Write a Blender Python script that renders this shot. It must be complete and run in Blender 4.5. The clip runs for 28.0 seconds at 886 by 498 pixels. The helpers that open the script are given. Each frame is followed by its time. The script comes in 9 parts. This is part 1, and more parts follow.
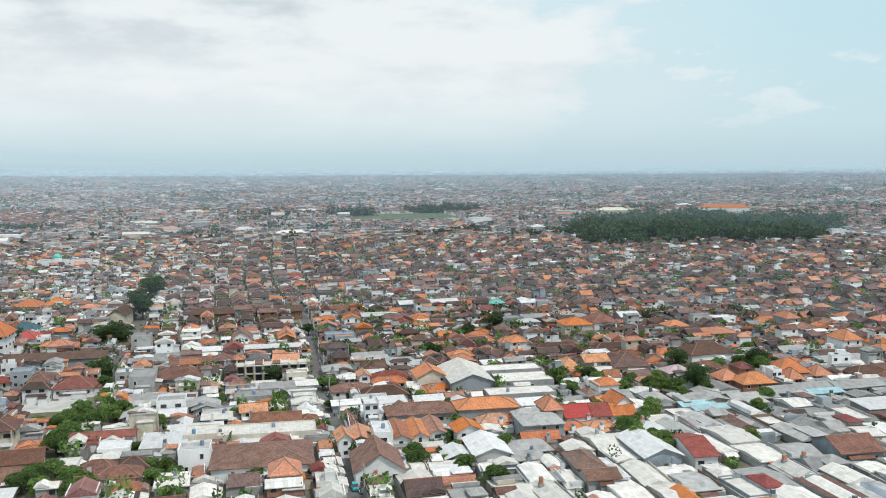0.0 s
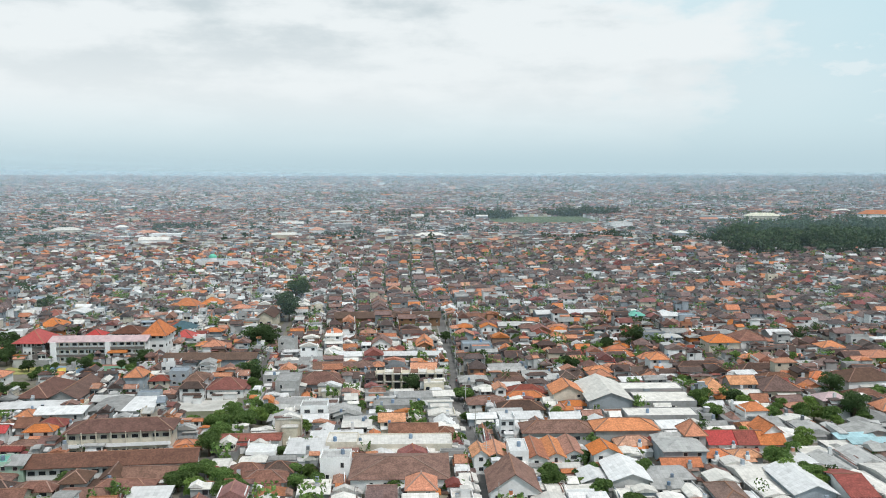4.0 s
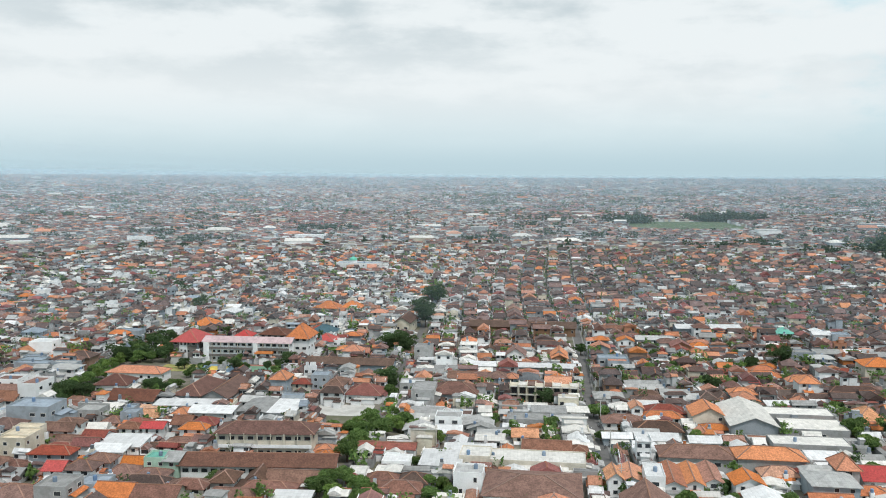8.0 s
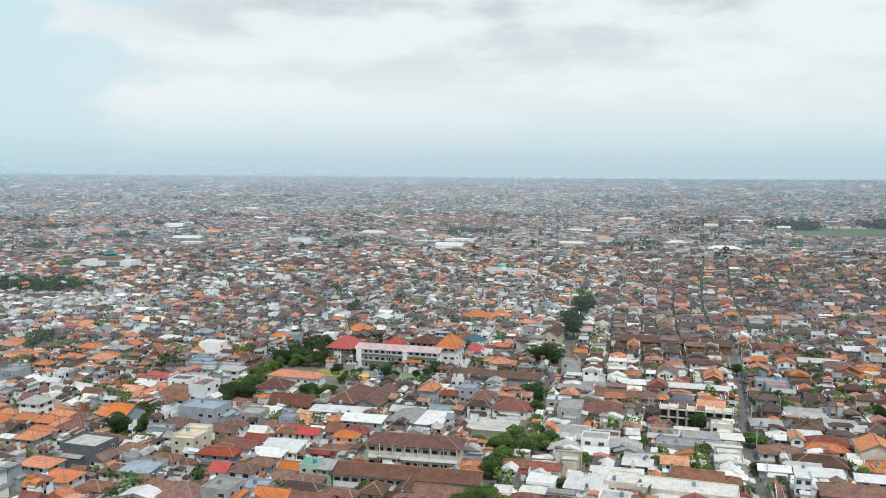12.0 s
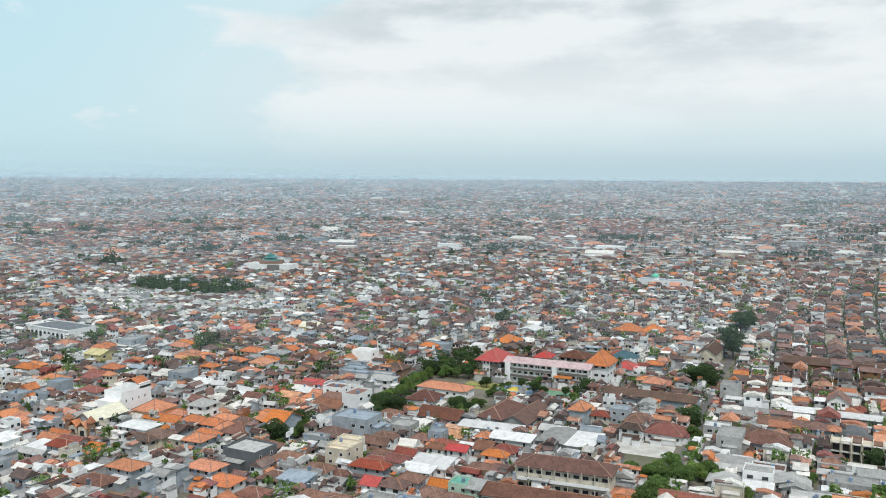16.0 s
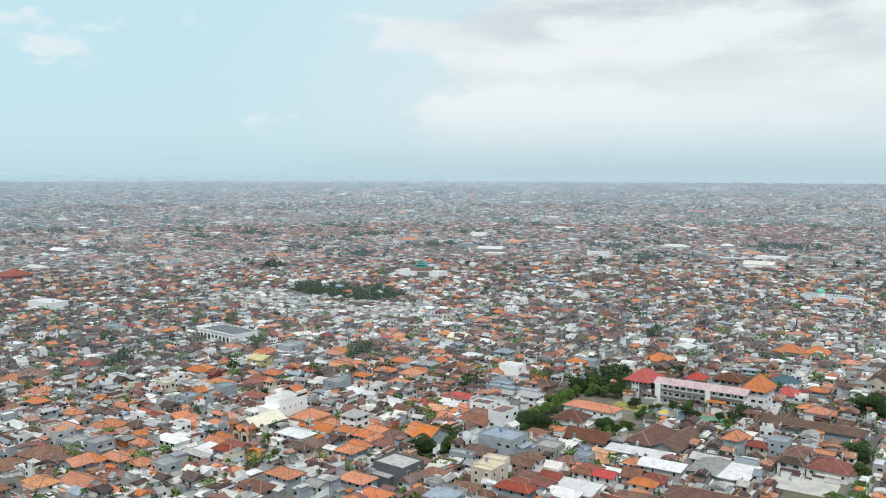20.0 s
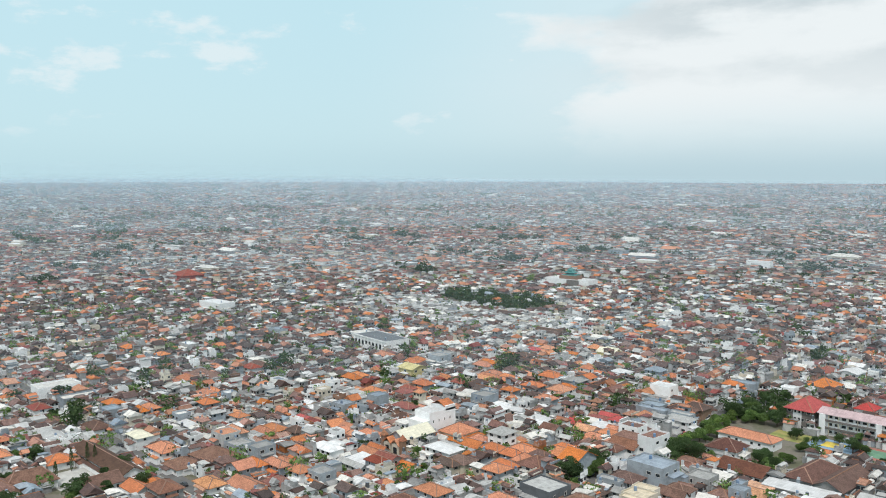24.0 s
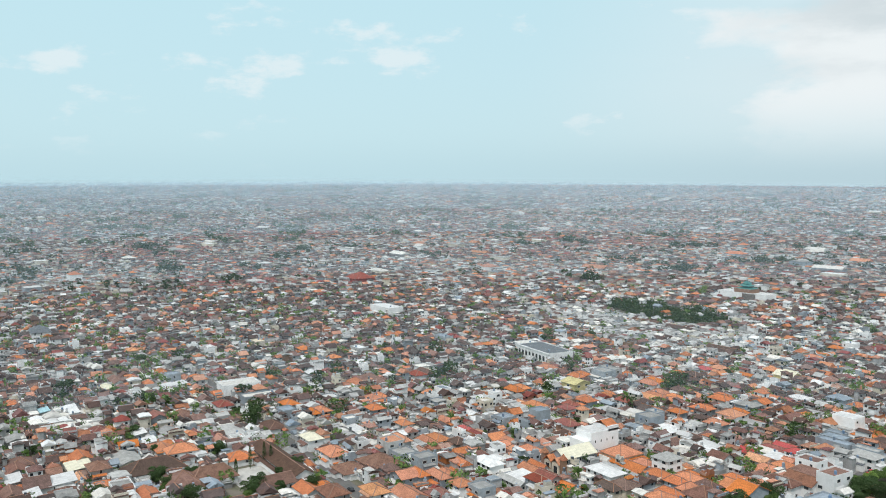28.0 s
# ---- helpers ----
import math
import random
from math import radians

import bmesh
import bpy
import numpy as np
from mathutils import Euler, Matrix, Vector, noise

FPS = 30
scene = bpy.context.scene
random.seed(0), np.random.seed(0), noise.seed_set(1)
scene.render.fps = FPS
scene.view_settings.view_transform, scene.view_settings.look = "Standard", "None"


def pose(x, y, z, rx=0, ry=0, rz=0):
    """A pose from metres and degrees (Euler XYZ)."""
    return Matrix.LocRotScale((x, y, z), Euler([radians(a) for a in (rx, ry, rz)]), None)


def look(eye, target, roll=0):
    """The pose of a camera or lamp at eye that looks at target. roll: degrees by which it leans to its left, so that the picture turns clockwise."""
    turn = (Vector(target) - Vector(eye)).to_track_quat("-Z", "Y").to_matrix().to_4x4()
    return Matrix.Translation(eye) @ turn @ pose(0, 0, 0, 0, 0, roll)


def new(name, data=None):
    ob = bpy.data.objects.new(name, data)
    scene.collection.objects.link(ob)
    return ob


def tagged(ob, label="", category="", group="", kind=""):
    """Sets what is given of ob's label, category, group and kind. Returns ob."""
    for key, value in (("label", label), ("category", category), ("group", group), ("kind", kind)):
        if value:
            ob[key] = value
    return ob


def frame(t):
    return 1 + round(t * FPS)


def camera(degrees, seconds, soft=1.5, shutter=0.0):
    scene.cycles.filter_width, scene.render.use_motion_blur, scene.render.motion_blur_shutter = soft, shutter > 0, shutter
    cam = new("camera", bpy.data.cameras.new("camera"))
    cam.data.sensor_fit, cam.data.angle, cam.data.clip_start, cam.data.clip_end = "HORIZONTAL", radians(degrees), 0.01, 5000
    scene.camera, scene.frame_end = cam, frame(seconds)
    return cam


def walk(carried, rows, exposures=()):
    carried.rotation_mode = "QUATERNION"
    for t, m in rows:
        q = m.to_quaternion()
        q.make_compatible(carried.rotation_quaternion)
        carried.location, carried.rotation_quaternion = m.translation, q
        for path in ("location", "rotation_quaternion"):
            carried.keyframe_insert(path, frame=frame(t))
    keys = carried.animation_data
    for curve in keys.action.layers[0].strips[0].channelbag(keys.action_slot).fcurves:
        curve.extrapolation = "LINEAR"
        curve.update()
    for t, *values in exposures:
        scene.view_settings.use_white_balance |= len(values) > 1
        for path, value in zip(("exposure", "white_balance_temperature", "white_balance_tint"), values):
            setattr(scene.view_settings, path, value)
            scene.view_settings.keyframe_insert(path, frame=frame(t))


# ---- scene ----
# Metres; +y runs along the lanes of the quarter, the camera climbs over the origin and turns to the left.
cam = camera(55.33, 28.0, soft=1.0)
# seconds, x, y, z, yaw to the left of +y, pitch, roll (degrees)
ROWS = [
    (0, 0.00, 0.00, 83.81, -13.51, -5.29, -0.35),
    (1, -0.09, 0.28, 85.09, -11.29, -5.28, -0.31),
    (2, -0.18, 0.58, 86.38, -9.04, -5.27, -0.27),
    (3, -0.28, 0.85, 87.66, -6.62, -5.26, -0.23),
    (4, -0.37, 1.04, 88.90, -4.20, -5.25, -0.18),
    (5, -0.48, 1.13, 90.08, -1.95, -5.23, -0.13),
    (6, -0.61, 1.15, 91.20, 0.28, -5.22, -0.06),
    (7, -0.71, 1.13, 92.36, 2.61, -5.20, -0.00),
    (8, -0.73, 1.10, 93.66, 5.00, -5.19, 0.03),
    (9, -0.55, 0.98, 95.18, 7.51, -5.19, 0.04),
    (10, -0.24, 0.79, 96.85, 10.06, -5.19, 0.03),
    (11, -0.01, 0.70, 98.53, 12.62, -5.20, 0.01),
    (12, -0.06, 0.91, 100.08, 15.17, -5.19, -0.01),
    (13, -0.61, 1.61, 101.37, 17.63, -5.16, -0.03),
    (14, -1.49, 2.67, 102.52, 20.10, -5.11, -0.07),
    (15, -2.38, 3.73, 103.70, 22.62, -5.06, -0.10),
    (16, -2.94, 4.45, 105.08, 25.17, -5.02, -0.14),
    (17, -3.06, 4.70, 106.71, 27.73, -4.97, -0.19),
    (18, -2.91, 4.68, 108.49, 30.27, -4.93, -0.24),
    (19, -2.66, 4.53, 110.39, 32.76, -4.89, -0.29),
    (20, -2.47, 4.38, 112.39, 35.26, -4.86, -0.33),
    (21, -2.38, 4.19, 114.56, 37.81, -4.86, -0.35),
    (22, -2.31, 3.92, 116.89, 40.36, -4.87, -0.35),
    (23, -2.23, 3.69, 119.20, 42.85, -4.89, -0.35),
    (24, -2.12, 3.63, 121.31, 45.38, -4.88, -0.34),
    (25, -1.96, 3.80, 123.12, 48.01, -4.86, -0.32),
    (26, -1.77, 4.13, 124.75, 50.75, -4.81, -0.29),
    (27, -1.58, 4.52, 126.31, 53.70, -4.77, -0.26),
    (28, -1.38, 4.87, 127.91, 56.72, -4.72, -0.23),
]


def aimed(x, y, z, yaw, pitch, roll):
    a, b = radians(yaw), radians(pitch)
    way = Vector((-math.sin(a) * math.cos(b), math.cos(a) * math.cos(b), math.sin(b)))
    return look((x, y, z), Vector((x, y, z)) + way * 100, roll)


walk(cam, [(r[0], aimed(*r[1:])) for r in ROWS])

# ---- daylight: high midday sun through thin cloud, pale hazy sky ----
SUN_ELEVATION, SUN_ROTATION = radians(57), radians(143)
scene.view_settings.exposure = 0.0
world = bpy.data.worlds.new("sky")
scene.world = world
world.use_nodes = True


class Nodes:
    """Short hand for building a node tree."""

    def __init__(self, tree):
        self.tree = tree
        tree.nodes.clear()

    def add(self, kind, inputs=None):
        n = self.tree.nodes.new(kind)
        for k, v in (inputs or {}).items():
            self.put(n.inputs[k], v)
        return n

    def put(self, socket, v):
        if isinstance(v, bpy.types.NodeSocket):
            self.tree.links.new(v, socket)
        elif isinstance(v, bpy.types.Node):
            self.tree.links.new(v.outputs[0], socket)
        else:
            socket.default_value = v

    def math(self, op, a, b=0.0, c=0.0, clamp=False):
        n = self.add("ShaderNodeMath", {0: a, 1: b, 2: c})
        n.operation, n.use_clamp = op, clamp
        return n.outputs[0]

    def mix(self, fac, a, b, blend="MIX"):
        n = self.add("ShaderNodeMix")
        n.data_type, n.blend_type = "RGBA", blend
        self.put(n.inputs[0], fac), self.put(n.inputs[6], a), self.put(n.inputs[7], b)
        return n.outputs[2]

    def smooth(self, v, lo, hi):
        n = self.add("ShaderNodeMapRange", {0: v, 1: lo, 2: hi, 3: 0.0, 4: 1.0})
        n.interpolation_type = "SMOOTHSTEP"
        return n.outputs[0]

    def noise(self, vec, scale, detail=4.0, rough=0.55):
        n = self.add("ShaderNodeTexNoise", {"Scale": scale, "Detail": detail, "Roughness": rough})
        if vec is not None:
            self.put(n.inputs["Vector"], vec)
        return n.outputs[0]


def rgb(r, g, b):
    return (r, g, b, 1.0)


def build_sky(t):
    n = Nodes(t)
    d = n.add("ShaderNodeTexCoord").outputs["Generated"]
    s = n.add("ShaderNodeSeparateXYZ", {0: d})
    x, y, z = s.outputs
    sky = n.add("ShaderNodeTexSky")
    sky.sky_type, sky.sun_disc, sky.sun_elevation, sky.sun_rotation, sky.dust_density = "NISHITA", False, SUN_ELEVATION, SUN_ROTATION, 3.0
    air = n.mix(1.0, sky.outputs[0], rgb(0.10, 0.10, 0.10), "MULTIPLY")
    up = n.math("MAXIMUM", z, 0.0)
    pale = n.mix(n.smooth(up, 0.0, 0.30), rgb(0.62, 0.80, 0.865), rgb(0.55, 0.815, 0.90))
    pale = n.mix(n.smooth(up, 0.35, 0.8), pale, rgb(1.0, 1.06, 1.10))
    pale = n.mix(n.smooth(up, 0.06, 0.0), pale, rgb(0.55, 0.725, 0.80))
    pale = n.mix(n.math("MULTIPLY", n.smooth(n.math("MULTIPLY", x, -1.0), 0.45, 0.95), 0.6), pale, rgb(0.58, 0.85, 0.93))
    clear = n.mix(0.88, air, pale)
    # a bank of heaped cloud fills one side of the sky, the rest is clear
    heap = n.add("ShaderNodeCombineXYZ", {0: n.math("ADD", x, 3.7), 1: y, 2: n.math("MULTIPLY", z, 2.4)}).outputs[0]
    body = n.noise(heap, 4.2, 7.0, 0.55)
    puff = n.noise(heap, 10.0, 6.0, 0.6)
    streak = n.noise(n.add("ShaderNodeCombineXYZ", {0: x, 1: y, 2: n.math("MULTIPLY", z, 5.5)}).outputs[0], 3.6, 5.0, 0.5)
    toward = n.math("ADD", n.math("MULTIPLY", x, -0.110), n.math("MULTIPLY", y, 0.994))
    edge = n.math("ADD", n.math("MULTIPLY", n.math("SUBTRACT", body, 0.5), 1.15), n.math("MULTIPLY", n.math("SUBTRACT", puff, 0.5), 0.45))
    bank = n.math("ADD", n.math("MULTIPLY", n.math("SUBTRACT", toward, 0.846), 3.4), edge)
    cover = n.smooth(bank, -0.07, 0.2)
    small = n.math("MULTIPLY", n.smooth(n.math("ADD", puff, n.math("MULTIPLY", n.math("SUBTRACT", body, 0.5), 0.8)), 0.60, 0.74), 0.6)
    cover = n.math("MAXIMUM", cover, small)
    veil = n.math("MULTIPLY", n.smooth(toward, 0.68, 0.93), n.math("ADD", 0.22, n.math("MULTIPLY", streak, 0.4)))
    cover = n.math("MAXIMUM", cover, veil)
    cover = n.math("MULTIPLY", cover, n.math("MULTIPLY", n.smooth(up, 0.0, 0.10), 0.95))
    soft = n.smooth(n.math("ADD", n.math("MULTIPLY", streak, 0.62), n.math("MULTIPLY", puff, 0.38)), 0.43, 0.60)
    grey = n.math("MULTIPLY", soft, n.math("ADD", 0.25, n.math("MULTIPLY", n.smooth(up, 0.07, 0.20), 0.75)))
    grey = n.math("MULTIPLY", grey, n.smooth(toward, 0.80, 0.93))
    cloud = n.mix(grey, rgb(0.84, 0.885, 0.90), rgb(0.58, 0.655, 0.69))
    col = n.mix(cover, clear, cloud)
    below = n.smooth(n.math("MULTIPLY", z, -1.0), 0.0, 0.05)
    col = n.mix(below, col, rgb(0.22, 0.22, 0.21))
    bg = n.add("ShaderNodeBackground", {"Color": col, "Strength": 1.02})
    n.add("ShaderNodeOutputWorld", {"Surface": bg})


build_sky(world.node_tree)
sun = new("sun", bpy.data.lights.new("sun", "SUN"))
sun.data.energy, sun.data.angle, sun.data.color = 2.62, radians(1.0), (1.0, 0.97, 0.945)
sun_way = Vector((math.sin(SUN_ROTATION) * math.cos(SUN_ELEVATION), math.cos(SUN_ROTATION) * math.cos(SUN_ELEVATION), math.sin(SUN_ELEVATION)))
sun.matrix_basis = look(sun_way * 300, (0, 0, 0))

# ---- materials ----
def surface(name, col, rough=0.8, vary=0.12, stain=0.35, dark=(0.5, 0.5, 0.5), scale=0.5, metal=0.0, island=False, courses=0.0, bump=0.15, spec=0.3, sheets=0.0, blots=False):
    """A weathered surface: a tone of its own for each piece, grain, broad stains, and tile or sheet courses where given."""
    m = bpy.data.materials.new(name)
    m.use_nodes = True
    n = Nodes(m.node_tree)
    pos = n.add("ShaderNodeNewGeometry")
    own = pos.outputs["Random Per Island"] if island else n.add("ShaderNodeObjectInfo").outputs["Random"]
    p = n.add("ShaderNodeNewGeometry").outputs["Position"]
    tone = n.math("ADD", 1.0 - vary, n.math("MULTIPLY", own, 2 * vary))
    base = n.mix(1.0, rgb(*col), n.add("ShaderNodeCombineColor", {0: tone, 1: tone, 2: tone}).outputs[0], "MULTIPLY")
    hue = n.add("ShaderNodeHueSaturation", {"Hue": n.math("ADD", 0.5 - vary * 0.03, n.math("MULTIPLY", n.math("FRACT", n.math("MULTIPLY", own, 7.13)), vary * 0.06)),
                                            "Saturation": n.math("ADD", 1.0 - vary, n.math("MULTIPLY", n.math("FRACT", n.math("MULTIPLY", own, 3.7)), 2 * vary)), "Value": 1.0, "Color": base})
    broad = n.smooth(n.noise(p, scale * 0.6, 6.0, 0.68), 0.42, 0.62)
    fine = n.noise(p, scale * 6, 3.0, 0.6)
    worn = n.mix(n.math("MULTIPLY", broad, stain), hue.outputs[0], n.mix(1.0, hue.outputs[0], rgb(*dark), "MULTIPLY"))
    grain = n.math("ADD", 0.80, n.math("MULTIPLY", fine, 0.40))
    colour = n.mix(1.0, worn, n.add("ShaderNodeCombineColor", {0: grain, 1: grain, 2: grain}).outputs[0], "MULTIPLY")
    if courses or blots:
        # single tiles and rows of them bleached or blackened
        blot = n.smooth(n.noise(p, scale * 3.2, 4.0, 0.7), 0.3, 0.72)
        shade = n.math("ADD", 0.66, n.math("MULTIPLY", blot, 0.62))
        colour = n.mix(1.0, colour, n.add("ShaderNodeCombineColor", {0: shade, 1: shade, 2: shade}).outputs[0], "MULTIPLY")
    height = fine
    if courses:
        z = n.add("ShaderNodeSeparateXYZ", {0: p}).outputs[2]
        rows = n.math("FRACT", n.math("DIVIDE", z, courses))
        height = n.math("ADD", n.math("MULTIPLY", rows, 0.8), n.math("MULTIPLY", fine, 0.5))
        line = n.math("ADD", 0.86, n.math("MULTIPLY", n.smooth(rows, 0.0, 0.35), 0.14))
        colour = n.mix(1.0, colour, n.add("ShaderNodeCombineColor", {0: line, 1: line, 2: line}).outputs[0], "MULTIPLY")
    if sheets:
        # sheets of one roof differ a little, with a dirty lap where they meet
        q = n.add("ShaderNodeVectorMath", {0: p, 1: (1 / sheets, 0.6 / sheets, 0.0)})
        q.operation = "MULTIPLY"
        cell = n.add("ShaderNodeVectorMath", {0: q.outputs[0]})
        cell.operation = "FLOOR"
        lot = n.add("ShaderNodeTexWhiteNoise", {"Vector": cell.outputs[0]}).outputs["Value"]
        lot = n.math("SUBTRACT", n.math("ADD", 0.93, n.math("MULTIPLY", lot, 0.14)), n.math("MULTIPLY", n.smooth(lot, 0.90, 0.93), 0.22))
        px, py, _ = n.add("ShaderNodeSeparateXYZ", {0: q.outputs[0]}).outputs
        lap = n.math("MULTIPLY", n.smooth(n.math("FRACT", px), 0.0, 0.16), n.smooth(n.math("FRACT", py), 0.0, 0.12))
        lot = n.math("MULTIPLY", lot, n.math("ADD", 0.81, n.math("MULTIPLY", lap, 0.19)))
        rust = n.smooth(n.noise(p, 0.9, 5.0, 0.75), 0.60, 0.74)
        colour = n.mix(n.math("MULTIPLY", rust, 0.35), colour, n.mix(1.0, colour, rgb(0.62, 0.50, 0.40), "MULTIPLY"))
        colour = n.mix(1.0, colour, n.add("ShaderNodeCombineColor", {0: lot, 1: lot, 2: lot}).outputs[0], "MULTIPLY")
    relief = n.add("ShaderNodeBump", {"Strength": bump, "Distance": 0.05, "Height": height})
    b = n.add("ShaderNodeBsdfPrincipled", {"Base Color": colour, "Roughness": rough, "Metallic": metal, "Specular IOR Level": spec, "Normal": relief})
    n.add("ShaderNodeOutputMaterial", {"Surface": b})
    return m


ROOF_TONES = {
    "orange": ((0.46, 0.195, 0.105), 0.75, 0.15, 0.4), "paleorange": ((0.52, 0.30, 0.20), 0.8, 0.12, 0.6),
    "clay": ((0.33, 0.165, 0.112), 0.85, 0.2, 0.5), "terra": ((0.178, 0.108, 0.094), 0.85, 0.22, 0.6), "brown": ((0.089, 0.062, 0.056), 0.85, 0.25, 0.5),
    "redtile": ((0.22, 0.078, 0.07), 0.8, 0.18, 0.5), "red": ((0.37, 0.07, 0.078), 0.6, 0.08, 0.3),
    "pink": ((0.45, 0.335, 0.34), 0.7, 0.06, 0.4), "grey": ((0.325, 0.325, 0.315), 0.85, 0.3, 0.4),
    "palegrey": ((0.59, 0.57, 0.53), 0.8, 0.14, 0.3), "cyan": ((0.30, 0.47, 0.51), 0.6, 0.1, 0.3), "white": ((0.585, 0.585, 0.58), 0.55, 0.14, 0.22), "darkgrey": ((0.11, 0.12, 0.13), 0.8, 0.15, 0.4), "slate": ((0.055, 0.105, 0.125), 0.7, 0.1, 0.3),
    "creamroof": ((0.60, 0.57, 0.44), 0.7, 0.06, 0.15), "blue": ((0.24, 0.285, 0.33), 0.7, 0.15, 0.4),
    "yellow": ((0.52, 0.45, 0.22), 0.8, 0.08, 0.4), "green": ((0.12, 0.38, 0.30), 0.6, 0.1, 0.3), "cream": ((0.60, 0.52, 0.40), 0.85, 0.1, 0.4),
    "umber": ((0.108, 0.058, 0.05), 0.85, 0.22, 0.5)}
WALL_TONES = {
    "white": ((0.72, 0.72, 0.715), 0.85, 0.10, 0.2), "cream": ((0.56, 0.51, 0.42), 0.85, 0.14, 0.45),
    "grey": ((0.36, 0.36, 0.355), 0.9, 0.2, 0.5), "blue": ((0.29, 0.325, 0.355), 0.85, 0.15, 0.45),
    "brown": ((0.22, 0.14, 0.10), 0.9, 0.2, 0.5), "terra": ((0.34, 0.16, 0.10), 0.9, 0.2, 0.5),
    "darkgrey": ((0.10, 0.11, 0.12), 0.85, 0.15, 0.4), "yellow": ((0.60, 0.50, 0.24), 0.85, 0.1, 0.4),
    "redtile": ((0.26, 0.08, 0.07), 0.85, 0.1, 0.4), "green": ((0.35, 0.50, 0.40), 0.85, 0.1, 0.4),
    "stone": ((0.165, 0.15, 0.14), 0.9, 0.1, 0.5)}
TILED = {"clay", "orange", "paleorange", "terra", "brown", "umber", "redtile", "red"}
FRESH = (1.08, 0.97, 0.84)
ROOF = {k: surface("roof_" + k, tuple(q * f for q, f in zip(c, FRESH)) if k in TILED else c, r, v, s, courses=0.16 if k in TILED else 0.0, sheets=0.0 if k in TILED else 1.1, scale=0.6) for k, (c, r, v, s) in ROOF_TONES.items()}
WALL = {k: surface("wall_" + k, c, r, v, s, dark=(0.55, 0.54, 0.5)) for k, (c, r, v, s) in WALL_TONES.items()}
ROOF_FAR = {k: surface("roofs_" + k, c, r, v * 1.2, s, island=True, scale=0.6, blots=k in TILED, sheets=0.0 if k in TILED else 1.1) for k, (c, r, v, s) in ROOF_TONES.items()}
WALL_FAR = {k: surface("walls_" + k, c, r, v * 1.3, s, island=True) for k, (c, r, v, s) in WALL_TONES.items()}
RIDGE = surface("ridge_mortar", (0.27, 0.16, 0.12), 0.9, 0.2, 0.5)
FRAME = surface("window_frame_paint", (0.55, 0.53, 0.50), 0.7, 0.2, 0.3)
ASPHALT = surface("asphalt", (0.13, 0.128, 0.124), 0.9, 0.0, 0.5, dark=(0.6, 0.6, 0.6), scale=0.25)
CONCRETE = surface("concrete", (0.46, 0.45, 0.42), 0.9, 0.1, 0.6, dark=(0.6, 0.6, 0.58), scale=0.2)
PAVING = surface("worn_paving", (0.25, 0.245, 0.235), 0.9, 0.1, 0.6, dark=(0.55, 0.55, 0.53), scale=0.4)
SOIL = surface("trodden_soil", (0.16, 0.145, 0.12), 0.95, 0.0, 0.8, dark=(0.55, 0.65, 0.42), scale=0.12)
GRASS = surface("dry_grass", (0.30, 0.26, 0.10), 0.95, 0.0, 0.7, dark=(0.4, 0.7, 0.4), scale=0.3)
BARK = surface("bark", (0.13, 0.10, 0.075), 0.95, 0.15, 0.5, scale=2.0)
PLASTIC = surface("tank_plastic", (0.16, 0.22, 0.30), 0.5, 0.3, 0.2)
STEEL = surface("galvanised_steel", (0.45, 0.46, 0.47), 0.5, 0.05, 0.3, metal=0.6)


def glass_dark():
    m = bpy.data.materials.new("window_glass")
    m.use_nodes = True
    n = Nodes(m.node_tree)
    b = n.add("ShaderNodeBsdfPrincipled", {"Base Color": rgb(0.03, 0.035, 0.04), "Roughness": 0.12, "Specular IOR Level": 0.6})
    n.add("ShaderNodeOutputMaterial", {"Surface": b})
    return m


GLASS = glass_dark()


def foliage(name, a, b):
    m = bpy.data.materials.new(name)
    m.use_nodes = True
    n = Nodes(m.node_tree)
    own = n.add("ShaderNodeNewGeometry").outputs["Random Per Island"]
    tree = n.add("ShaderNodeObjectInfo").outputs["Random"]
    mixed = n.mix(own, rgb(*a), rgb(*b))
    v = n.math("ADD", 0.75, n.math("MULTIPLY", tree, 0.6))
    p = n.add("ShaderNodeNewGeometry").outputs["Position"]
    v = n.math("MULTIPLY", v, n.math("ADD", 0.55, n.math("MULTIPLY", n.noise(p, 0.11, 2.0), 0.9)))
    col = n.mix(1.0, mixed, n.add("ShaderNodeCombineColor", {0: v, 1: v, 2: n.math("MULTIPLY", v, 0.9)}).outputs[0], "MULTIPLY")
    d = n.add("ShaderNodeBsdfPrincipled", {"Base Color": col, "Roughness": 0.65, "Specular IOR Level": 0.25})
    t = n.add("ShaderNodeBsdfTranslucent", {"Color": col})
    mx = n.add("ShaderNodeMixShader", {0: 0.40, 1: d, 2: t})
    n.add("ShaderNodeOutputMaterial", {"Surface": mx})
    return m


LEAF = foliage("leaves", (0.07, 0.128, 0.040), (0.16, 0.24, 0.08))
LEAF_LIGHT = foliage("leaves_light", (0.10, 0.17, 0.045), (0.23, 0.32, 0.10))
LEAF_WOOD = foliage("leaves_woodland", (0.030, 0.056, 0.028), (0.070, 0.104, 0.050))
LEAF_DARK = foliage("leaves_dark", (0.036, 0.070, 0.028), (0.085, 0.130, 0.055))

# ---- building blocks ----
def rise_of_land(x, y):
    """The plain lies level and climbs gently inland, a little more towards the west."""
    r = np.hypot(x, y)
    k = np.clip((r - 1500.0) / 3300.0, 0.0, 1.0)
    west = np.clip((np.arctan2(-x, y) + 0.2) / 1.4, 0.0, 1.0)
    return (54.0 + 42.0 * west * west * (3 - 2 * west)) * k * k * (3 - 2 * k)


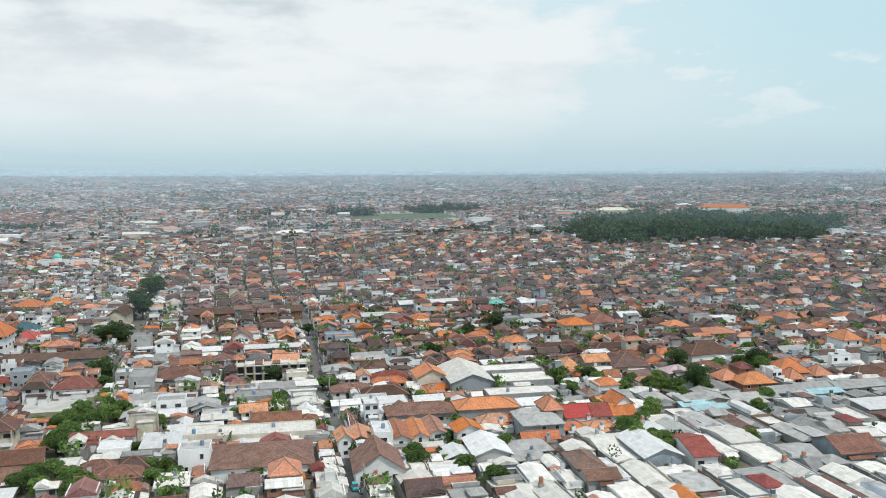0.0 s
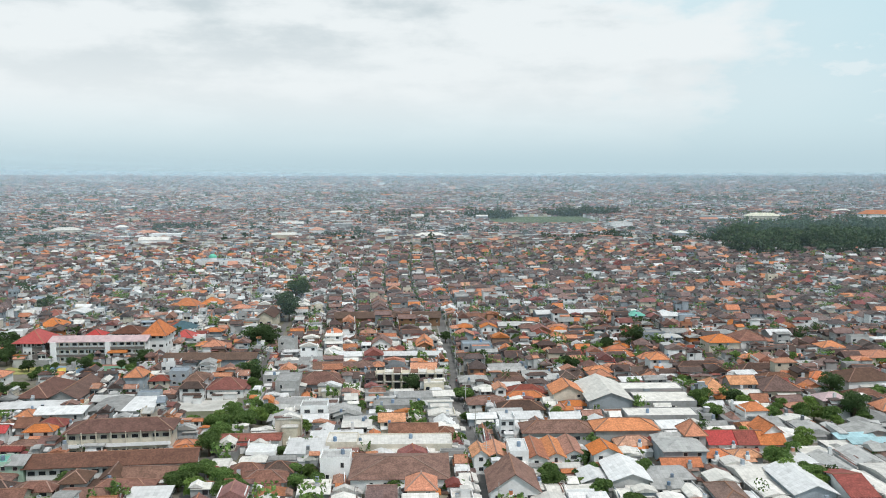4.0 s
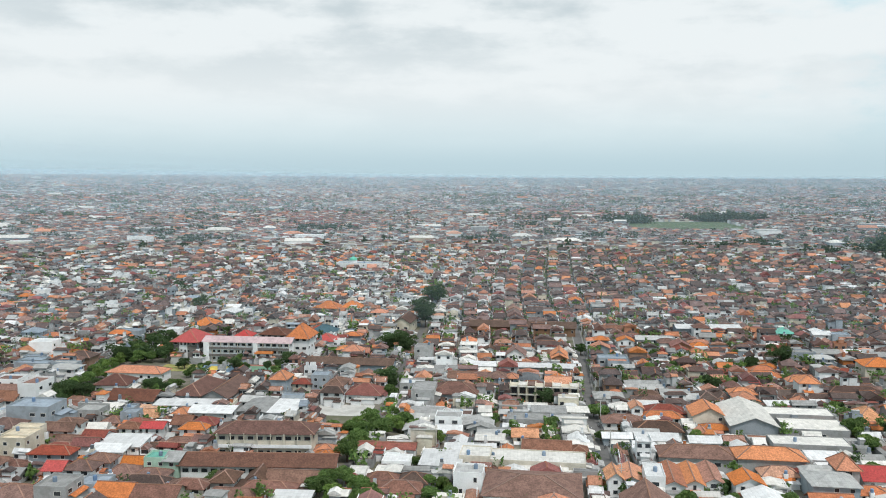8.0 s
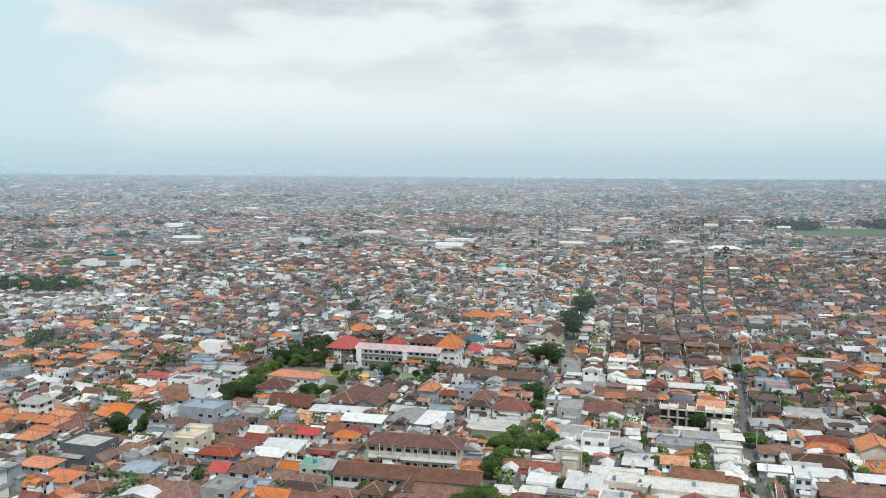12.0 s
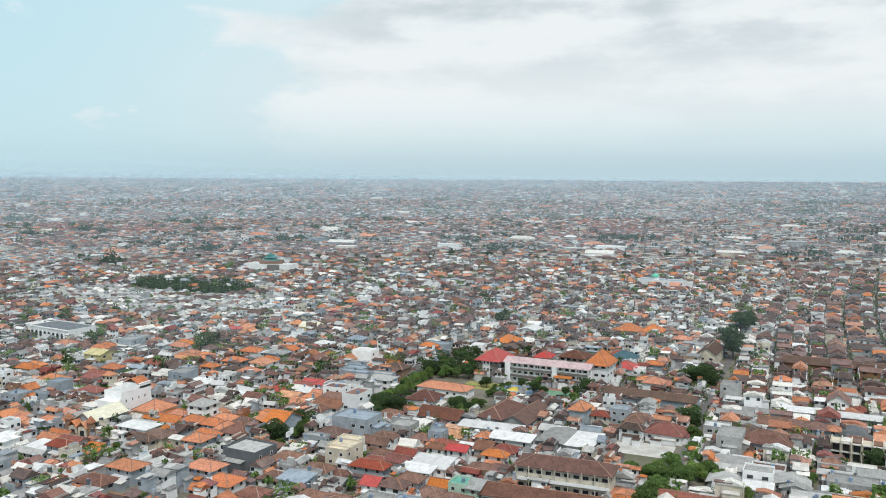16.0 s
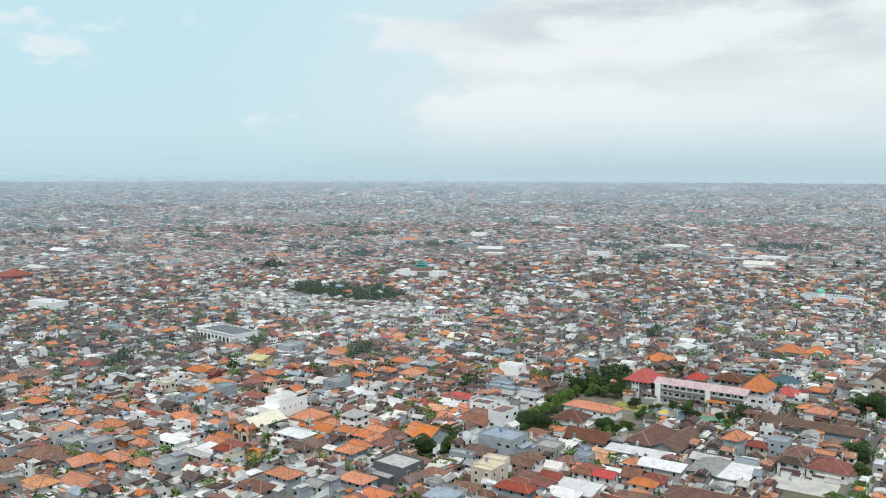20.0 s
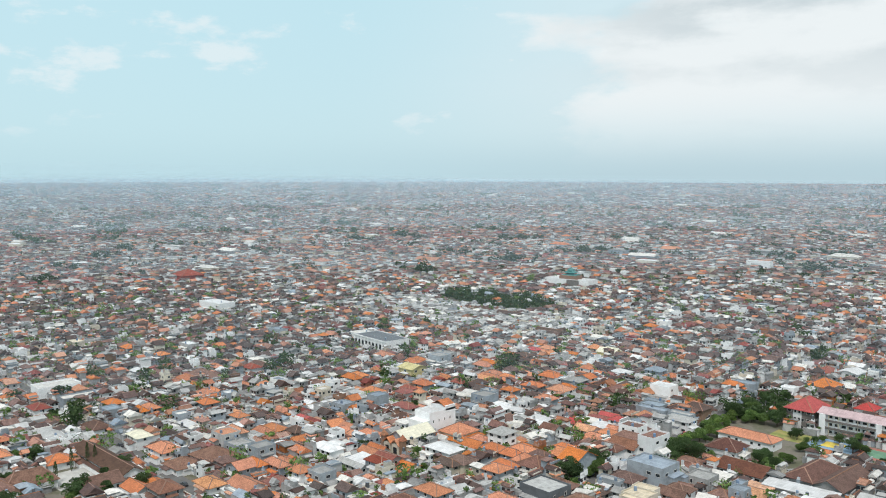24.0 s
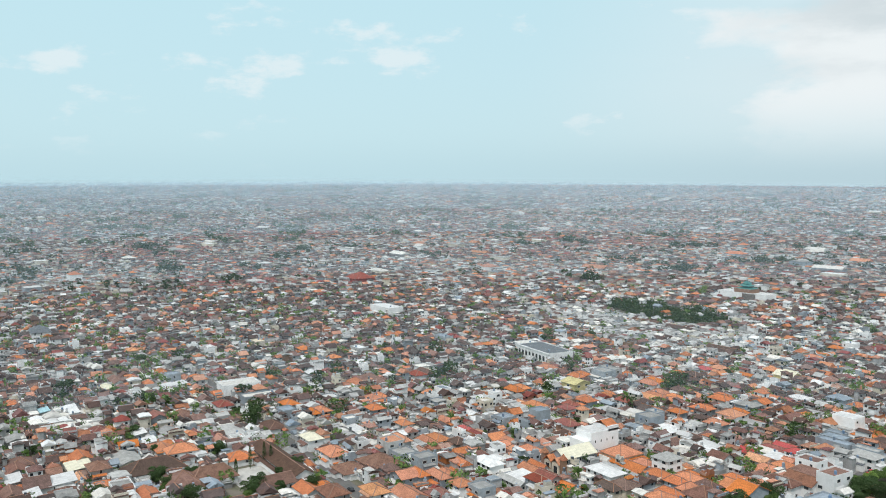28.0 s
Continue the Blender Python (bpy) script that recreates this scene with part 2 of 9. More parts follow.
def mesh_of(name, verts, faces, mats, which=None):
    me = bpy.data.meshes.new(name)
    me.from_pydata(verts, [], faces)
    for m in mats:
        me.materials.append(m)
    if which is not None:
        me.polygons.foreach_set("material_index", which)
    me.update()
    return me


def box(x0, y0, z0, x1, y1, z1):
    v = [(x0, y0, z0), (x1, y0, z0), (x1, y1, z0), (x0, y1, z0), (x0, y0, z1), (x1, y0, z1), (x1, y1, z1), (x0, y1, z1)]
    f = [(0, 3, 2, 1), (4, 5, 6, 7), (0, 1, 5, 4), (1, 2, 6, 5), (2, 3, 7, 6), (3, 0, 4, 7)]
    return v, f


class Shape:
    """Vertices and faces of one mesh, put together from pieces."""

    def __init__(self):
        self.v, self.f, self.m = [], [], []

    def put(self, vf, mat=0):
        k = len(self.v)
        self.v += vf[0]
        self.f += [tuple(i + k for i in f) for f in vf[1]]
        self.m += [mat] * len(vf[1])
        return self

    def mesh(self, name, *mats):
        return mesh_of(name, self.v, self.f, mats, self.m)


def part(name, shape, material, parent, label=""):
    """One mesh object under a thing or under a part."""
    me = shape.mesh(name, material) if isinstance(shape, Shape) else shape
    ob = new(name, me)
    ob.parent = parent
    if label:
        ob["label"] = label
    return ob


def beam(a, b, w, h):
    """A bar from a to b."""
    a, b = Vector(a), Vector(b)
    d = (b - a).normalized()
    s = d.cross(Vector((0, 0, 1)))
    s = (s.normalized() if s.length > 1e-4 else Vector((1, 0, 0))) * w / 2
    u = s.cross(d).normalized() * h / 2
    v = [tuple(p + i * s + j * u) for p in (a, b) for i, j in ((-1, -1), (1, -1), (1, 1), (-1, 1))]
    f = [(0, 1, 2, 3), (7, 6, 5, 4), (0, 4, 5, 1), (1, 5, 6, 2), (2, 6, 7, 3), (3, 7, 4, 0)]
    return v, f


def roof_shape(w, d, h, rise, kind, over=0.7, thick=0.18):
    """A hipped, gabled or lean-to roof as a solid with eaves; also the lines of its ridges."""
    W, D = w / 2 + over, d / 2 + over
    if kind == "hip":
        if W >= D:
            r = [(-(W - D) - 0.02, 0), ((W - D) + 0.02, 0)]
        else:
            r = [(0, -(D - W) - 0.02), (0, (D - W) + 0.02)]
    elif kind == "gable":
        r = [(-W, 0), (W, 0)]
    elif kind == "gabley":
        r = [(0, -D), (0, D)]
    if kind == "shed":
        v = [(-W, -D, h), (W, -D, h), (W, D, h + rise), (-W, D, h + rise)]
        v += [(x, y, z - thick) for x, y, z in v]
        return (v, [(0, 1, 2, 3), (7, 6, 5, 4), (0, 4, 5, 1), (1, 5, 6, 2), (2, 6, 7, 3), (3, 7, 4, 0)]), []
    c = [(-W, -D), (W, -D), (W, D), (-W, D)]
    span = {"gable": d, "gabley": w}.get(kind, min(w, d)) / 2 + over
    drop = 0.85 * over * rise / span
    top = h + rise - drop
    v = [(x, y, h - drop) for x, y in c] + [(x, y, top) for x, y in r] + [(x, y, h - drop - thick) for x, y in c] + [(x, y, top - thick) for x, y in r]
    along_x = abs(r[1][0] - r[0][0]) > abs(r[1][1] - r[0][1]) or (kind == "hip" and W >= D)
    if along_x:
        t = [(0, 1, 5, 4), (2, 3, 4, 5)]
        ends = [(3, 0, 4), (1, 2, 5)]
    else:
        t = [(1, 2, 5, 4), (3, 0, 4, 5)]
        ends = [(0, 1, 4), (2, 3, 5)]
    f = list(t)
    rim = [(0, 6, 7, 1), (1, 7, 8, 2), (2, 8, 9, 3), (3, 9, 6, 0)]
    lines = [(v[4], v[5])]
    if kind == "hip":
        f += ends + rim + [(6, 9, 8, 7)]
        lines += [(v[a], v[e]) for e, pair in ((4, ends[0][:2]), (5, ends[1][:2])) for a in pair]
    else:
        under = [tuple(i + 6 for i in reversed(q)) for q in t]
        f += under
        for a, b, e in ends:
            f += [(a, e, e + 6, a + 6), (e, b, b + 6, e + 6)]
        f += [rim[0], rim[2]] if along_x else [rim[1], rim[3]]
    return (v, f), lines


def wall_shape(w, d, h, rise, kind, over=0.7):
    """Outer walls with their gables."""
    s = Shape().put(box(-w / 2, -d / 2, -0.3, w / 2, d / 2, h))
    e = 0.04
    peak = h + max(0.05, rise * (1 - over / ({"gable": d, "gabley": w}.get(kind, d) / 2 + over)) - 0.12)
    if kind == "gable":
        for x0, x1 in ((-w / 2 + e, -w / 2 + 0.25), (w / 2 - 0.25, w / 2 - e)):
            s.put(([(x0, -d / 2 + e, h), (x0, d / 2 - e, h), (x0, 0, peak), (x1, -d / 2 + e, h), (x1, d / 2 - e, h), (x1, 0, peak)],
                   [(0, 2, 1), (3, 4, 5), (0, 3, 5, 2), (1, 2, 5, 4)]))
    if kind == "gabley":
        for y0, y1 in ((-d / 2 + e, -d / 2 + 0.25), (d / 2 - 0.25, d / 2 - e)):
            s.put(([(-w / 2 + e, y0, h), (w / 2 - e, y0, h), (0, y0, peak), (-w / 2 + e, y1, h), (w / 2 - e, y1, h), (0, y1, peak)],
                   [(0, 1, 2), (3, 5, 4), (0, 2, 5, 3), (1, 4, 5, 2)]))
    if kind == "flat":
        p = 0.16
        for b in ((-w / 2, -d / 2, w / 2, -d / 2 + p), (-w / 2, d / 2 - p, w / 2, d / 2), (-w / 2, -d / 2 + p, -w / 2 + p, d / 2 - p), (w / 2 - p, -d / 2 + p, w / 2, d / 2 - p)):
            s.put(box(b[0], b[1], h, b[2], b[3], h + rise))
    return s


def window_mesh(name, w, h):
    """A frame round a pane set back in it, one piece."""
    t, o = 0.11, -0.08
    rect = lambda a, b, y: [(-a, y, -b), (a, y, -b), (a, y, b), (-a, y, b)]
    v = rect(w / 2, h / 2, 0.03) + rect(w / 2, h / 2, o) + rect(w / 2 - t, h / 2 - t, o) + rect(w / 2 - t, h / 2 - t, -0.02)
    f, m = [], []
    for j in range(3):
        f += [(4 * j + k, 4 * j + (k + 1) % 4, 4 * j + 4 + (k + 1) % 4, 4 * j + 4 + k) for k in range(4)]
        m += [0] * 4
    return mesh_of(name, v, f + [(12, 13, 14, 15)], [FRAME, GLASS], m + [1])


PANE = Shape().put(box(-0.92, -0.05, -0.57, 0.92, -0.03, 0.57)).mesh("pane", GLASS)
WINDOWS = [window_mesh("window", 1.4, 1.3), window_mesh("window", 2.1, 1.4), window_mesh("window", 1.1, 1.6)]
DOOR = Shape().put(box(-0.5, -0.08, 0, 0.5, 0.02, 2.15)).mesh("door", surface("door_wood", (0.16, 0.09, 0.05), 0.6, 0.2, 0.3))


def drum(r, h, n=12):
    v = [(r * math.cos(6.2832 * k / n) * q, r * math.sin(6.2832 * k / n) * q, z) for q, z in ((1, 0), (1, h * 0.85), (0.55, h)) for k in range(n)]
    f = [(k + n * j, (k + 1) % n + n * j, (k + 1) % n + n * j + n, k + n * j + n) for j in (0, 1) for k in range(n)] + [tuple(range(2 * n, 3 * n))]
    return v, f


TANK = Shape().put(drum(0.6, 1.5)).mesh("water_tank", PLASTIC)
TONE_WORD = {"umber": "dark reddish-brown tiled", "orange": "bright orange tiled", "paleorange": "faded orange tiled", "clay": "mottled clay tiled", "terra": "weathered terracotta tiled", "brown": "dark brown tiled", "redtile": "dull red tiled", "red": "bright red",
             "pink": "pale pink metal", "grey": "grey fibre-cement", "palegrey": "pale fibre-cement", "cyan": "bright cyan sheet", "white": "white metal", "darkgrey": "dark grey", "slate": "dark teal tiled", "creamroof": "cream", "blue": "blue-grey", "yellow": "yellow", "green": "green", "cream": "cream concrete"}
WALL_WORD = {"white": "white", "cream": "cream", "grey": "bare grey", "blue": "blue-grey", "brown": "brown", "terra": "brick-red", "darkgrey": "dark grey", "yellow": "yellow", "redtile": "dull red", "green": "pale green", "stone": "dark stone"}
KIND_WORD = {"hip": "hipped", "gable": "gabled", "gabley": "gabled", "flat": "flat", "shed": "lean-to"}
TAKEN = []


def add_annex(ob, w, d, h, side, rc, wc):
    """A lower back room or covered porch against one side."""
    long = (w, d)[side] * random.uniform(0.4, 0.75)
    deep, ah = random.uniform(1.8, 3.0), max(2.2, h * random.uniform(0.45, 0.72))
    tone = rc if random.random() < 0.4 and rc not in ("pink", "creamroof", "yellow") else random.choice(("palegrey", "palegrey", "white", "grey") if rc in ("palegrey", "white") else ("grey", "grey", "palegrey", "terra", "white", "orange"))
    vf, _ = roof_shape(long, deep, ah, 0.55, "gable" if tone in TILED else "shed", 0.3, 0.12)
    s = Shape().put(box(-long / 2, -deep / 2, -0.2, long / 2, deep / 2, ah - 0.14), 0).put(vf, 1)
    # a smaller lean-to beside it, and now and then a raised tank
    other = random.choice(("palegrey", "white", "grey") if rc in ("palegrey", "white") else ("grey", "palegrey", "white", "terra", "brown", "blue", "darkgrey"))
    lw, ld, lh = long * random.uniform(0.35, 0.6), random.uniform(1.4, 2.6), ah * random.uniform(0.7, 0.92)
    vf, _ = roof_shape(lw, ld, lh, 0.4, "shed", 0.2, 0.1)
    ox, oy = random.choice((-1, 1)) * long * 0.4, -deep / 2 - ld / 2 + 0.3
    for q, mat in ((box(-lw / 2, -ld / 2, -0.2, lw / 2, ld / 2, lh - 0.12), 0), (vf, 2)):
        s.put(([(x + ox, y + oy, z) for x, y, z in q[0]], q[1]), mat)
    if random.random() < 0.3:
        tx = random.uniform(-0.3, 0.3) * long
        s.put(box(tx - 0.6, -0.6, ah - 0.2, tx + 0.6, 0.6, ah + 1.6), 0)
        s.put(([(x + tx, y, z + ah + 1.6) for x, y, z in drum(0.5, 1.1, 8)[0]], drum(0.5, 1.1, 8)[1]), 3)
    part("annex", s.mesh("annex", WALL[wc], ROOF[tone], ROOF[other], PLASTIC), None, ob).matrix_basis = (
        pose(random.uniform(-0.12, 0.12) * w, -d / 2 - deep / 2 + 0.5, 0) if side == 0 else pose(w / 2 + deep / 2 - 0.5, random.uniform(-0.12, 0.12) * d, 0, 0, 0, 90))


def house(x, y, w, d, h, rot, kind, rc, wc, floors=1, rise=2.5, name="house", windows=6, note="", group="", over=0.7):
    """One building: walls, roof with its ridge caps, windows on the sides towards the open view, a door, perhaps a tank."""
    ob = new(name, wall_shape(w, d, h, rise, kind, over).mesh("walls", WALL[wc]))
    ob.matrix_basis = pose(x, y, 0, 0, 0, rot)
    storey = {1: "single-storey", 2: "two-storey", 3: "three-storey"}[floors]
    text = f"{storey} {WALL_WORD[wc]} {name.replace('_', ' ')} with {KIND_WORD[kind]} {TONE_WORD[rc]} roof"
    tagged(ob, text + (" " + note if note else ""), {"house": "house", "bungalow": "house", "flat_roofed_house": "house", "shed": "shed", "warehouse": "warehouse", "mosque": "mosque", "school": "school", "church": "church"}.get(name, "building"), group)
    if kind == "flat":
        part("roof", Shape().put(box(-w / 2 + 0.16, -d / 2 + 0.16, h + 0.01, w / 2 - 0.16, d / 2 - 0.16, h + 0.12)), ROOF[rc], ob)
    else:
        vf, lines = roof_shape(w, d, h, rise, kind, over)
        part("roof", Shape().put(vf), ROOF[rc], ob)
        if lines and rc in TILED:
            s = Shape()
            for a, b in lines:
                s.put(beam(a, b, 0.34, 0.22))
            part("ridge_cap", s, RIDGE, ob)
    if name in ("house", "bungalow", "flat_roofed_house", "shed") and w > 4.5 and d > 4:
        for side in (0, 1):
            if random.random() < (0.75, 0.45)[side]:
                add_annex(ob, w, d, h, side, rc, wc)
    fh = h / floors
    spots = []
    for f in range(floors):
        z = f * fh + fh * 0.55
        nx, ny = max(1, int(w / 3.4)), max(1, int(d / 4.5))
        spots += [(-w / 2 + w * (k + 0.5) / nx, -d / 2, z, 0) for k in range(nx)] + [(w / 2, -d / 2 + d * (k + 0.5) / ny, z, 90) for k in range(ny)]
    random.shuffle(spots)
    if math.hypot(x, y) > 420:
        windows = min(windows, 4)
    me = random.choice(WINDOWS)
    for sx, sy, z, a in spots[:windows]:
        part("window", me, None, ob).matrix_basis = pose(sx, sy, z, 0, 0, a)
    if windows and random.random() < 0.5:
        part("door", DOOR, None, ob).matrix_basis = pose(-w / 2 + w * random.uniform(0.3, 0.7) + 0.9, -d / 2, 0.0)
    if kind == "flat" and random.random() < 0.6:
        part("water_tank", TANK, None, ob).matrix_basis = pose(w * random.uniform(-0.3, 0.3), d * random.uniform(-0.3, 0.3), h + 0.12)
    TAKEN.append((x, y, w / 2 + 0.5, d / 2 + 0.5))
    return ob


def school(x, y, w, d, h, rot, kind, rc, wc, floors, rise, note="", rail="cream", bays=()):
    """A long teaching block: rows of windows, open galleries with parapets and posts on the upper floors."""
    ob = house(x, y, w, d, h, rot, kind, rc, wc, floors, rise, name="school", windows=0, note=note, group="school blocks", over=1.2)
    fh = h / floors
    me = WINDOWS[1]
    for f in range(floors):
        z = f * fh
        n = max(2, int(w / 2.9))
        for k in range(n):
            win = part("window", me, None, ob)
            win.matrix_basis = pose(-w / 2 + w * (k + 0.5) / n, -d / 2, z + fh * 0.55)
            part("pane", PANE, None, win)
        n = max(1, int(d / 4))
        for k in range(n):
            part("window", me, None, ob).matrix_basis = pose(w / 2, -d / 2 + d * (k + 0.5) / n, z + fh * 0.55, 0, 0, 90)
        if f and w > 20:
            part("gallery", Shape().put(box(-w / 2, -d / 2 - 1.3, z - 0.25, w / 2, -d / 2 + 0.02, z)), WALL["white"], ob)
            part("parapet", Shape().put(box(-w / 2, -d / 2 - 1.42, z - 0.25, w / 2, -d / 2 - 1.3, z + 0.85)), WALL[rail], ob, WALL_WORD[rail] + " gallery parapet")
    if w > 20 and floors > 1:
        n = int(w / 4.2)
        for k in range(n + 1):
            px = -w / 2 + 0.15 + (w - 0.3) * k / n
            part("post", Shape().put(box(px - 0.15, -d / 2 - 1.28, 0, px + 0.15, -d / 2 - 1.0, h - 0.3)), WALL["cream"], ob)
    for cx, wide, proud in bays:
        part("stair_bay", Shape().put(box(cx - wide / 2, -d / 2 - proud, 0, cx + wide / 2, -d / 2 - 0.01, h - 0.35)), WALL["white"], ob, "plain white stair bay")
        if proud < 0.2:
            for f in range(1, floors):
                for q in (-1.0, 1.0):
                    part("window", WINDOWS[2], None, ob).matrix_basis = pose(cx + q, -d / 2 - proud - 0.02, f * fh + fh * 0.55)
    return ob


# ---- trees ----
def crown_mesh(name, seed, r, h, leaves, size, mat, lobes=7):
    """A crown of many small leaf sprays gathered in uneven lobes."""
    rng = np.random.default_rng(seed)
    centres = np.c_[rng.uniform(-0.55, 0.55, lobes) * r, rng.uniform(-0.55, 0.55, lobes) * r, h * rng.uniform(0.30, 0.78, lobes)]
    radii = r * rng.uniform(0.38, 0.58, lobes)
    which = rng.integers(0, lobes, leaves)
    way = rng.normal(size=(leaves, 3))
    way /= np.linalg.norm(way, axis=1)[:, None]
    way[:, 2] = np.abs(way[:, 2]) * 1.0 - 0.25
    p = centres[which] + way * (radii[which] * rng.uniform(0.62, 1.08, leaves))[:, None] * (1, 1, 0.75)
    face = way + 0.55 * rng.normal(size=(leaves, 3))
    a = np.cross(face, rng.normal(size=(leaves, 3)))
    a /= np.linalg.norm(a, axis=1)[:, None]
    b = np.cross(a, face)
    b /= np.linalg.norm(b, axis=1)[:, None]
    s = size * rng.uniform(0.6, 1.3, leaves)[:, None]
    bend = way * s * 0.35
    v = np.stack([p - a * s, p - b * s * 0.55 + bend, p + a * s, p + b * s * 0.55 + bend], 1).reshape(-1, 3)
    me = bpy.data.meshes.new(name)
    me.vertices.add(len(v)), me.loops.add(4 * leaves), me.polygons.add(leaves)
    me.vertices.foreach_set("co", v.ravel())
    me.loops.foreach_set("vertex_index", np.arange(4 * leaves))
    me.polygons.foreach_set("loop_start", np.arange(0, 4 * leaves, 4))
    me.materials.append(mat)
    me.update(calc_edges=True)
    me.shade_flat()
    return me, centres


def trunk_mesh(r, h, centres):
    s = Shape()

    def limb(a, b, ra, rb, n=6):
        a, b = Vector(a), Vector(b)
        d = (b - a).normalized()
        u = d.orthogonal().normalized()
        w = d.cross(u)
        v = [tuple(c + q * (math.cos(6.2832 * k / n) * u + math.sin(6.2832 * k / n) * w)) for c, q in ((a, ra), ((a + b) / 2, (ra + rb) * 0.47), (b, rb)) for k in range(n)]
        s.put((v, [(k + n * j, (k + 1) % n + n * j, (k + 1) % n + n * j + n, k + n * j + n) for j in (0, 1) for k in range(n)]))

    fork = (0.0, 0.0, h * 0.24)
    limb((0, 0, -0.2), fork, 0.045 * h, 0.03 * h)
    for c in centres:
        limb(fork, c, 0.02 * h, 0.006 * h, 5)
    return s.mesh("trunk", BARK)


TREES = []
for k, (r, h, mat) in enumerate(((3.4, 7.5, LEAF), (4.6, 9.5, LEAF), (2.6, 6.0, LEAF_LIGHT), (5.6, 12.0, LEAF_DARK), (3.8, 8.5, LEAF_LIGHT), (3.0, 8.0, LEAF_DARK))):
    crown, cs = crown_mesh("crown", 50 + k, r, h, 3000, 0.40, mat, 14)
    TREES.append((trunk_mesh(r, h, cs), crown, h, ("green", "green", "light green", "dark green", "light green", "dark green")[k]))


def tree(x, y, k, scale=1.0, note="among the houses"):
    t, c, h, word = TREES[k]
    ob = new("tree", None)
    part("trunk", t, None, ob)
    part("crown", c, None, ob)
    ob.matrix_basis = pose(x, y, 0, 0, 0, random.uniform(0, 360)) @ Matrix.Diagonal((scale, scale, scale * random.uniform(0.9, 1.1), 1))
    tagged(ob, f"leafy {word} broad-crowned tree standing {note}", "tree", "trees between the roofs")
    TAKEN.append((x, y, 1.6 * scale, 1.6 * scale))
    return ob


def townhouse_row(x, y, w, d, h, rot, n=8):
    """Unfinished narrow townhouses in a row: fin walls between open two-storey bays, bare slabs above."""
    ob = new("terraced_house", Shape().put(box(-w / 2, -d / 2 + 1.6, -0.3, w / 2, d / 2, h)).mesh("walls", WALL["cream"]))
    ob.matrix_basis = pose(x, y, 0, 0, 0, rot)
    tagged(ob, "unfinished row of narrow cream concrete townhouses with open bays", "building")
    for k in range(n + 1):
        px = -w / 2 + w * k / n
        part("fin_wall", Shape().put(box(px - 0.16, -d / 2, -0.3, px + 0.16, d / 2 + 0.1, h + 0.9)), WALL["cream"], ob)
    step = w / n
    for k in range(n):
        cx = -w / 2 + step * (k + 0.5)
        part("slab", Shape().put(box(cx - step / 2 + 0.17, -d / 2 + 0.3, h / 2 - 0.12, cx + step / 2 - 0.17, -d / 2 + 1.58, h / 2 + 0.12)), CONCRETE, ob, "bare concrete floor slab")
        part("slab", Shape().put(box(cx - step / 2 + 0.17, -d / 2 + 0.3, h - 0.1, cx + step / 2 - 0.17, -d / 2 + 1.58, h + 0.14)), CONCRETE, ob, "bare concrete roof slab")
        # dark panels on the back wall give the shade inside the open bays
        for z0, z1 in ((0.0, h / 2 - 0.5), (h / 2 + 0.3, h - 0.45)):
            part("opening", Shape().put(box(cx - step * 0.32, -d / 2 + 1.52, z0, cx + step * 0.32, -d / 2 + 1.57, z1)), GLASS, ob, "dark panel standing in for shade inside the bay")
        if k % 3:
            part("roof_cover", Shape().put(box(cx - step / 2 + 0.2, -d / 2 + 2.4, h + 0.01, cx + step / 2 - 0.2, d / 2 - 0.2, h + 0.45)), ROOF[("terra", "palegrey")[k % 2]], ob)
    TAKEN.append((x, y, w / 2 + 0.5, d / 2 + 0.5))
    return ob


def arched_office(x, y, w, d, h, rot):
    """A long white block with a row of tall round-headed windows between flat pilasters."""
    ob = house(x, y, w, d, h, rot, "flat", "darkgrey", "white", 2, 0.5, name="office", windows=0, note="and arched windows")
    n, half, top = 9, 1.2, h * 0.50
    for k in range(n):
        cx = -w / 2 + w * (k + 0.5) / n
        rim = [(cx - half, 1.2), (cx + half, 1.2)] + [(cx + half * math.cos(a), top + half * math.sin(a)) for a in np.linspace(0, math.pi, 9).tolist()]
        v = [(px, -d / 2 - 0.06, pz) for px, pz in rim] + [(px, -d / 2 + 0.1, pz) for px, pz in rim]
        m = len(rim)
        part("window", Shape().put((v, [tuple(range(m))] + [(i, i + m, (i + 1) % m + m, (i + 1) % m) for i in range(m)])), GLASS, ob, "tall dark arched window")
        part("pilaster", Shape().put(box(cx - w / n / 2 - 0.25, -d / 2 - 0.25, 0, cx - w / n / 2 + 0.25, -d / 2 + 0.02, h)), WALL["white"], ob)
    for k in range(3):
        part("window", WINDOWS[1], None, ob).matrix_basis = pose(w / 2, -d / 2 + d * (k + 0.5) / 3, h * 0.55, 0, 0, 90)
    part("cornice", Shape().put(box(-w / 2 - 0.3, -d / 2 - 0.4, h - 0.3, w / 2 + 0.3, -d / 2 - 0.01, h + 0.15)), WALL["white"], ob)


AFAR = []


def far_tree(x, y):
    """A tree too far off to tell its limbs; its crown joins the town's."""
    AFAR.append((x, y, 0.6))
    TAKEN.append((x, y, 1.5, 1.5))


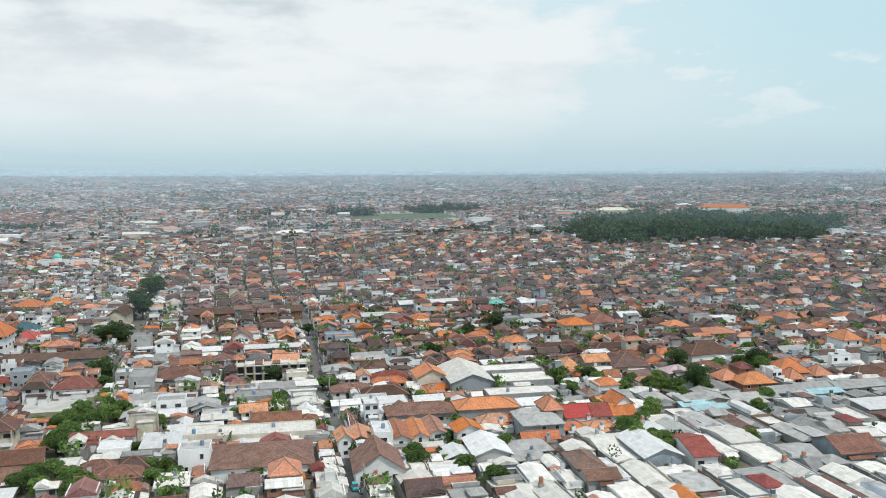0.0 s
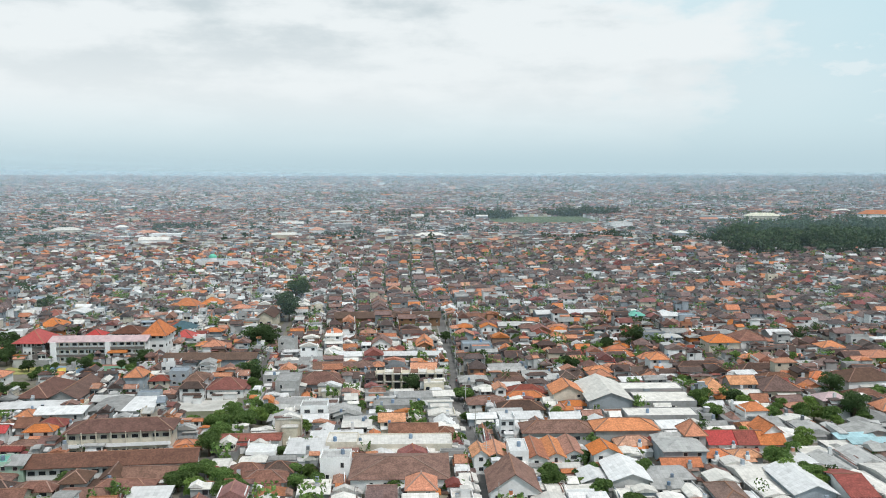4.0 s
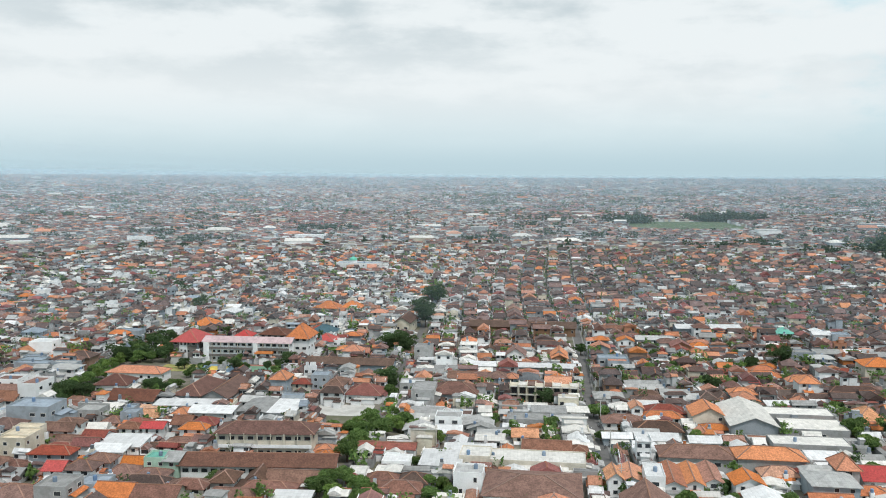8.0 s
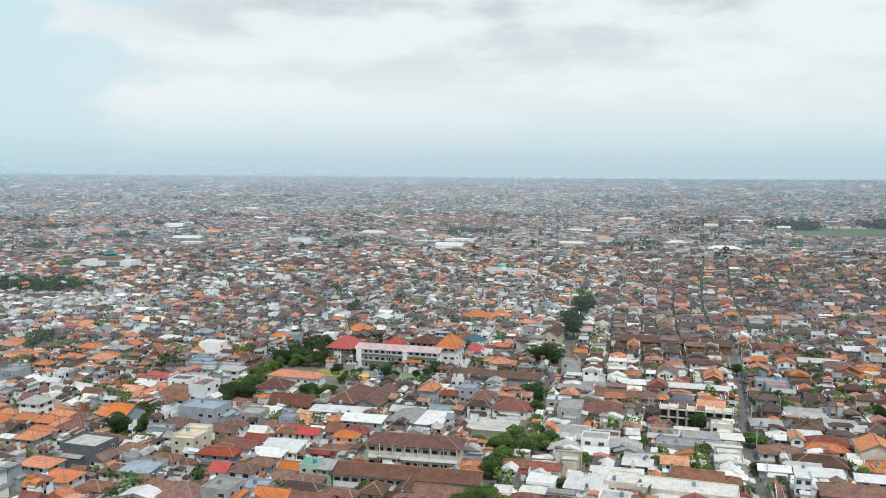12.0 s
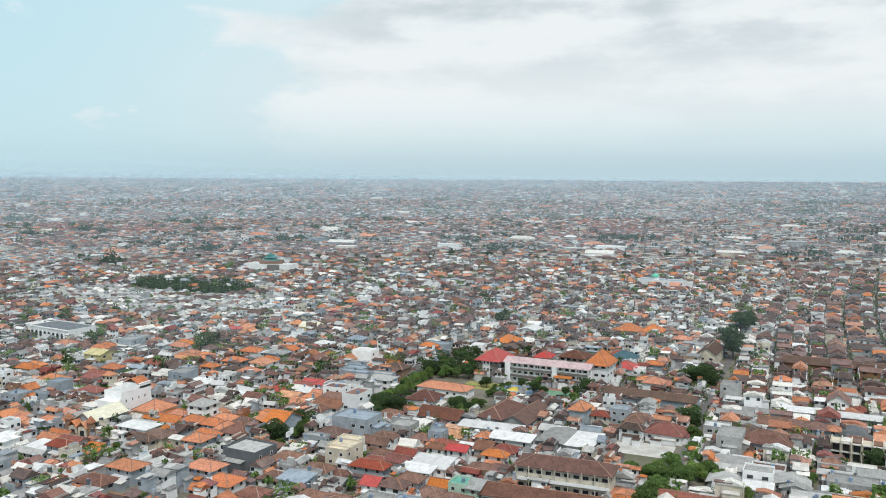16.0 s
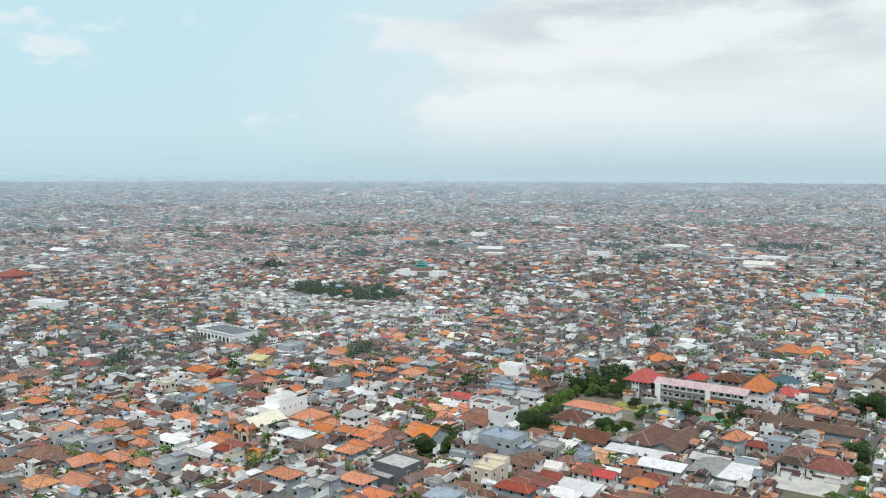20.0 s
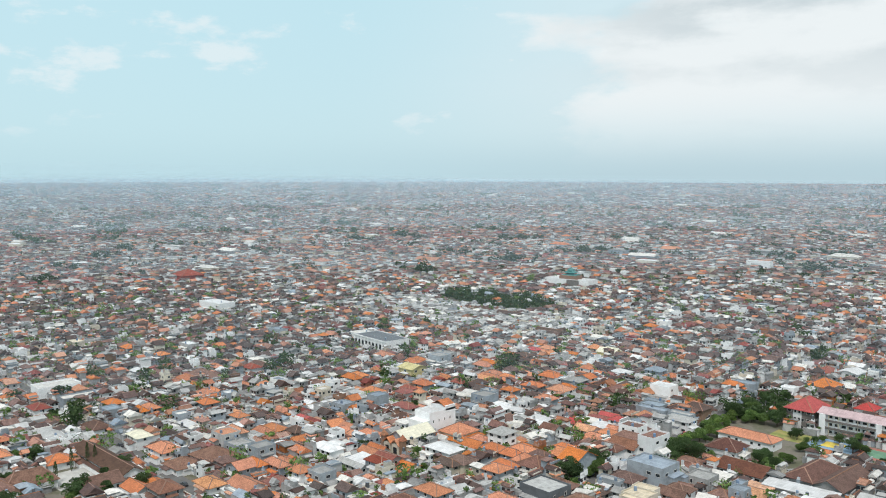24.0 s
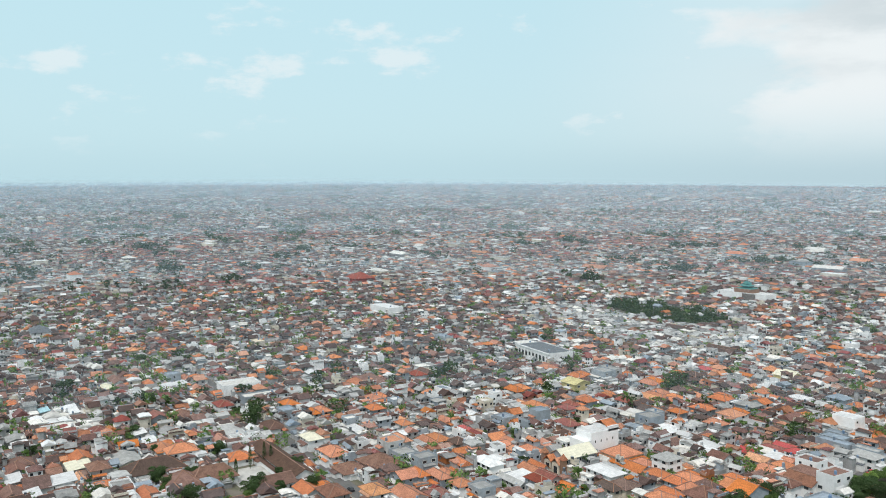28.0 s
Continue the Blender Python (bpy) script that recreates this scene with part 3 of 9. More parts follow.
def white_hall(x, y):
    """A tall plain white block, stepped down at one end, with an orange tiled roof over its rear half."""
    ob = house(x, y, 10, 17, 12, 0, "flat", "white", "white", 3, 0.9, name="hall", windows=0, note="behind the church")
    part("stair_tower", Shape().put(box(-5, 2, 12, 5, 8.5, 14.2)), WALL["white"], ob)
    vf, lines = roof_shape(8, 6, 14.2, 2.2, "gabley", 0.5)
    part("upper_roof", Shape().put(([(a, b + 5.2, c) for a, b, c in vf[0]], vf[1])), ROOF["orange"], ob, "orange tiled upper roof")
    part("step", Shape().put(box(-5, -12.5, -0.2, 5, -8.48, 9.5)), WALL["white"], ob)
    for k in range(4):
        part("window", WINDOWS[2], None, ob, "small dark window").matrix_basis = pose(5, -6 + 3.6 * k, 8.5, 0, 0, 90) @ Matrix.Diagonal((0.6, 1, 0.8, 1))


def tiered_pavilion(x, y):
    """An open-sided hall under a double orange tiled roof on posts."""
    ob = house(x, y, 12, 13, 5.4, 0, "hip", "orange", "cream", 1, 3.6, name="pavilion", windows=0, note="in two tiers")
    vf, _ = roof_shape(17, 17, 3.2, 2.6, "hip", 0.6)
    part("lower_roof", Shape().put(vf), ROOF["orange"], ob, "lower orange tiled roof tier")
    for k in range(5):
        part("post", Shape().put(box(7.7, -7.9 + 3.85 * k, 0, 8.0, -7.6 + 3.85 * k, 3.0)), WALL["white"], ob)
        part("post", Shape().put(box(-8.0 + 3.8 * k, -8.0, 0, -7.7 + 3.8 * k, -7.7, 3.0)), WALL["white"], ob)


def chapel(x, y):
    """A church: long nave under a cream sheet roof, orange gabled porches and two small pointed towers in front."""
    ob = house(x, y, 10, 18, 6.5, 0, "gabley", "creamroof", "blue", 2, 3.4, name="church", windows=0, note="and orange porch gables")
    for k in range(7):
        for f in (0, 1):
            part("window", WINDOWS[2], None, ob).matrix_basis = pose(5, -7.6 + 2.5 * k, 1.6 + 3.0 * f, 0, 0, 90)
    for px in (-2.6, 2.6):
        porch = part("porch", Shape().put(box(px - 2.3, -12.5, -0.2, px + 2.3, -8.98, 4.6)), WALL["cream"], ob)
        vf, _ = roof_shape(4.6, 3.6, 4.6, 2.6, "gabley", 0.4)
        part("porch_roof", Shape().put(([(a + px, b - 10.8, c) for a, b, c in vf[0]], vf[1])), ROOF["orange"], porch, "steep orange tiled porch gable")
        # flat dark slab in place of the shade within the porch arch
        part("door", Shape().put(box(px - 1.1, -12.58, 0, px + 1.1, -12.5, 3.2)), GLASS, porch, "dark slab standing in for the shaded porch doorway")
    for px in (-6.2, 6.2):
        tower = part("tower", Shape().put(box(px - 1.1, -12.2, -0.2, px + 1.1, -10.0, 7.4)), WALL["brown"], ob, "slim brown brick tower")
        vf, _ = roof_shape(2.2, 2.2, 7.4, 2.6, "hip", 0.35)
        part("spire", Shape().put(([(a + px, b - 11.1, c) for a, b, c in vf[0]], vf[1])), ROOF["clay"], tower, "pointed clay tiled spire")

# ---- ground, roads and haze sheets ----
def ground_sheet():
    radii = [0, 120, 240, 400, 700, 1100, 1500, 1800, 2200, 2600, 3000, 3400, 3800, 4200, 4600, 4900]
    n = 72
    v, f = [(0.0, 0.0, 0.0)], []
    for r in radii[1:]:
        for k in range(n):
            a = 6.283185 * k / n
            v.append((r * math.sin(a), r * math.cos(a), float(rise_of_land(r * math.sin(a), r * math.cos(a)))))
    f += [(0, 1 + (k + 1) % n, 1 + k) for k in range(n)]
    for j in range(len(radii) - 2):
        a, b = 1 + j * n, 1 + (j + 1) * n
        f += [(a + k, a + (k + 1) % n, b + (k + 1) % n, b + k) for k in range(n)]
    ob = new("ground", mesh_of("ground", v, f, [SOIL]))
    return tagged(ob, "bare trodden soil and grass between the houses", "ground", kind="structure")


ground_sheet()


def ribbon(name, pts, width, z, mat, label, cat):
    """A strip of paving along a line of points, with a thickness."""
    s = Shape()
    v = []
    for i, (x, y) in enumerate(pts):
        a, b = pts[max(0, i - 1)], pts[min(len(pts) - 1, i + 1)]
        d = Vector((b[0] - a[0], b[1] - a[1])).normalized()
        for q in (-1, 1):
            for zz in (z - 0.3, z):
                v.append((x + q * d.y * width / 2, y - q * d.x * width / 2, zz))
    f = []
    for i in range(len(pts) - 1):
        a, b = 4 * i, 4 * i + 4
        f += [(a + 1, a + 3, b + 3, b + 1), (a, a + 1, b + 1, b), (a + 3, a + 2, b + 2, b + 3)]
    s.put((v, f))
    ob = new(name, s.mesh(name, mat))
    return tagged(ob, label, cat, kind="structure")


MAIN = [(25.5, 120), (27, 214), (28.5, 265), (28.5, 320), (31, 390), (33.5, 455), (35, 535)]
ALLEY = [(-56, 180), (-54, 268), (-52.5, 345), (-55, 396), (-57, 522)]
MARKET = [(-187, 180), (-194, 285), (-198, 335), (-204, 406), (-213, 528), (-225, 616), (-232, 680)]
CROSS = [(-235, 158), (-300, 160), (-374, 163), (-470, 166), (-560, 172)]
EAST = [(46, 424), (90, 430), (180, 440), (300, 452)]
SHOPS = [(-209, 168), (-208.6, 200), (-208.2, 232)]
STREETS = [(MAIN, 4.4), (ALLEY, 3.2), (MARKET, 5.6), (SHOPS, 5.0), (CROSS, 6.0), (EAST, 3.0)]
for k, (line, wide) in enumerate(STREETS):
    ribbon("road", line, wide, 0.03 + 0.004 * k, ASPHALT, "narrow grey asphalt street between dense houses", "road")
for q in (-1, 1):
    ribbon("pavement", [(x + q * 3.4, y) for x, y in MARKET[:5]], 1.2, 0.16, PAVING, "raised grey concrete pavement along the shopping street", "pavement")
    ribbon("pavement", [(x + q * 2.55, y) for x, y in MAIN], 0.7, 0.15, PAVING, "narrow raised concrete kerb strip along the lane", "pavement")


def street_x(line, y):
    for (ax, ay), (bx, by) in zip(line, line[1:]):
        if ay <= y <= by:
            return ax + (bx - ax) * (y - ay) / (by - ay)
    return None


def cut_by_streets(cx, cy, wide, long):
    """Trims a lot back to the edge of the streets that it would stand in; None if nothing useful is left."""
    for line, road in STREETS[:4]:
        sx = street_x(line, cy)
        if sx is None:
            continue
        edge = road / 2 + (1.4 if road > 5 else 0.8)
        lo, hi = cx - wide / 2, cx + wide / 2
        if lo < sx + edge and hi > sx - edge:
            left, right = (sx - edge) - lo, hi - (sx + edge)
            if max(left, right) < 3.0:
                return None
            if right > left:
                lo = sx + edge
            else:
                hi = sx - edge
            cx, wide = (lo + hi) / 2, hi - lo
    for line, road in STREETS[4:]:
        for (ax, ay), (bx, by) in zip(line, line[1:]):
            if min(ax, bx) <= cx <= max(ax, bx):
                sy = ay + (by - ay) * (cx - ax) / (bx - ax)
                edge = road / 2 + 0.8
                lo, hi = cy - long / 2, cy + long / 2
                if lo < sy + edge and hi > sy - edge:
                    down, up = (sy - edge) - lo, hi - (sy + edge)
                    if max(down, up) < 3.0:
                        return None
                    if up > down:
                        lo = sy + edge
                    else:
                        hi = sy - edge
                    cy, long = (lo + hi) / 2, hi - lo
    return cx, cy, wide, long


def haze_material(amount, glow=False):
    """See-through sheet standing in for haze: scatters some light, or emits pale blue with glow."""
    m = bpy.data.materials.new("haze_sheet")
    m.use_nodes = True
    n = Nodes(m.node_tree)
    lift = n.add("ShaderNodeAttribute")
    lift.attribute_name = "lift"
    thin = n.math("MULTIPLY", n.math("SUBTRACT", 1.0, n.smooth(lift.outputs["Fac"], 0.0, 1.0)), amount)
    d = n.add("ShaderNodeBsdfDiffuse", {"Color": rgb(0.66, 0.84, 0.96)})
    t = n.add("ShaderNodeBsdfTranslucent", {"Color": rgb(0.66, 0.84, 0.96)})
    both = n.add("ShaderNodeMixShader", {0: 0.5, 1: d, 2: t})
    # horizon haze put in as the sheet's own pale blue emission
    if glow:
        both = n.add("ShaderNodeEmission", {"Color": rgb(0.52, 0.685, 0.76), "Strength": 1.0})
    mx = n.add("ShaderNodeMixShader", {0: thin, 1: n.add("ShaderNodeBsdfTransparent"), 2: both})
    n.add("ShaderNodeOutputMaterial", {"Surface": mx})
    return m


# rings of sheets in place of air; the outermost glows to pale the horizon
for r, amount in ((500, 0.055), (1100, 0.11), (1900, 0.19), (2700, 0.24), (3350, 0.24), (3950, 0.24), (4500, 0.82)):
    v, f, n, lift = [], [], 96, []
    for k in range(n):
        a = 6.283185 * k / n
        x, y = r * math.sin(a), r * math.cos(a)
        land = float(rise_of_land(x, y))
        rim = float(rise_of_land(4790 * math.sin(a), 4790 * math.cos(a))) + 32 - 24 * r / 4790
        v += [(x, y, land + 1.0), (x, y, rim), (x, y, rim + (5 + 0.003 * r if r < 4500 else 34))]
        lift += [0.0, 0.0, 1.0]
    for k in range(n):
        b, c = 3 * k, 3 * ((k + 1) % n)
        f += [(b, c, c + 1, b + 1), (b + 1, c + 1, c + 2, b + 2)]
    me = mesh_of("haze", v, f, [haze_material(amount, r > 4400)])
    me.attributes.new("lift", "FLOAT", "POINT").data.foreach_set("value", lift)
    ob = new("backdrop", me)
    ob.visible_shadow = False
    tagged(ob, "pale blue see-through sheet standing in for haze over the city", "haze", kind="structure")

# ---- landmark buildings ----
school(-132.8, 406.7, 43.4, 10, 10.5, -1.4, "gable", "pink", "white", 3, 2, rail="stone", bays=((-20.2, 2.8, 1.6), (4.8, 2.4, 1.6)))
school(-163.0, 408.0, 12.4, 17, 11, -3.0, "hip", "red", "stone", 3, 5, bays=((-0.8, 4.2, 0.06),))
school(-108.6, 415.0, 10.5, 15, 12.5, -3.0, "hip", "orange", "white", 3, 6.3)
house(-107.2, 459.5, 13.0, 11, 6, -3.0, "hip", "slate", "white", 1, 3.6, name="pavilion", windows=3)
house(-100.8, 435.5, 10.5, 11, 6, -3.0, "hip", "red", "white", 2, 3.4, name="pavilion", windows=4)
house(-182.5, 480.0, 13.5, 14, 5, -3.0, "hip", "orange", "white", 1, 4.2, name="house", windows=4)
house(-181.5, 518.0, 11.0, 13, 6, -3.0, "gabley", "white", "white", 2, 1.5, name="hall", windows=4)
house(-194.0, 514.0, 12.0, 12, 5, -3.0, "hip", "redtile", "white", 1, 3.4, name="house", windows=3)
house(-124.5, 548.0, 15.0, 12, 5, -3.0, "hip", "orange", "cream", 1, 4.2, name="house", windows=3)
house(-109.5, 551.0, 13.5, 12, 5, -3.0, "hip", "orange", "cream", 1, 4.0, name="house", windows=3)
school(-131.1, 446.8, 14.0, 12, 7, -3.0, "hip", "umber", "grey", 2, 3)
house(-147.4, 443.0, 8.8, 10, 6, -0.9, "hip", "red", "white", 1, 3, name="pavilion", windows=4)
house(-171.0, 364.5, 25.5, 10, 4.4, -3.0, "hip", "orange", "white", 1, 2.3, name="assembly_hall", windows=5)
house(-170.4, 341.6, 13.6, 12, 5, 3.0, "hip", "umber", "white", 1, 3.5, name="bungalow", windows=5)
school(-152.0, 321.8, 18.0, 11, 4.5, -3.0, "gable", "umber", "white", 1, 3)
house(-131.2, 335.0, 11.0, 25, 5, -3.0, "hip", "umber", "grey", 1, 3.4, name="workshop", windows=5)
house(-119.4, 334.4, 11.2, 27, 4.6, -3.0, "gabley", "umber", "grey", 1, 3.2, name="workshop", windows=5)
house(-127.3, 314.5, 25.6, 7, 4, 3.0, "shed", "white", "grey", 1, 0.6, name="shed", windows=2)
house(-97.5, 338.6, 6.6, 9, 9.5, -3.0, "hip", "orange", "blue", 3, 3, name="villa", windows=5)
school(-82.3, 268.8, 31.1, 10, 9.4, 3.0, "hip", "umber", "cream", 2, 2.6, rail="white")
school(-79.5, 250.5, 47.0, 8.6, 4.9, 2.9, "gable", "umber", "white", 1, 2.6)
townhouse_row(11.0, 343.7, 27.8, 8, 6.5, -3.0)
house(-25.3, 338.7, 18.3, 13, 5.5, -0.6, "hip", "terra", "blue", 1, 3.5, name="bungalow", windows=5)
house(-37.1, 331.9, 9.0, 14, 8, -0.6, "flat", "grey", "grey", 2, 0.6, name="house", windows=5)
house(107.6, 489.2, 35.4, 12, 6, 1.7, "gable", "white", "blue", 1, 1.5, name="warehouse", windows=3)
house(3.0, 490.8, 61.0, 14, 5, -3.0, "gable", "brown", "brown", 1, 2.5, name="warehouse", windows=3)
house(-65.9, 492.0, 9.4, 24, 7, -3.0, "gabley", "brown", "cream", 1, 3.5, name="hall", windows=5)
house(11.3, 390.1, 30.3, 6, 4, -1.8, "shed", "white", "grey", 1, 0.6, name="shed", windows=2)
house(20.2, 408.8, 7.1, 10, 6, -3.0, "gabley", "orange", "white", 2, 3.5, name="house", windows=5)
house(-0.5, 409.7, 8.7, 10, 6, -3.0, "gabley", "terra", "white", 2, 3.5, name="house", windows=5)
house(-45.2, 403.7, 8.0, 9, 9.5, -3.0, "flat", "grey", "grey", 3, 0.6, name="house", windows=5)
house(-77.0, 382.9, 40.5, 10, 6, -3.0, "gable", "brown", "blue", 2, 2, name="warehouse", windows=3)
house(-79.4, 401.3, 9.2, 8, 8, -3.0, "hip", "orange", "white", 2, 2.5, name="house", windows=5)
house(-74.2, 337.7, 7.1, 9, 7.5, -3.0, "hip", "terra", "white", 2, 2.5, name="house", windows=5)
house(-62.1, 339.2, 14.2, 12, 4, -3.0, "hip", "redtile", "white", 1, 3.5, name="bungalow", windows=5)
house(-98.5, 313.1, 12.7, 18, 4, -3.0, "gabley", "grey", "grey", 1, 1.2, name="shed", windows=2)
house(-87.8, 311.7, 9.5, 16, 4.2, -3.0, "shed", "white", "grey", 1, 1, name="shed", windows=2)
house(-42.6, 270.8, 18.3, 7, 4, -0.7, "gable", "redtile", "white", 1, 1, name="shed", windows=2)
house(9.7, 273.6, 15.1, 9, 4, -3.0, "gable", "terra", "white", 1, 2.5, name="bungalow", windows=5)
house(4.5, 238.5, 27.0, 20.5, 4.5, -3.0, "hip", "terra", "white", 1, 2.8, name="bungalow", windows=5)
house(9.6, 218.4, 7.3, 9, 7, -3.0, "hip", "orange", "cream", 2, 3, name="house", windows=5)
house(-23.5, 259.0, 12.0, 12, 4, -3.0, "shed", "white", "white", 1, 0.6, name="shed", windows=2)
house(-13.1, 263.0, 9.6, 10, 5, -3.0, "flat", "palegrey", "cream", 1, 0.5, name="shed", windows=2)
house(6.5, 262.9, 29.9, 11, 4, -3.0, "flat", "palegrey", "cream", 1, 0.5, name="shed", windows=2)
house(-14.0, 241.3, 8.5, 8, 7, -3.0, "flat", "grey", "white", 2, 0.6, name="house", windows=5)
house(34.9, 224.8, 12.9, 16, 4.5, -3.0, "gabley", "terra", "white", 1, 5, name="bungalow", windows=5)
house(33.3, 248.2, 6.0, 12, 5, -3.0, "gabley", "orange", "white", 2, 1.6, name="house", windows=5)
house(39.1, 241.9, 5.5, 11, 8, -3.0, "flat", "white", "white", 2, 0.6, name="house", windows=5)
house(44.7, 246.7, 6.0, 17, 5.5, -3.0, "gabley", "clay", "white", 2, 1.6, name="house", windows=5)
house(51.0, 248.9, 5.1, 16, 5, -3.0, "gabley", "orange", "white", 2, 1.6, name="house", windows=5)
house(56.8, 250.3, 5.0, 15, 5, -3.0, "gabley", "clay", "white", 2, 1.6, name="house", windows=5)
house(56.8, 269.4, 23.2, 10, 5, -3.0, "hip", "terra", "grey", 1, 2.6, name="warehouse", windows=3)
house(78.4, 266.9, 20.2, 10, 6, -3.0, "hip", "orange", "grey", 2, 2.6, name="warehouse", windows=3)
house(83.0, 310.2, 15.7, 28, 6, -3.0, "gabley", "palegrey", "blue", 1, 3.2, name="hangar", windows=3)
house(97.1, 286.5, 24.9, 10, 4, -3.0, "flat", "palegrey", "grey", 1, 0.4, name="warehouse", windows=3)
house(104.7, 305.9, 21.6, 14, 4, -3.0, "flat", "palegrey", "grey", 1, 0.4, name="warehouse", windows=3)
house(98.6, 322.5, 36.7, 10, 4, -3.0, "flat", "palegrey", "grey", 1, 0.4, name="warehouse", windows=3)
house(96.9, 255.4, 6.2, 9, 7.5, -3.0, "hip", "orange", "grey", 2, 3.5, name="house", windows=5)
house(106.5, 256.5, 9.3, 10, 4, -3.0, "gable", "red", "white", 1, 3, name="bungalow", windows=5)
house(114.6, 255.7, 7.0, 10, 4, -3.0, "gable", "redtile", "white", 1, 3, name="bungalow", windows=5)
house(121.6, 254.7, 7.2, 9, 4, -3.0, "gable", "orange", "white", 1, 3, name="bungalow", windows=5)
house(89.8, 246.2, 12.6, 12, 6, -3.0, "hip", "grey", "blue", 2, 2, name="house", windows=5)
house(122.4, 258.1, 6.4, 9, 6.5, 3.0, "gabley", "orange", "white", 2, 3, name="house", windows=5)
house(111.3, 338.5, 6.3, 9, 3.5, -3.0, "hip", "orange", "white", 2, 3, name="house", windows=5)
house(118.0, 353.0, 7.8, 9, 9, -3.0, "hip", "orange", "white", 3, 2.5, name="house", windows=5)
house(163.8, 396.4, 14.8, 13, 7, -3.0, "hip", "orange", "cream", 2, 3, name="house", windows=5)
house(179.6, 401.3, 12.4, 15, 7, -0.3, "hip", "terra", "white", 2, 4, name="house", windows=5)
house(204.0, 420.7, 10.6, 12, 5, -3.0, "gable", "white", "grey", 1, 2, name="bungalow", windows=5)
house(223.9, 362.7, 14.8, 14, 6, -3.0, "hip", "orange", "cream", 1, 2, name="bungalow", windows=5)
house(191.2, 319.8, 20.6, 14, 7, 3.0, "hip", "brown", "white", 2, 3.5, name="house", windows=5)
house(277.8, 384.6, 7.7, 12, 7, -3.0, "hip", "orange", "blue", 2, 3, name="house", windows=5)
house(264.9, 324.7, 9.4, 12, 8, -3.0, "hip", "orange", "white", 2, 4, name="house", windows=5)
house(189.5, 281.6, 13.4, 10, 3.5, -3.0, "hip", "orange", "terra", 1, 3.5, name="temple", windows=5)
house(211.8, 292.2, 13.6, 12, 4, -3.0, "hip", "orange", "terra", 1, 5, name="temple", windows=5)
house(182.7, 289.2, 8.2, 9, 3.5, -3.0, "hip", "orange", "terra", 1, 3.5, name="temple", windows=5)
house(207.7, 283.9, 6.2, 8, 3.5, -3.0, "hip", "orange", "terra", 1, 3.5, name="temple", windows=5)
house(221.3, 285.9, 7.3, 8, 3.5, -3.0, "hip", "orange", "terra", 1, 3.5, name="temple", windows=5)
house(153.1, 315.6, 14.2, 14, 5, -3.0, "hip", "terra", "cream", 1, 4.5, name="bungalow", windows=5)
house(129.2, 320.3, 9.7, 12, 4, -3.0, "hip", "paleorange", "white", 1, 4, name="bungalow", windows=5)
house(113.5, 218.3, 11.0, 20, 4.5, -3.0, "gabley", "white", "blue", 1, 2.5, name="shed", windows=2)
house(125.1, 215.4, 6.8, 20, 4.5, -3.0, "gable", "redtile", "white", 1, 2.5, name="shed", windows=2)
house(168.9, 204.5, 12.9, 14, 4.5, -3.0, "gable", "terra", "blue", 1, 3, name="shed", windows=2)
house(90.4, 201.4, 8.5, 8, 4, -3.0, "gable", "terra", "grey", 1, 1.5, name="shed", windows=2)
house(90.9, 212.2, 7.6, 14, 4, -3.0, "hip", "terra", "grey", 1, 2, name="shed", windows=2)
house(67.9, 229.5, 10.4, 16, 4.5, -3.0, "gabley", "white", "grey", 1, 2.2, name="shed", windows=2)
white_hall(-283.0, 275.0)
tiered_pavilion(-268.5, 276.0)
chapel(-277.5, 255.0)
house(-191.5, 242.6, 14.5, 12, 8, -3.0, "flat", "grey", "darkgrey", 2, 0.8, name="house", windows=5)
house(-173.5, 287.1, 16.0, 12, 10, -1.7, "flat", "blue", "blue", 2, 0.8, name="house", windows=5)
house(-202.4, 277.5, 8.7, 13, 8, -3.0, "gable", "orange", "blue", 2, 3.5, name="house", windows=5)
house(-190.0, 314.6, 7.9, 12, 11, -3.0, "flat", "terra", "white", 3, 0.8, name="house", windows=5)
house(-374.1, 344.2, 12.1, 12, 7, 0.1, "gable", "yellow", "yellow", 2, 2, name="house", windows=5)
arched_office(-461.0, 393.5, 40.5, 20, 7.2, -6.7)
house(-488.5, 398.0, 12.0, 14, 6.2, -6.7, "flat", "palegrey", "white", 2, 0.6, name="house", windows=4)
house(878.0, 1410.0, 90.0, 24, 13, -21.0, "hip", "orange", "white", 2, 7.0, name="assembly_hall", windows=4, note="")
house(652.0, 1404.0, 58.0, 26, 12, -20.0, "hip", "creamroof", "cream", 2, 5.0, name="assembly_hall", windows=4, note="")
house(-916.2, 483.8, 27.0, 27.6857, 9, -2.0, "hip", "redtile", "redtile", 1, 7, name="hall", windows=5)
house(-689.3, 392.6, 33.3, 16, 9, 3.0, "flat", "white", "white", 3, 0.8, name="house", windows=5)
house(-490.3, 177.4, 14.4, 22.8041, 5.5, -2.0, "flat", "palegrey", "white", 2, 1, name="factory", windows=14)
house(-461.1, 181.1, 9.9, 23.9002, 4.2, -2.0, "flat", "palegrey", "blue", 1, 0.9, name="factory", windows=14)
house(-321.3, 180.6, 15.2, 14, 4.5, 3.0, "hip", "terra", "white", 1, 3.5, name="bungalow", windows=5)
house(-370.0, 95.9, 12.6, 24.325, 4, 2.0, "hip", "brown", "white", 1, 4.5, name="bungalow", windows=5)
house(-345.6, 101.5, 14.4, 13.7053, 4, -2.0, "hip", "terra", "white", 1, 5, name="bungalow", windows=5)
house(-345.6, 113.9, 9.0, 18.9825, 4, -2.0, "hip", "terra", "white", 1, 5, name="bungalow", windows=5)
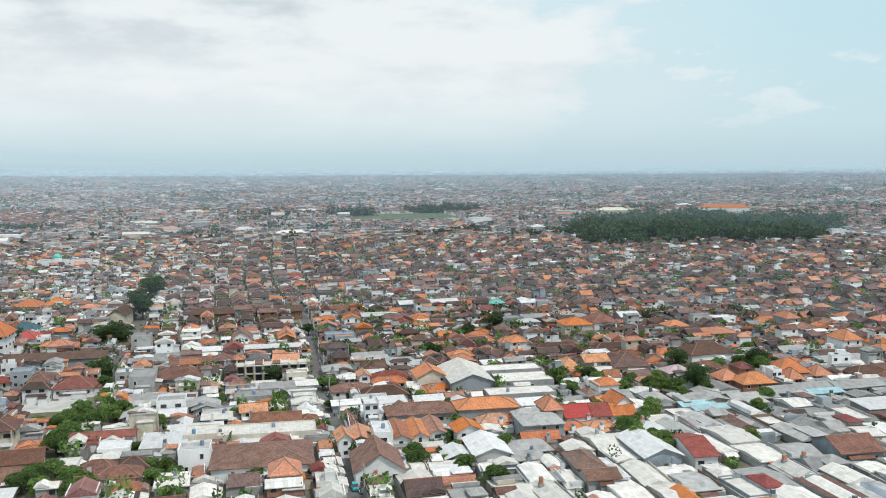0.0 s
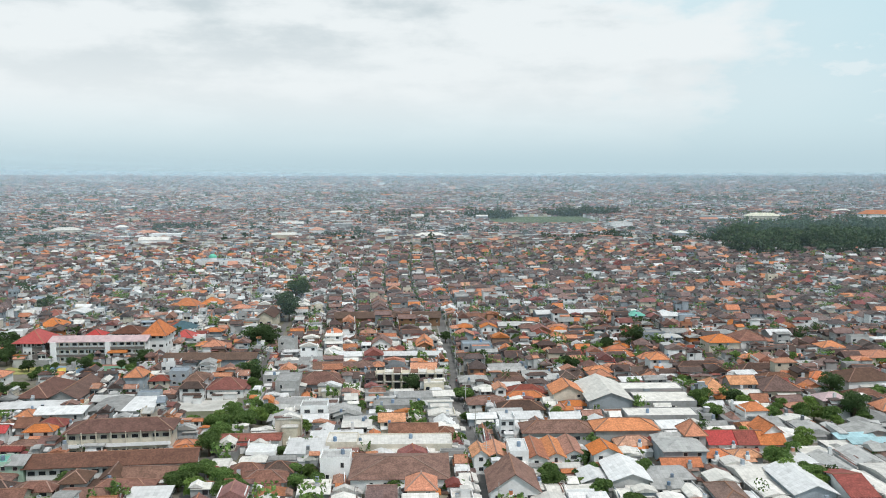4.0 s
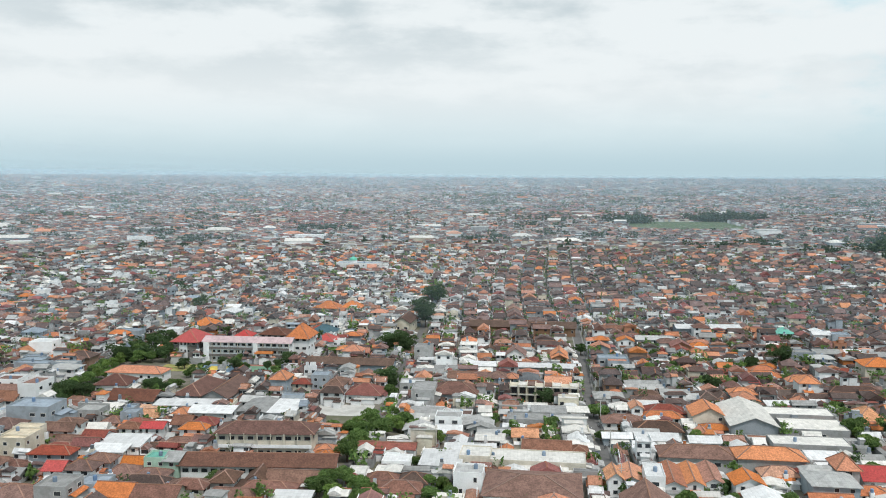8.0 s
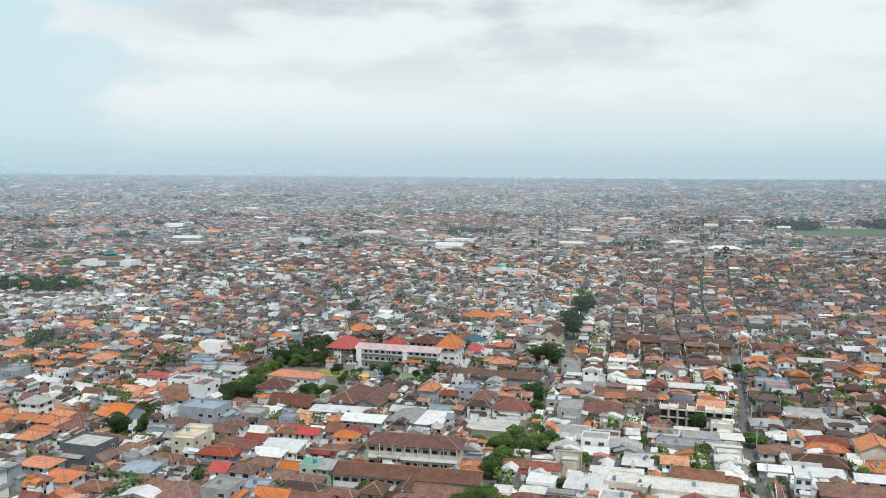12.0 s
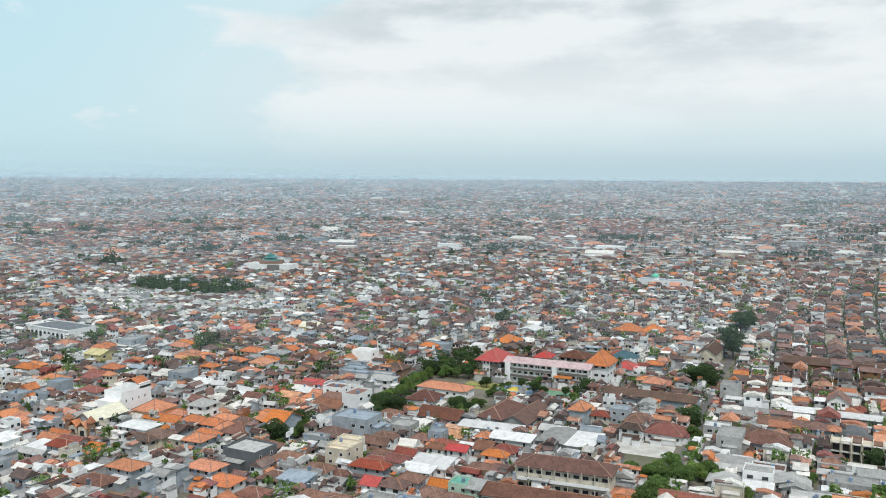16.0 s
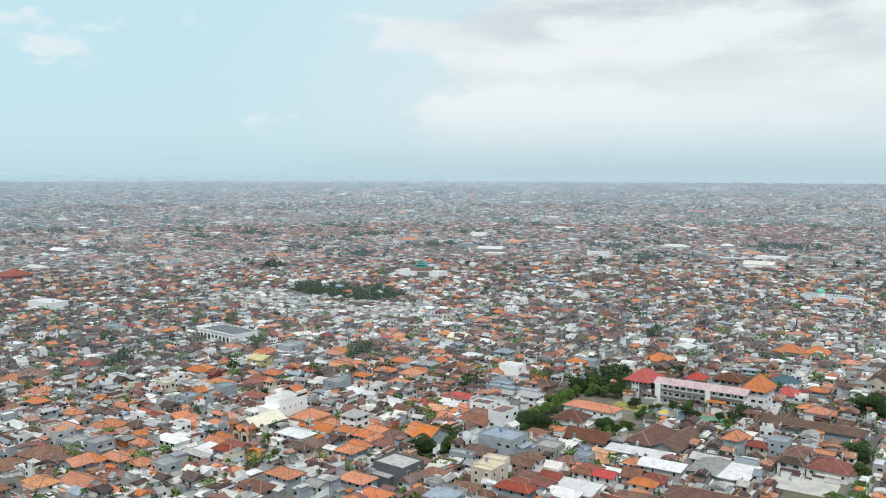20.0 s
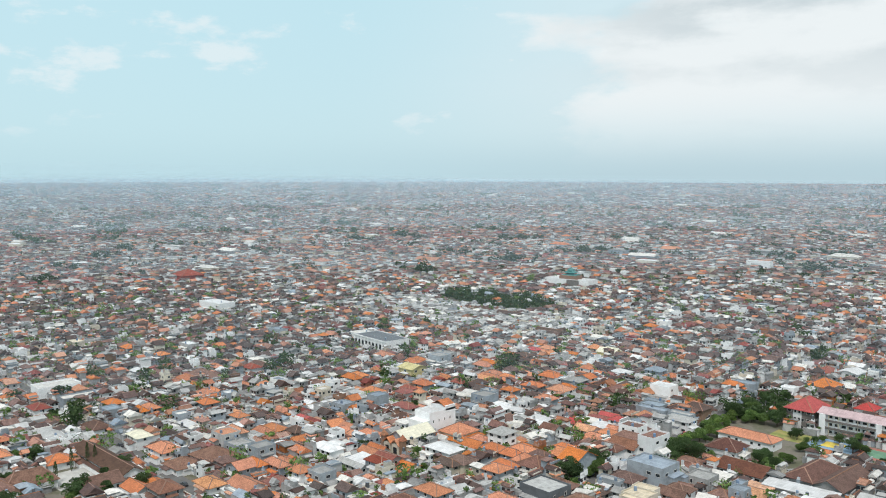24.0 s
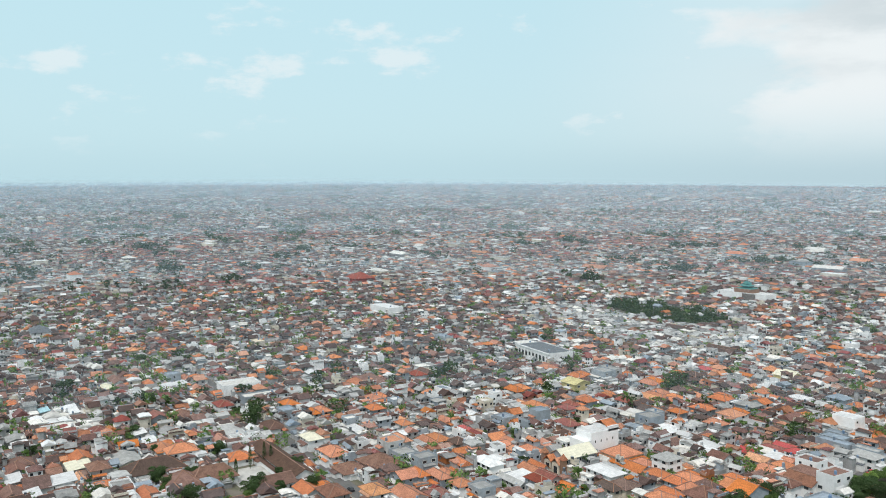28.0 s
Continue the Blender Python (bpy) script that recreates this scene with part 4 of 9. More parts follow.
house(-364.6, 131.9, 9.0, 10.8539, 3.5, -2.0, "hip", "orange", "white", 1, 3, name="bungalow", windows=5)
house(-379.1, 110.4, 9.0, 12.9874, 7, -2.0, "hip", "orange", "white", 2, 3, name="house", windows=5)
house(-348.3, 146.3, 49.6, 10, 4, -0.2, "gable", "brown", "white", 1, 3, name="bungalow", windows=5)
house(-324.6, 133.1, 10.8, 14.2026, 4, 2.0, "gabley", "terra", "white", 1, 3, name="bungalow", windows=5)
house(-517.1, 556.2, 30.0, 7.0, 3.1, -1.0, "gable", "brown", "grey", 1, 2.0, name="warehouse", windows=5)
house(-478.3, 554.8, 26.0, 7.0, 3.1, 0.2, "gable", "brown", "grey", 1, 2.0, name="warehouse", windows=5)
house(-401.1, 512.2, 24.0, 8.0, 3.1, -0.5, "gable", "brown", "grey", 1, 2.2, name="warehouse", windows=5)
house(-736.7, 229.7, 30.0, 6.0, 3.1, 0.4, "shed", "white", "grey", 1, 0.8, name="shed", windows=5)
house(-733.3, 239.7, 30.0, 6.0, 3.1, 0.5, "shed", "white", "grey", 1, 0.8, name="shed", windows=5)
house(-610.2, 235.2, 12.0, 8.0, 5.9, -1.7, "flat", "cream", "cream", 2, 0.7, name="house", windows=7)
house(-507.5, 268.8, 9.0, 8.0, 3.1, -1.9, "gable", "white", "white", 1, 1.5, name="shed", windows=5)
house(-483.2, 238.8, 16.0, 6.0, 3.1, 1.3, "gable", "terra", "white", 1, 1.7, name="bungalow", windows=5)
house(-671.8, 249.6, 9.0, 7.0, 3.1, -1.0, "hip", "orange", "white", 1, 2.0, name="bungalow", windows=5)
house(-564.8, 253.9, 11.0, 8.0, 5.9, -1.1, "hip", "orange", "blue", 2, 2.2, name="house", windows=7)
house(-525.8, 258.6, 8.0, 7.0, 5.9, 2.0, "hip", "orange", "blue", 2, 2.0, name="house", windows=7)
house(-513.9, 220.2, 10.0, 7.0, 3.1, -0.1, "hip", "orange", "white", 1, 2.0, name="bungalow", windows=5)
house(-529.1, 164.3, 14.0, 8.0, 3.1, 1.3, "hip", "orange", "white", 1, 2.2, name="bungalow", windows=5)
house(-448.1, 153.6, 11.0, 8.0, 5.9, -0.1, "hip", "redtile", "white", 2, 2.2, name="house", windows=7)
house(-418.0, 177.8, 10.0, 8.0, 5.9, 0.6, "flat", "blue", "blue", 2, 0.7, name="house", windows=7)
house(-403.4, 164.4, 14.0, 9.0, 3.1, -1.4, "hip", "brown", "white", 1, 2.5, name="bungalow", windows=5)
house(-423.3, 233.2, 10.0, 8.0, 3.1, 0.5, "hip", "orange", "white", 1, 2.2, name="bungalow", windows=5)
house(-407.4, 193.4, 10.0, 7.0, 5.9, 1.5, "hip", "orange", "blue", 2, 2.0, name="house", windows=7)
house(-461.2, 243.4, 16.0, 9.0, 3.1, 0.1, "hip", "clay", "white", 1, 2.5, name="bungalow", windows=5)
house(-587.0, 347.1, 14.0, 9.0, 3.1, 1.0, "hip", "orange", "white", 1, 2.5, name="bungalow", windows=5)
house(-418.3, 359.6, 11.0, 8.0, 5.9, 0.7, "hip", "orange", "white", 2, 2.2, name="house", windows=7)
house(-390.9, 364.7, 9.0, 7.0, 5.9, -1.7, "hip", "orange", "blue", 2, 2.0, name="house", windows=7)
house(-462.1, 426.4, 10.0, 7.0, 3.1, 1.0, "hip", "orange", "white", 1, 2.0, name="bungalow", windows=5)
house(-380.4, 373.0, 11.0, 10.0, 8.7, 0.4, "flat", "grey", "blue", 3, 0.7, name="house", windows=9)
house(-374.5, 388.6, 8.0, 6.0, 5.9, -0.8, "hip", "orange", "blue", 2, 1.7, name="house", windows=7)
house(-353.9, 389.1, 11.0, 8.0, 5.9, -1.9, "hip", "orange", "white", 2, 2.2, name="house", windows=7)
house(-338.4, 378.3, 12.0, 8.0, 3.1, 1.5, "hip", "orange", "white", 1, 2.2, name="bungalow", windows=5)
house(-337.2, 363.9, 11.0, 6.0, 3.1, -0.1, "shed", "paleorange", "grey", 1, 0.8, name="bungalow", windows=5)
house(-326.7, 376.5, 11.2, 8.0, 3.1, 0.9, "hip", "orange", "white", 1, 2.2, name="bungalow", windows=5)
house(-296.3, 363.9, 11.0, 8.0, 5.9, 1.5, "hip", "orange", "blue", 2, 2.2, name="house", windows=7)
house(-280.1, 367.3, 11.0, 9.0, 5.9, 0.9, "hip", "orange", "white", 2, 2.5, name="house", windows=7)
house(-273.9, 347.3, 10.0, 7.0, 5.9, 1.7, "hip", "orange", "blue", 2, 2.0, name="house", windows=7)
house(-313.4, 401.5, 11.0, 7.0, 3.1, -0.4, "hip", "orange", "white", 1, 2.0, name="bungalow", windows=5)
house(-299.0, 347.7, 8.0, 6.0, 5.9, 1.2, "hip", "orange", "blue", 2, 1.7, name="house", windows=7)
house(-293.9, 321.3, 10.0, 10.0, 8.7, -0.2, "flat", "grey", "blue", 3, 0.7, name="house", windows=9)
house(-342.9, 324.2, 9.0, 7.0, 5.9, 1.7, "hip", "orange", "blue", 2, 2.0, name="house", windows=7)
house(-400.8, 339.5, 8.0, 5.0, 3.1, 1.5, "hip", "red", "white", 1, 1.5, name="bungalow", windows=5)
house(-337.2, 304.7, 8.0, 7.0, 5.9, -1.6, "hip", "redtile", "white", 2, 2.0, name="house", windows=7)
house(-351.1, 324.8, 7.3, 6.0, 3.1, -1.5, "hip", "brown", "white", 1, 1.7, name="bungalow", windows=5)
house(-315.5, 285.5, 12.0, 7.0, 5.9, -1.1, "hip", "redtile", "white", 2, 2.0, name="house", windows=7)
house(-352.1, 347.6, 9.0, 6.0, 3.1, 1.9, "hip", "orange", "white", 1, 1.7, name="bungalow", windows=5)
house(-331.8, 335.7, 8.0, 6.0, 3.1, -0.3, "hip", "grey", "blue", 1, 1.2, name="shed", windows=5)
house(-351.1, 293.6, 12.0, 9.0, 5.9, 0.5, "hip", "orange", "grey", 2, 2.5, name="house", windows=7)
house(-278.9, 316.2, 9.0, 7.0, 5.9, -0.8, "gabley", "white", "white", 2, 1.4, name="house", windows=7)
house(-273.1, 324.5, 10.0, 9.0, 3.1, 0.0, "hip", "brown", "white", 1, 2.5, name="bungalow", windows=5)
house(-238.9, 306.9, 8.0, 7.0, 5.9, -0.5, "gable", "terra", "white", 2, 2.0, name="house", windows=7)
house(-257.1, 321.1, 10.0, 7.0, 3.1, -0.6, "shed", "white", "white", 1, 0.8, name="shed", windows=5)
house(-245.6, 280.1, 9.0, 9.0, 8.7, 0.3, "hip", "grey", "white", 3, 2.6, name="villa", windows=9)
house(-228.5, 273.5, 11.0, 9.0, 5.9, 0.3, "hip", "orange", "white", 2, 2.5, name="house", windows=7)
house(-213.4, 264.9, 12.0, 12.0, 5.9, 1.6, "hip", "terra", "white", 2, 3.2, name="house", windows=7)
house(-244.4, 272.6, 10.0, 3.9, 3.1, 0.7, "hip", "orange", "white", 1, 2.2, name="bungalow", windows=5)
house(-254.9, 271.1, 10.9, 7.0, 3.1, 1.7, "gable", "orange", "white", 1, 2.2, name="bungalow", windows=5)
house(-221.1, 248.9, 9.0, 8.0, 5.9, 1.4, "hip", "orange", "blue", 2, 2.2, name="house", windows=7)
house(-237.9, 246.1, 10.0, 8.0, 5.9, 2.0, "hip", "terra", "cream", 2, 2.2, name="house", windows=7)
house(-260.7, 260.8, 14.0, 9.0, 3.1, 0.7, "hip", "grey", "white", 1, 1.6, name="villa", windows=5)
house(-299.5, 248.8, 12.0, 8.0, 3.1, -1.3, "hip", "orange", "white", 1, 2.2, name="bungalow", windows=5)
house(-278.9, 232.4, 10.0, 7.0, 3.1, 1.4, "gable", "orange", "white", 1, 2.0, name="bungalow", windows=5)
house(-262.2, 227.3, 10.0, 6.0, 5.9, 1.9, "gable", "redtile", "grey", 2, 1.7, name="house", windows=7)
house(-253.6, 230.7, 7.3, 8.0, 3.1, 1.6, "gable", "orange", "cream", 1, 2.2, name="bungalow", windows=5)
house(-211.2, 282.2, 9.0, 9.0, 5.9, 0.3, "gable", "orange", "blue", 2, 2.5, name="house", windows=7)
house(-178.3, 275.9, 11.0, 9.0, 5.9, 0.9, "hip", "terra", "blue", 2, 2.5, name="house", windows=7)
house(-161.2, 258.0, 10.0, 8.0, 8.7, -1.2, "flat", "cream", "cream", 3, 0.7, name="house", windows=9)
house(-174.3, 317.1, 11.0, 7.0, 3.1, 1.3, "hip", "terra", "white", 1, 2.0, name="bungalow", windows=5)
house(-157.9, 297.2, 9.0, 9.0, 5.9, 0.3, "flat", "grey", "grey", 2, 0.7, name="house", windows=7)
house(-149.8, 261.1, 12.9, 8.0, 3.1, -0.9, "hip", "redtile", "blue", 1, 2.2, name="bungalow", windows=5)
house(-139.7, 265.4, 7.3, 9.0, 5.9, -1.7, "gable", "redtile", "white", 2, 2.5, name="house", windows=7)
house(-128.4, 261.1, 14.0, 10.0, 5.9, 1.4, "shed", "white", "white", 2, 0.8, name="house", windows=7)
house(-161.3, 287.9, 8.4, 8.0, 3.1, 2.0, "gable", "terra", "grey", 1, 2.2, name="bungalow", windows=5)
house(-200.5, 310.8, 13.0, 10.0, 5.9, -1.6, "gable", "terra", "white", 2, 2.7, name="house", windows=7)
house(-208.6, 327.6, 10.0, 8.0, 8.7, 1.2, "flat", "terra", "white", 3, 0.7, name="house", windows=9)
house(-204.4, 361.8, 13.0, 9.0, 5.9, -0.4, "hip", "grey", "white", 2, 1.6, name="house", windows=7)
house(-209.1, 385.5, 12.0, 9.0, 5.9, -1.4, "hip", "brown", "brown", 2, 2.5, name="house", windows=7)
house(-226.3, 374.1, 12.0, 8.0, 5.9, -0.8, "flat", "blue", "blue", 2, 0.7, name="house", windows=7)
house(-280.7, 373.9, 9.0, 4.5, 5.9, 1.1, "hip", "orange", "white", 2, 2.0, name="house", windows=7)
house(-177.1, 244.9, 10.0, 9.0, 5.9, 1.5, "hip", "terra", "white", 2, 2.5, name="house", windows=7)
house(-182.6, 263.4, 8.0, 8.0, 3.1, -1.8, "hip", "brown", "white", 1, 2.2, name="bungalow", windows=5)
house(-164.2, 246.5, 8.0, 8.0, 3.1, 0.5, "hip", "terra", "white", 1, 2.2, name="bungalow", windows=5)
house(-192.3, 253.0, 12.0, 7.0, 5.9, -1.8, "hip", "terra", "grey", 2, 2.0, name="house", windows=7)
house(-235.5, 349.6, 10.0, 7.0, 3.1, 0.9, "gable", "red", "white", 1, 2.0, name="bungalow", windows=5)
house(-450.1, 279.5, 11.0, 8.0, 5.9, -0.7, "hip", "redtile", "white", 2, 2.2, name="house", windows=7)
house(-339.2, 222.7, 12.0, 8.0, 3.1, 1.5, "hip", "orange", "white", 1, 2.2, name="bungalow", windows=5)
house(-361.6, 217.4, 8.0, 6.0, 5.9, 1.9, "hip", "orange", "white", 2, 1.7, name="house", windows=7)
house(-332.3, 193.0, 10.0, 9.0, 8.7, 0.0, "flat", "orange", "grey", 3, 0.7, name="house", windows=9)
house(-322.2, 193.6, 10.0, 9.0, 5.9, 2.0, "flat", "grey", "blue", 2, 0.7, name="house", windows=7)
house(-297.0, 179.3, 10.0, 8.0, 5.9, -0.8, "gabley", "orange", "blue", 2, 2.2, name="house", windows=7)
house(-294.7, 197.9, 12.0, 9.0, 3.1, -1.7, "hip", "orange", "white", 1, 2.5, name="bungalow", windows=5)
house(-304.5, 193.7, 7.7, 9.0, 8.7, 0.4, "flat", "grey", "blue", 3, 0.7, name="house", windows=9)
house(-296.1, 226.3, 14.0, 10.0, 3.1, -1.9, "hip", "white", "white", 1, 1.8, name="shed", windows=5)
house(-280.4, 237.5, 10.0, 3.7, 3.1, -1.2, "gable", "orange", "white", 1, 2.0, name="bungalow", windows=5)
house(-268.8, 233.3, 10.2, 6.1, 3.1, -0.4, "gable", "redtile", "blue", 1, 2.0, name="bungalow", windows=5)
house(-313.2, 248.0, 9.0, 8.0, 3.1, 0.4, "gable", "orange", "white", 1, 2.2, name="bungalow", windows=5)
house(-301.6, 242.7, 12.0, 4.1, 3.1, -1.4, "hip", "orange", "white", 1, 2.2, name="bungalow", windows=5)
house(-273.5, 223.1, 11.0, 8.0, 3.1, -1.8, "shed", "white", "grey", 1, 0.8, name="shed", windows=5)
house(-275.9, 193.5, 8.0, 7.0, 5.9, 1.5, "hip", "orange", "white", 2, 2.0, name="house", windows=7)
house(-385.7, 311.7, 10.0, 7.0, 5.9, -0.7, "hip", "orange", "blue", 2, 2.0, name="house", windows=7)
house(-358.8, 301.1, 12.0, 6.1, 3.1, 1.8, "hip", "orange", "white", 1, 2.2, name="bungalow", windows=5)
house(-405.6, 72.8, 12.0, 8.0, 3.1, 1.6, "gable", "orange", "cream", 1, 2.2, name="bungalow", windows=5)
house(-393.5, 69.4, 12.2, 9.0, 3.1, -0.5, "shed", "creamroof", "grey", 1, 0.8, name="bungalow", windows=5)
house(-395.9, 107.6, 9.0, 8.0, 3.1, -0.2, "gable", "orange", "white", 1, 2.2, name="bungalow", windows=5)
house(-412.0, 94.6, 9.0, 8.0, 3.1, 0.1, "gabley", "orange", "terra", 1, 2.2, name="bungalow", windows=5)
house(-412.4, 104.5, 9.0, 6.0, 3.1, 0.6, "shed", "white", "grey", 1, 0.8, name="shed", windows=5)
house(-445.7, 88.1, 9.0, 6.0, 3.1, 0.4, "hip", "redtile", "white", 1, 1.7, name="bungalow", windows=5)
house(-443.9, 116.6, 10.0, 8.0, 5.9, 0.2, "gable", "redtile", "blue", 2, 2.2, name="house", windows=7)
house(-449.7, 131.9, 10.0, 10.0, 3.1, 0.5, "hip", "terra", "cream", 1, 2.7, name="bungalow", windows=5)
house(-429.8, 184.4, 10.0, 8.0, 5.9, 1.8, "hip", "orange", "blue", 2, 2.2, name="house", windows=7)
house(-534.3, 158.2, 10.0, 4.6, 3.1, 0.0, "hip", "orange", "white", 1, 2.2, name="bungalow", windows=5)
house(-562.3, 149.9, 8.0, 6.0, 3.1, -0.3, "hip", "orange", "white", 1, 1.7, name="bungalow", windows=5)
house(-535.7, 150.4, 8.0, 8.0, 5.9, 0.9, "flat", "blue", "blue", 2, 0.7, name="house", windows=7)
house(-577.1, 120.6, 9.0, 7.0, 3.1, -1.0, "hip", "orange", "white", 1, 2.0, name="bungalow", windows=5)
house(-550.8, 119.9, 18.0, 7.0, 3.1, -0.8, "gable", "terra", "white", 1, 2.0, name="bungalow", windows=5)
house(-536.4, 110.6, 11.0, 7.0, 3.1, 1.9, "hip", "creamroof", "cream", 1, 2.0, name="bungalow", windows=5)
house(-518.7, 142.3, 9.0, 6.0, 3.1, 0.1, "shed", "white", "grey", 1, 0.8, name="shed", windows=5)
house(-519.8, 150.4, 9.0, 6.0, 3.1, 0.2, "shed", "white", "grey", 1, 0.8, name="shed", windows=5)
house(-492.4, 152.9, 8.0, 6.0, 3.1, -2.0, "hip", "orange", "white", 1, 1.7, name="bungalow", windows=5)
house(-631.0, 148.4, 9.0, 7.0, 5.9, -0.3, "hip", "paleorange", "cream", 2, 2.0, name="house", windows=7)
house(-723.7, 163.8, 9.0, 7.0, 5.9, 0.3, "flat", "white", "white", 2, 0.7, name="house", windows=7)
house(-739.0, 102.0, 24.0, 14.0, 8.7, -1.9, "hip", "darkgrey", "white", 3, 3.7, name="house", windows=9)
house(-647.7, 74.2, 9.0, 8.0, 5.9, 0.5, "hip", "orange", "grey", 2, 2.2, name="house", windows=7)
house(-684.8, 96.2, 8.0, 7.0, 5.9, 0.5, "hip", "orange", "white", 2, 2.0, name="house", windows=7)
house(-492.5, 83.0, 20.0, 6.0, 3.1, -1.8, "shed", "white", "grey", 1, 0.8, name="shed", windows=5)
house(-468.3, 105.5, 10.0, 8.0, 5.9, 0.5, "flat", "white", "blue", 2, 0.7, name="house", windows=7)
house(-527.6, 57.6, 9.0, 7.0, 3.1, -0.1, "hip", "orange", "grey", 1, 2.0, name="bungalow", windows=5)
house(-563.4, 76.1, 10.0, 8.0, 3.1, 0.7, "hip", "terra", "white", 1, 2.2, name="bungalow", windows=5)
house(-591.2, 67.6, 12.0, 6.0, 3.1, -0.6, "gable", "terra", "grey", 1, 1.7, name="bungalow", windows=5)
house(-390.4, 89.6, 16.0, 10.0, 3.1, 0.8, "gable", "grey", "cream", 1, 1.8, name="shed", windows=5)
house(-379.0, 75.1, 10.0, 8.0, 5.9, 1.0, "hip", "terra", "grey", 2, 2.2, name="house", windows=7)
house(-378.2, 60.1, 12.0, 10.0, 3.1, -1.9, "shed", "white", "white", 1, 0.8, name="shed", windows=5)
house(-379.0, 50.6, 14.0, 9.3, 3.1, -1.8, "gabley", "terra", "white", 1, 3.2, name="bungalow", windows=5)
house(-376.3, 67.2, 9.0, 4.3, 3.1, 0.7, "gable", "paleorange", "white", 1, 1.7, name="bungalow", windows=5)
house(-359.0, 59.0, 14.0, 10.0, 3.1, 1.9, "hip", "terra", "white", 1, 2.7, name="bungalow", windows=5)
house(-348.5, 78.1, 12.0, 8.0, 5.9, -1.0, "flat", "grey", "white", 2, 0.7, name="house", windows=7)
house(-339.6, 86.2, 14.0, 8.0, 3.1, -0.2, "gable", "orange", "white", 1, 2.2, name="bungalow", windows=5)
house(-365.6, 47.6, 12.7, 5.0, 3.1, 0.4, "shed", "white", "grey", 1, 0.8, name="shed", windows=5)
house(-402.3, 45.9, 10.0, 8.0, 3.1, -0.7, "gable", "terra", "grey", 1, 2.2, name="bungalow", windows=5)
house(-390.1, 43.1, 12.0, 5.8, 3.1, -0.5, "shed", "white", "grey", 1, 0.8, name="shed", windows=5)
house(-412.5, 48.9, 10.4, 9.0, 3.1, -0.7, "hip", "terra", "grey", 1, 2.5, name="bungalow", windows=5)
house(-372.0, 40.5, 12.0, 8.0, 3.1, -0.5, "gable", "terra", "grey", 1, 2.2, name="bungalow", windows=5)
house(-440.5, 51.9, 9.0, 6.0, 3.1, 0.4, "shed", "white", "grey", 1, 0.8, name="shed", windows=5)
house(-452.1, 51.6, 10.0, 8.0, 3.1, -0.8, "gable", "grey", "grey", 1, 1.5, name="shed", windows=5)
house(-428.7, 103.4, 9.0, 6.0, 3.1, -0.5, "shed", "white", "grey", 1, 0.8, name="shed", windows=5)
house(-421.1, 117.0, 14.0, 8.0, 3.1, 1.1, "gable", "grey", "white", 1, 1.5, name="shed", windows=5)
house(-408.4, 143.8, 18.0, 8.0, 3.1, -1.9, "hip", "grey", "white", 1, 1.5, name="shed", windows=5)
house(-340.6, 168.1, 14.0, 9.0, 5.9, 0.3, "hip", "orange", "white", 2, 2.5, name="house", windows=7)
house(-323.6, 167.4, 12.0, 11.0, 3.1, 0.9, "hip", "terra", "white", 1, 2.9, name="bungalow", windows=5)
house(-366.4, 168.8, 11.0, 7.0, 5.9, -0.8, "hip", "creamroof", "white", 2, 2.0, name="house", windows=7)
house(-333.3, 199.2, 12.4, 3.6, 8.7, -1.1, "hip", "orange", "grey", 3, 1.7, name="house", windows=9)
house(-338.1, 215.8, 11.0, 5.6, 3.1, 1.2, "hip", "orange", "grey", 1, 2.7, name="bungalow", windows=5)
house(-289.3, 191.1, 12.0, 4.8, 5.9, -1.0, "hip", "orange", "blue", 2, 2.0, name="house", windows=7)
house(-328.9, 228.3, 8.6, 7.0, 3.1, -1.3, "hip", "brown", "grey", 1, 2.0, name="bungalow", windows=5)
house(-344.2, 242.9, 9.0, 5.0, 3.1, -0.3, "hip", "red", "white", 1, 1.5, name="bungalow", windows=5)
house(-291.3, 217.9, 14.0, 7.1, 5.9, 0.8, "hip", "white", "white", 2, 1.8, name="house", windows=7)
house(-324.5, 246.5, 9.0, 8.0, 3.1, -1.6, "gabley", "orange", "cream", 1, 2.2, name="bungalow", windows=5)
house(-312.2, 241.9, 9.5, 4.1, 3.1, -0.7, "gabley", "orange", "white", 1, 2.2, name="bungalow", windows=5)
house(-272.3, 217.2, 14.0, 3.7, 3.1, -0.7, "gable", "grey", "white", 1, 1.5, name="shed", windows=5)
house(-262.0, 221.9, 10.0, 5.1, 5.9, 1.3, "hip", "redtile", "blue", 2, 2.2, name="house", windows=7)
house(-295.8, 185.4, 10.0, 4.6, 5.9, -0.2, "hip", "orange", "blue", 2, 2.2, name="house", windows=7)
house(-283.1, 173.4, 14.0, 9.0, 3.1, 1.4, "gable", "orange", "white", 1, 2.5, name="bungalow", windows=5)
house(-296.9, 146.3, 12.0, 9.0, 5.9, -1.3, "hip", "terra", "grey", 2, 2.5, name="house", windows=7)
house(-295.7, 164.6, 12.0, 8.0, 3.1, -0.7, "hip", "paleorange", "white", 1, 2.2, name="bungalow", windows=5)
house(-310.7, 142.2, 12.0, 8.0, 3.1, 0.6, "gable", "orange", "white", 1, 2.2, name="bungalow", windows=5)
house(-310.4, 149.1, 9.0, 5.8, 3.1, 1.5, "hip", "orange", "cream", 1, 2.0, name="bungalow", windows=5)
house(-275.8, 183.7, 12.0, 8.0, 3.1, -0.2, "hip", "redtile", "blue", 1, 2.2, name="bungalow", windows=5)
house(-267.7, 197.7, 8.4, 8.0, 5.9, -1.1, "flat", "grey", "blue", 2, 0.7, name="house", windows=7)
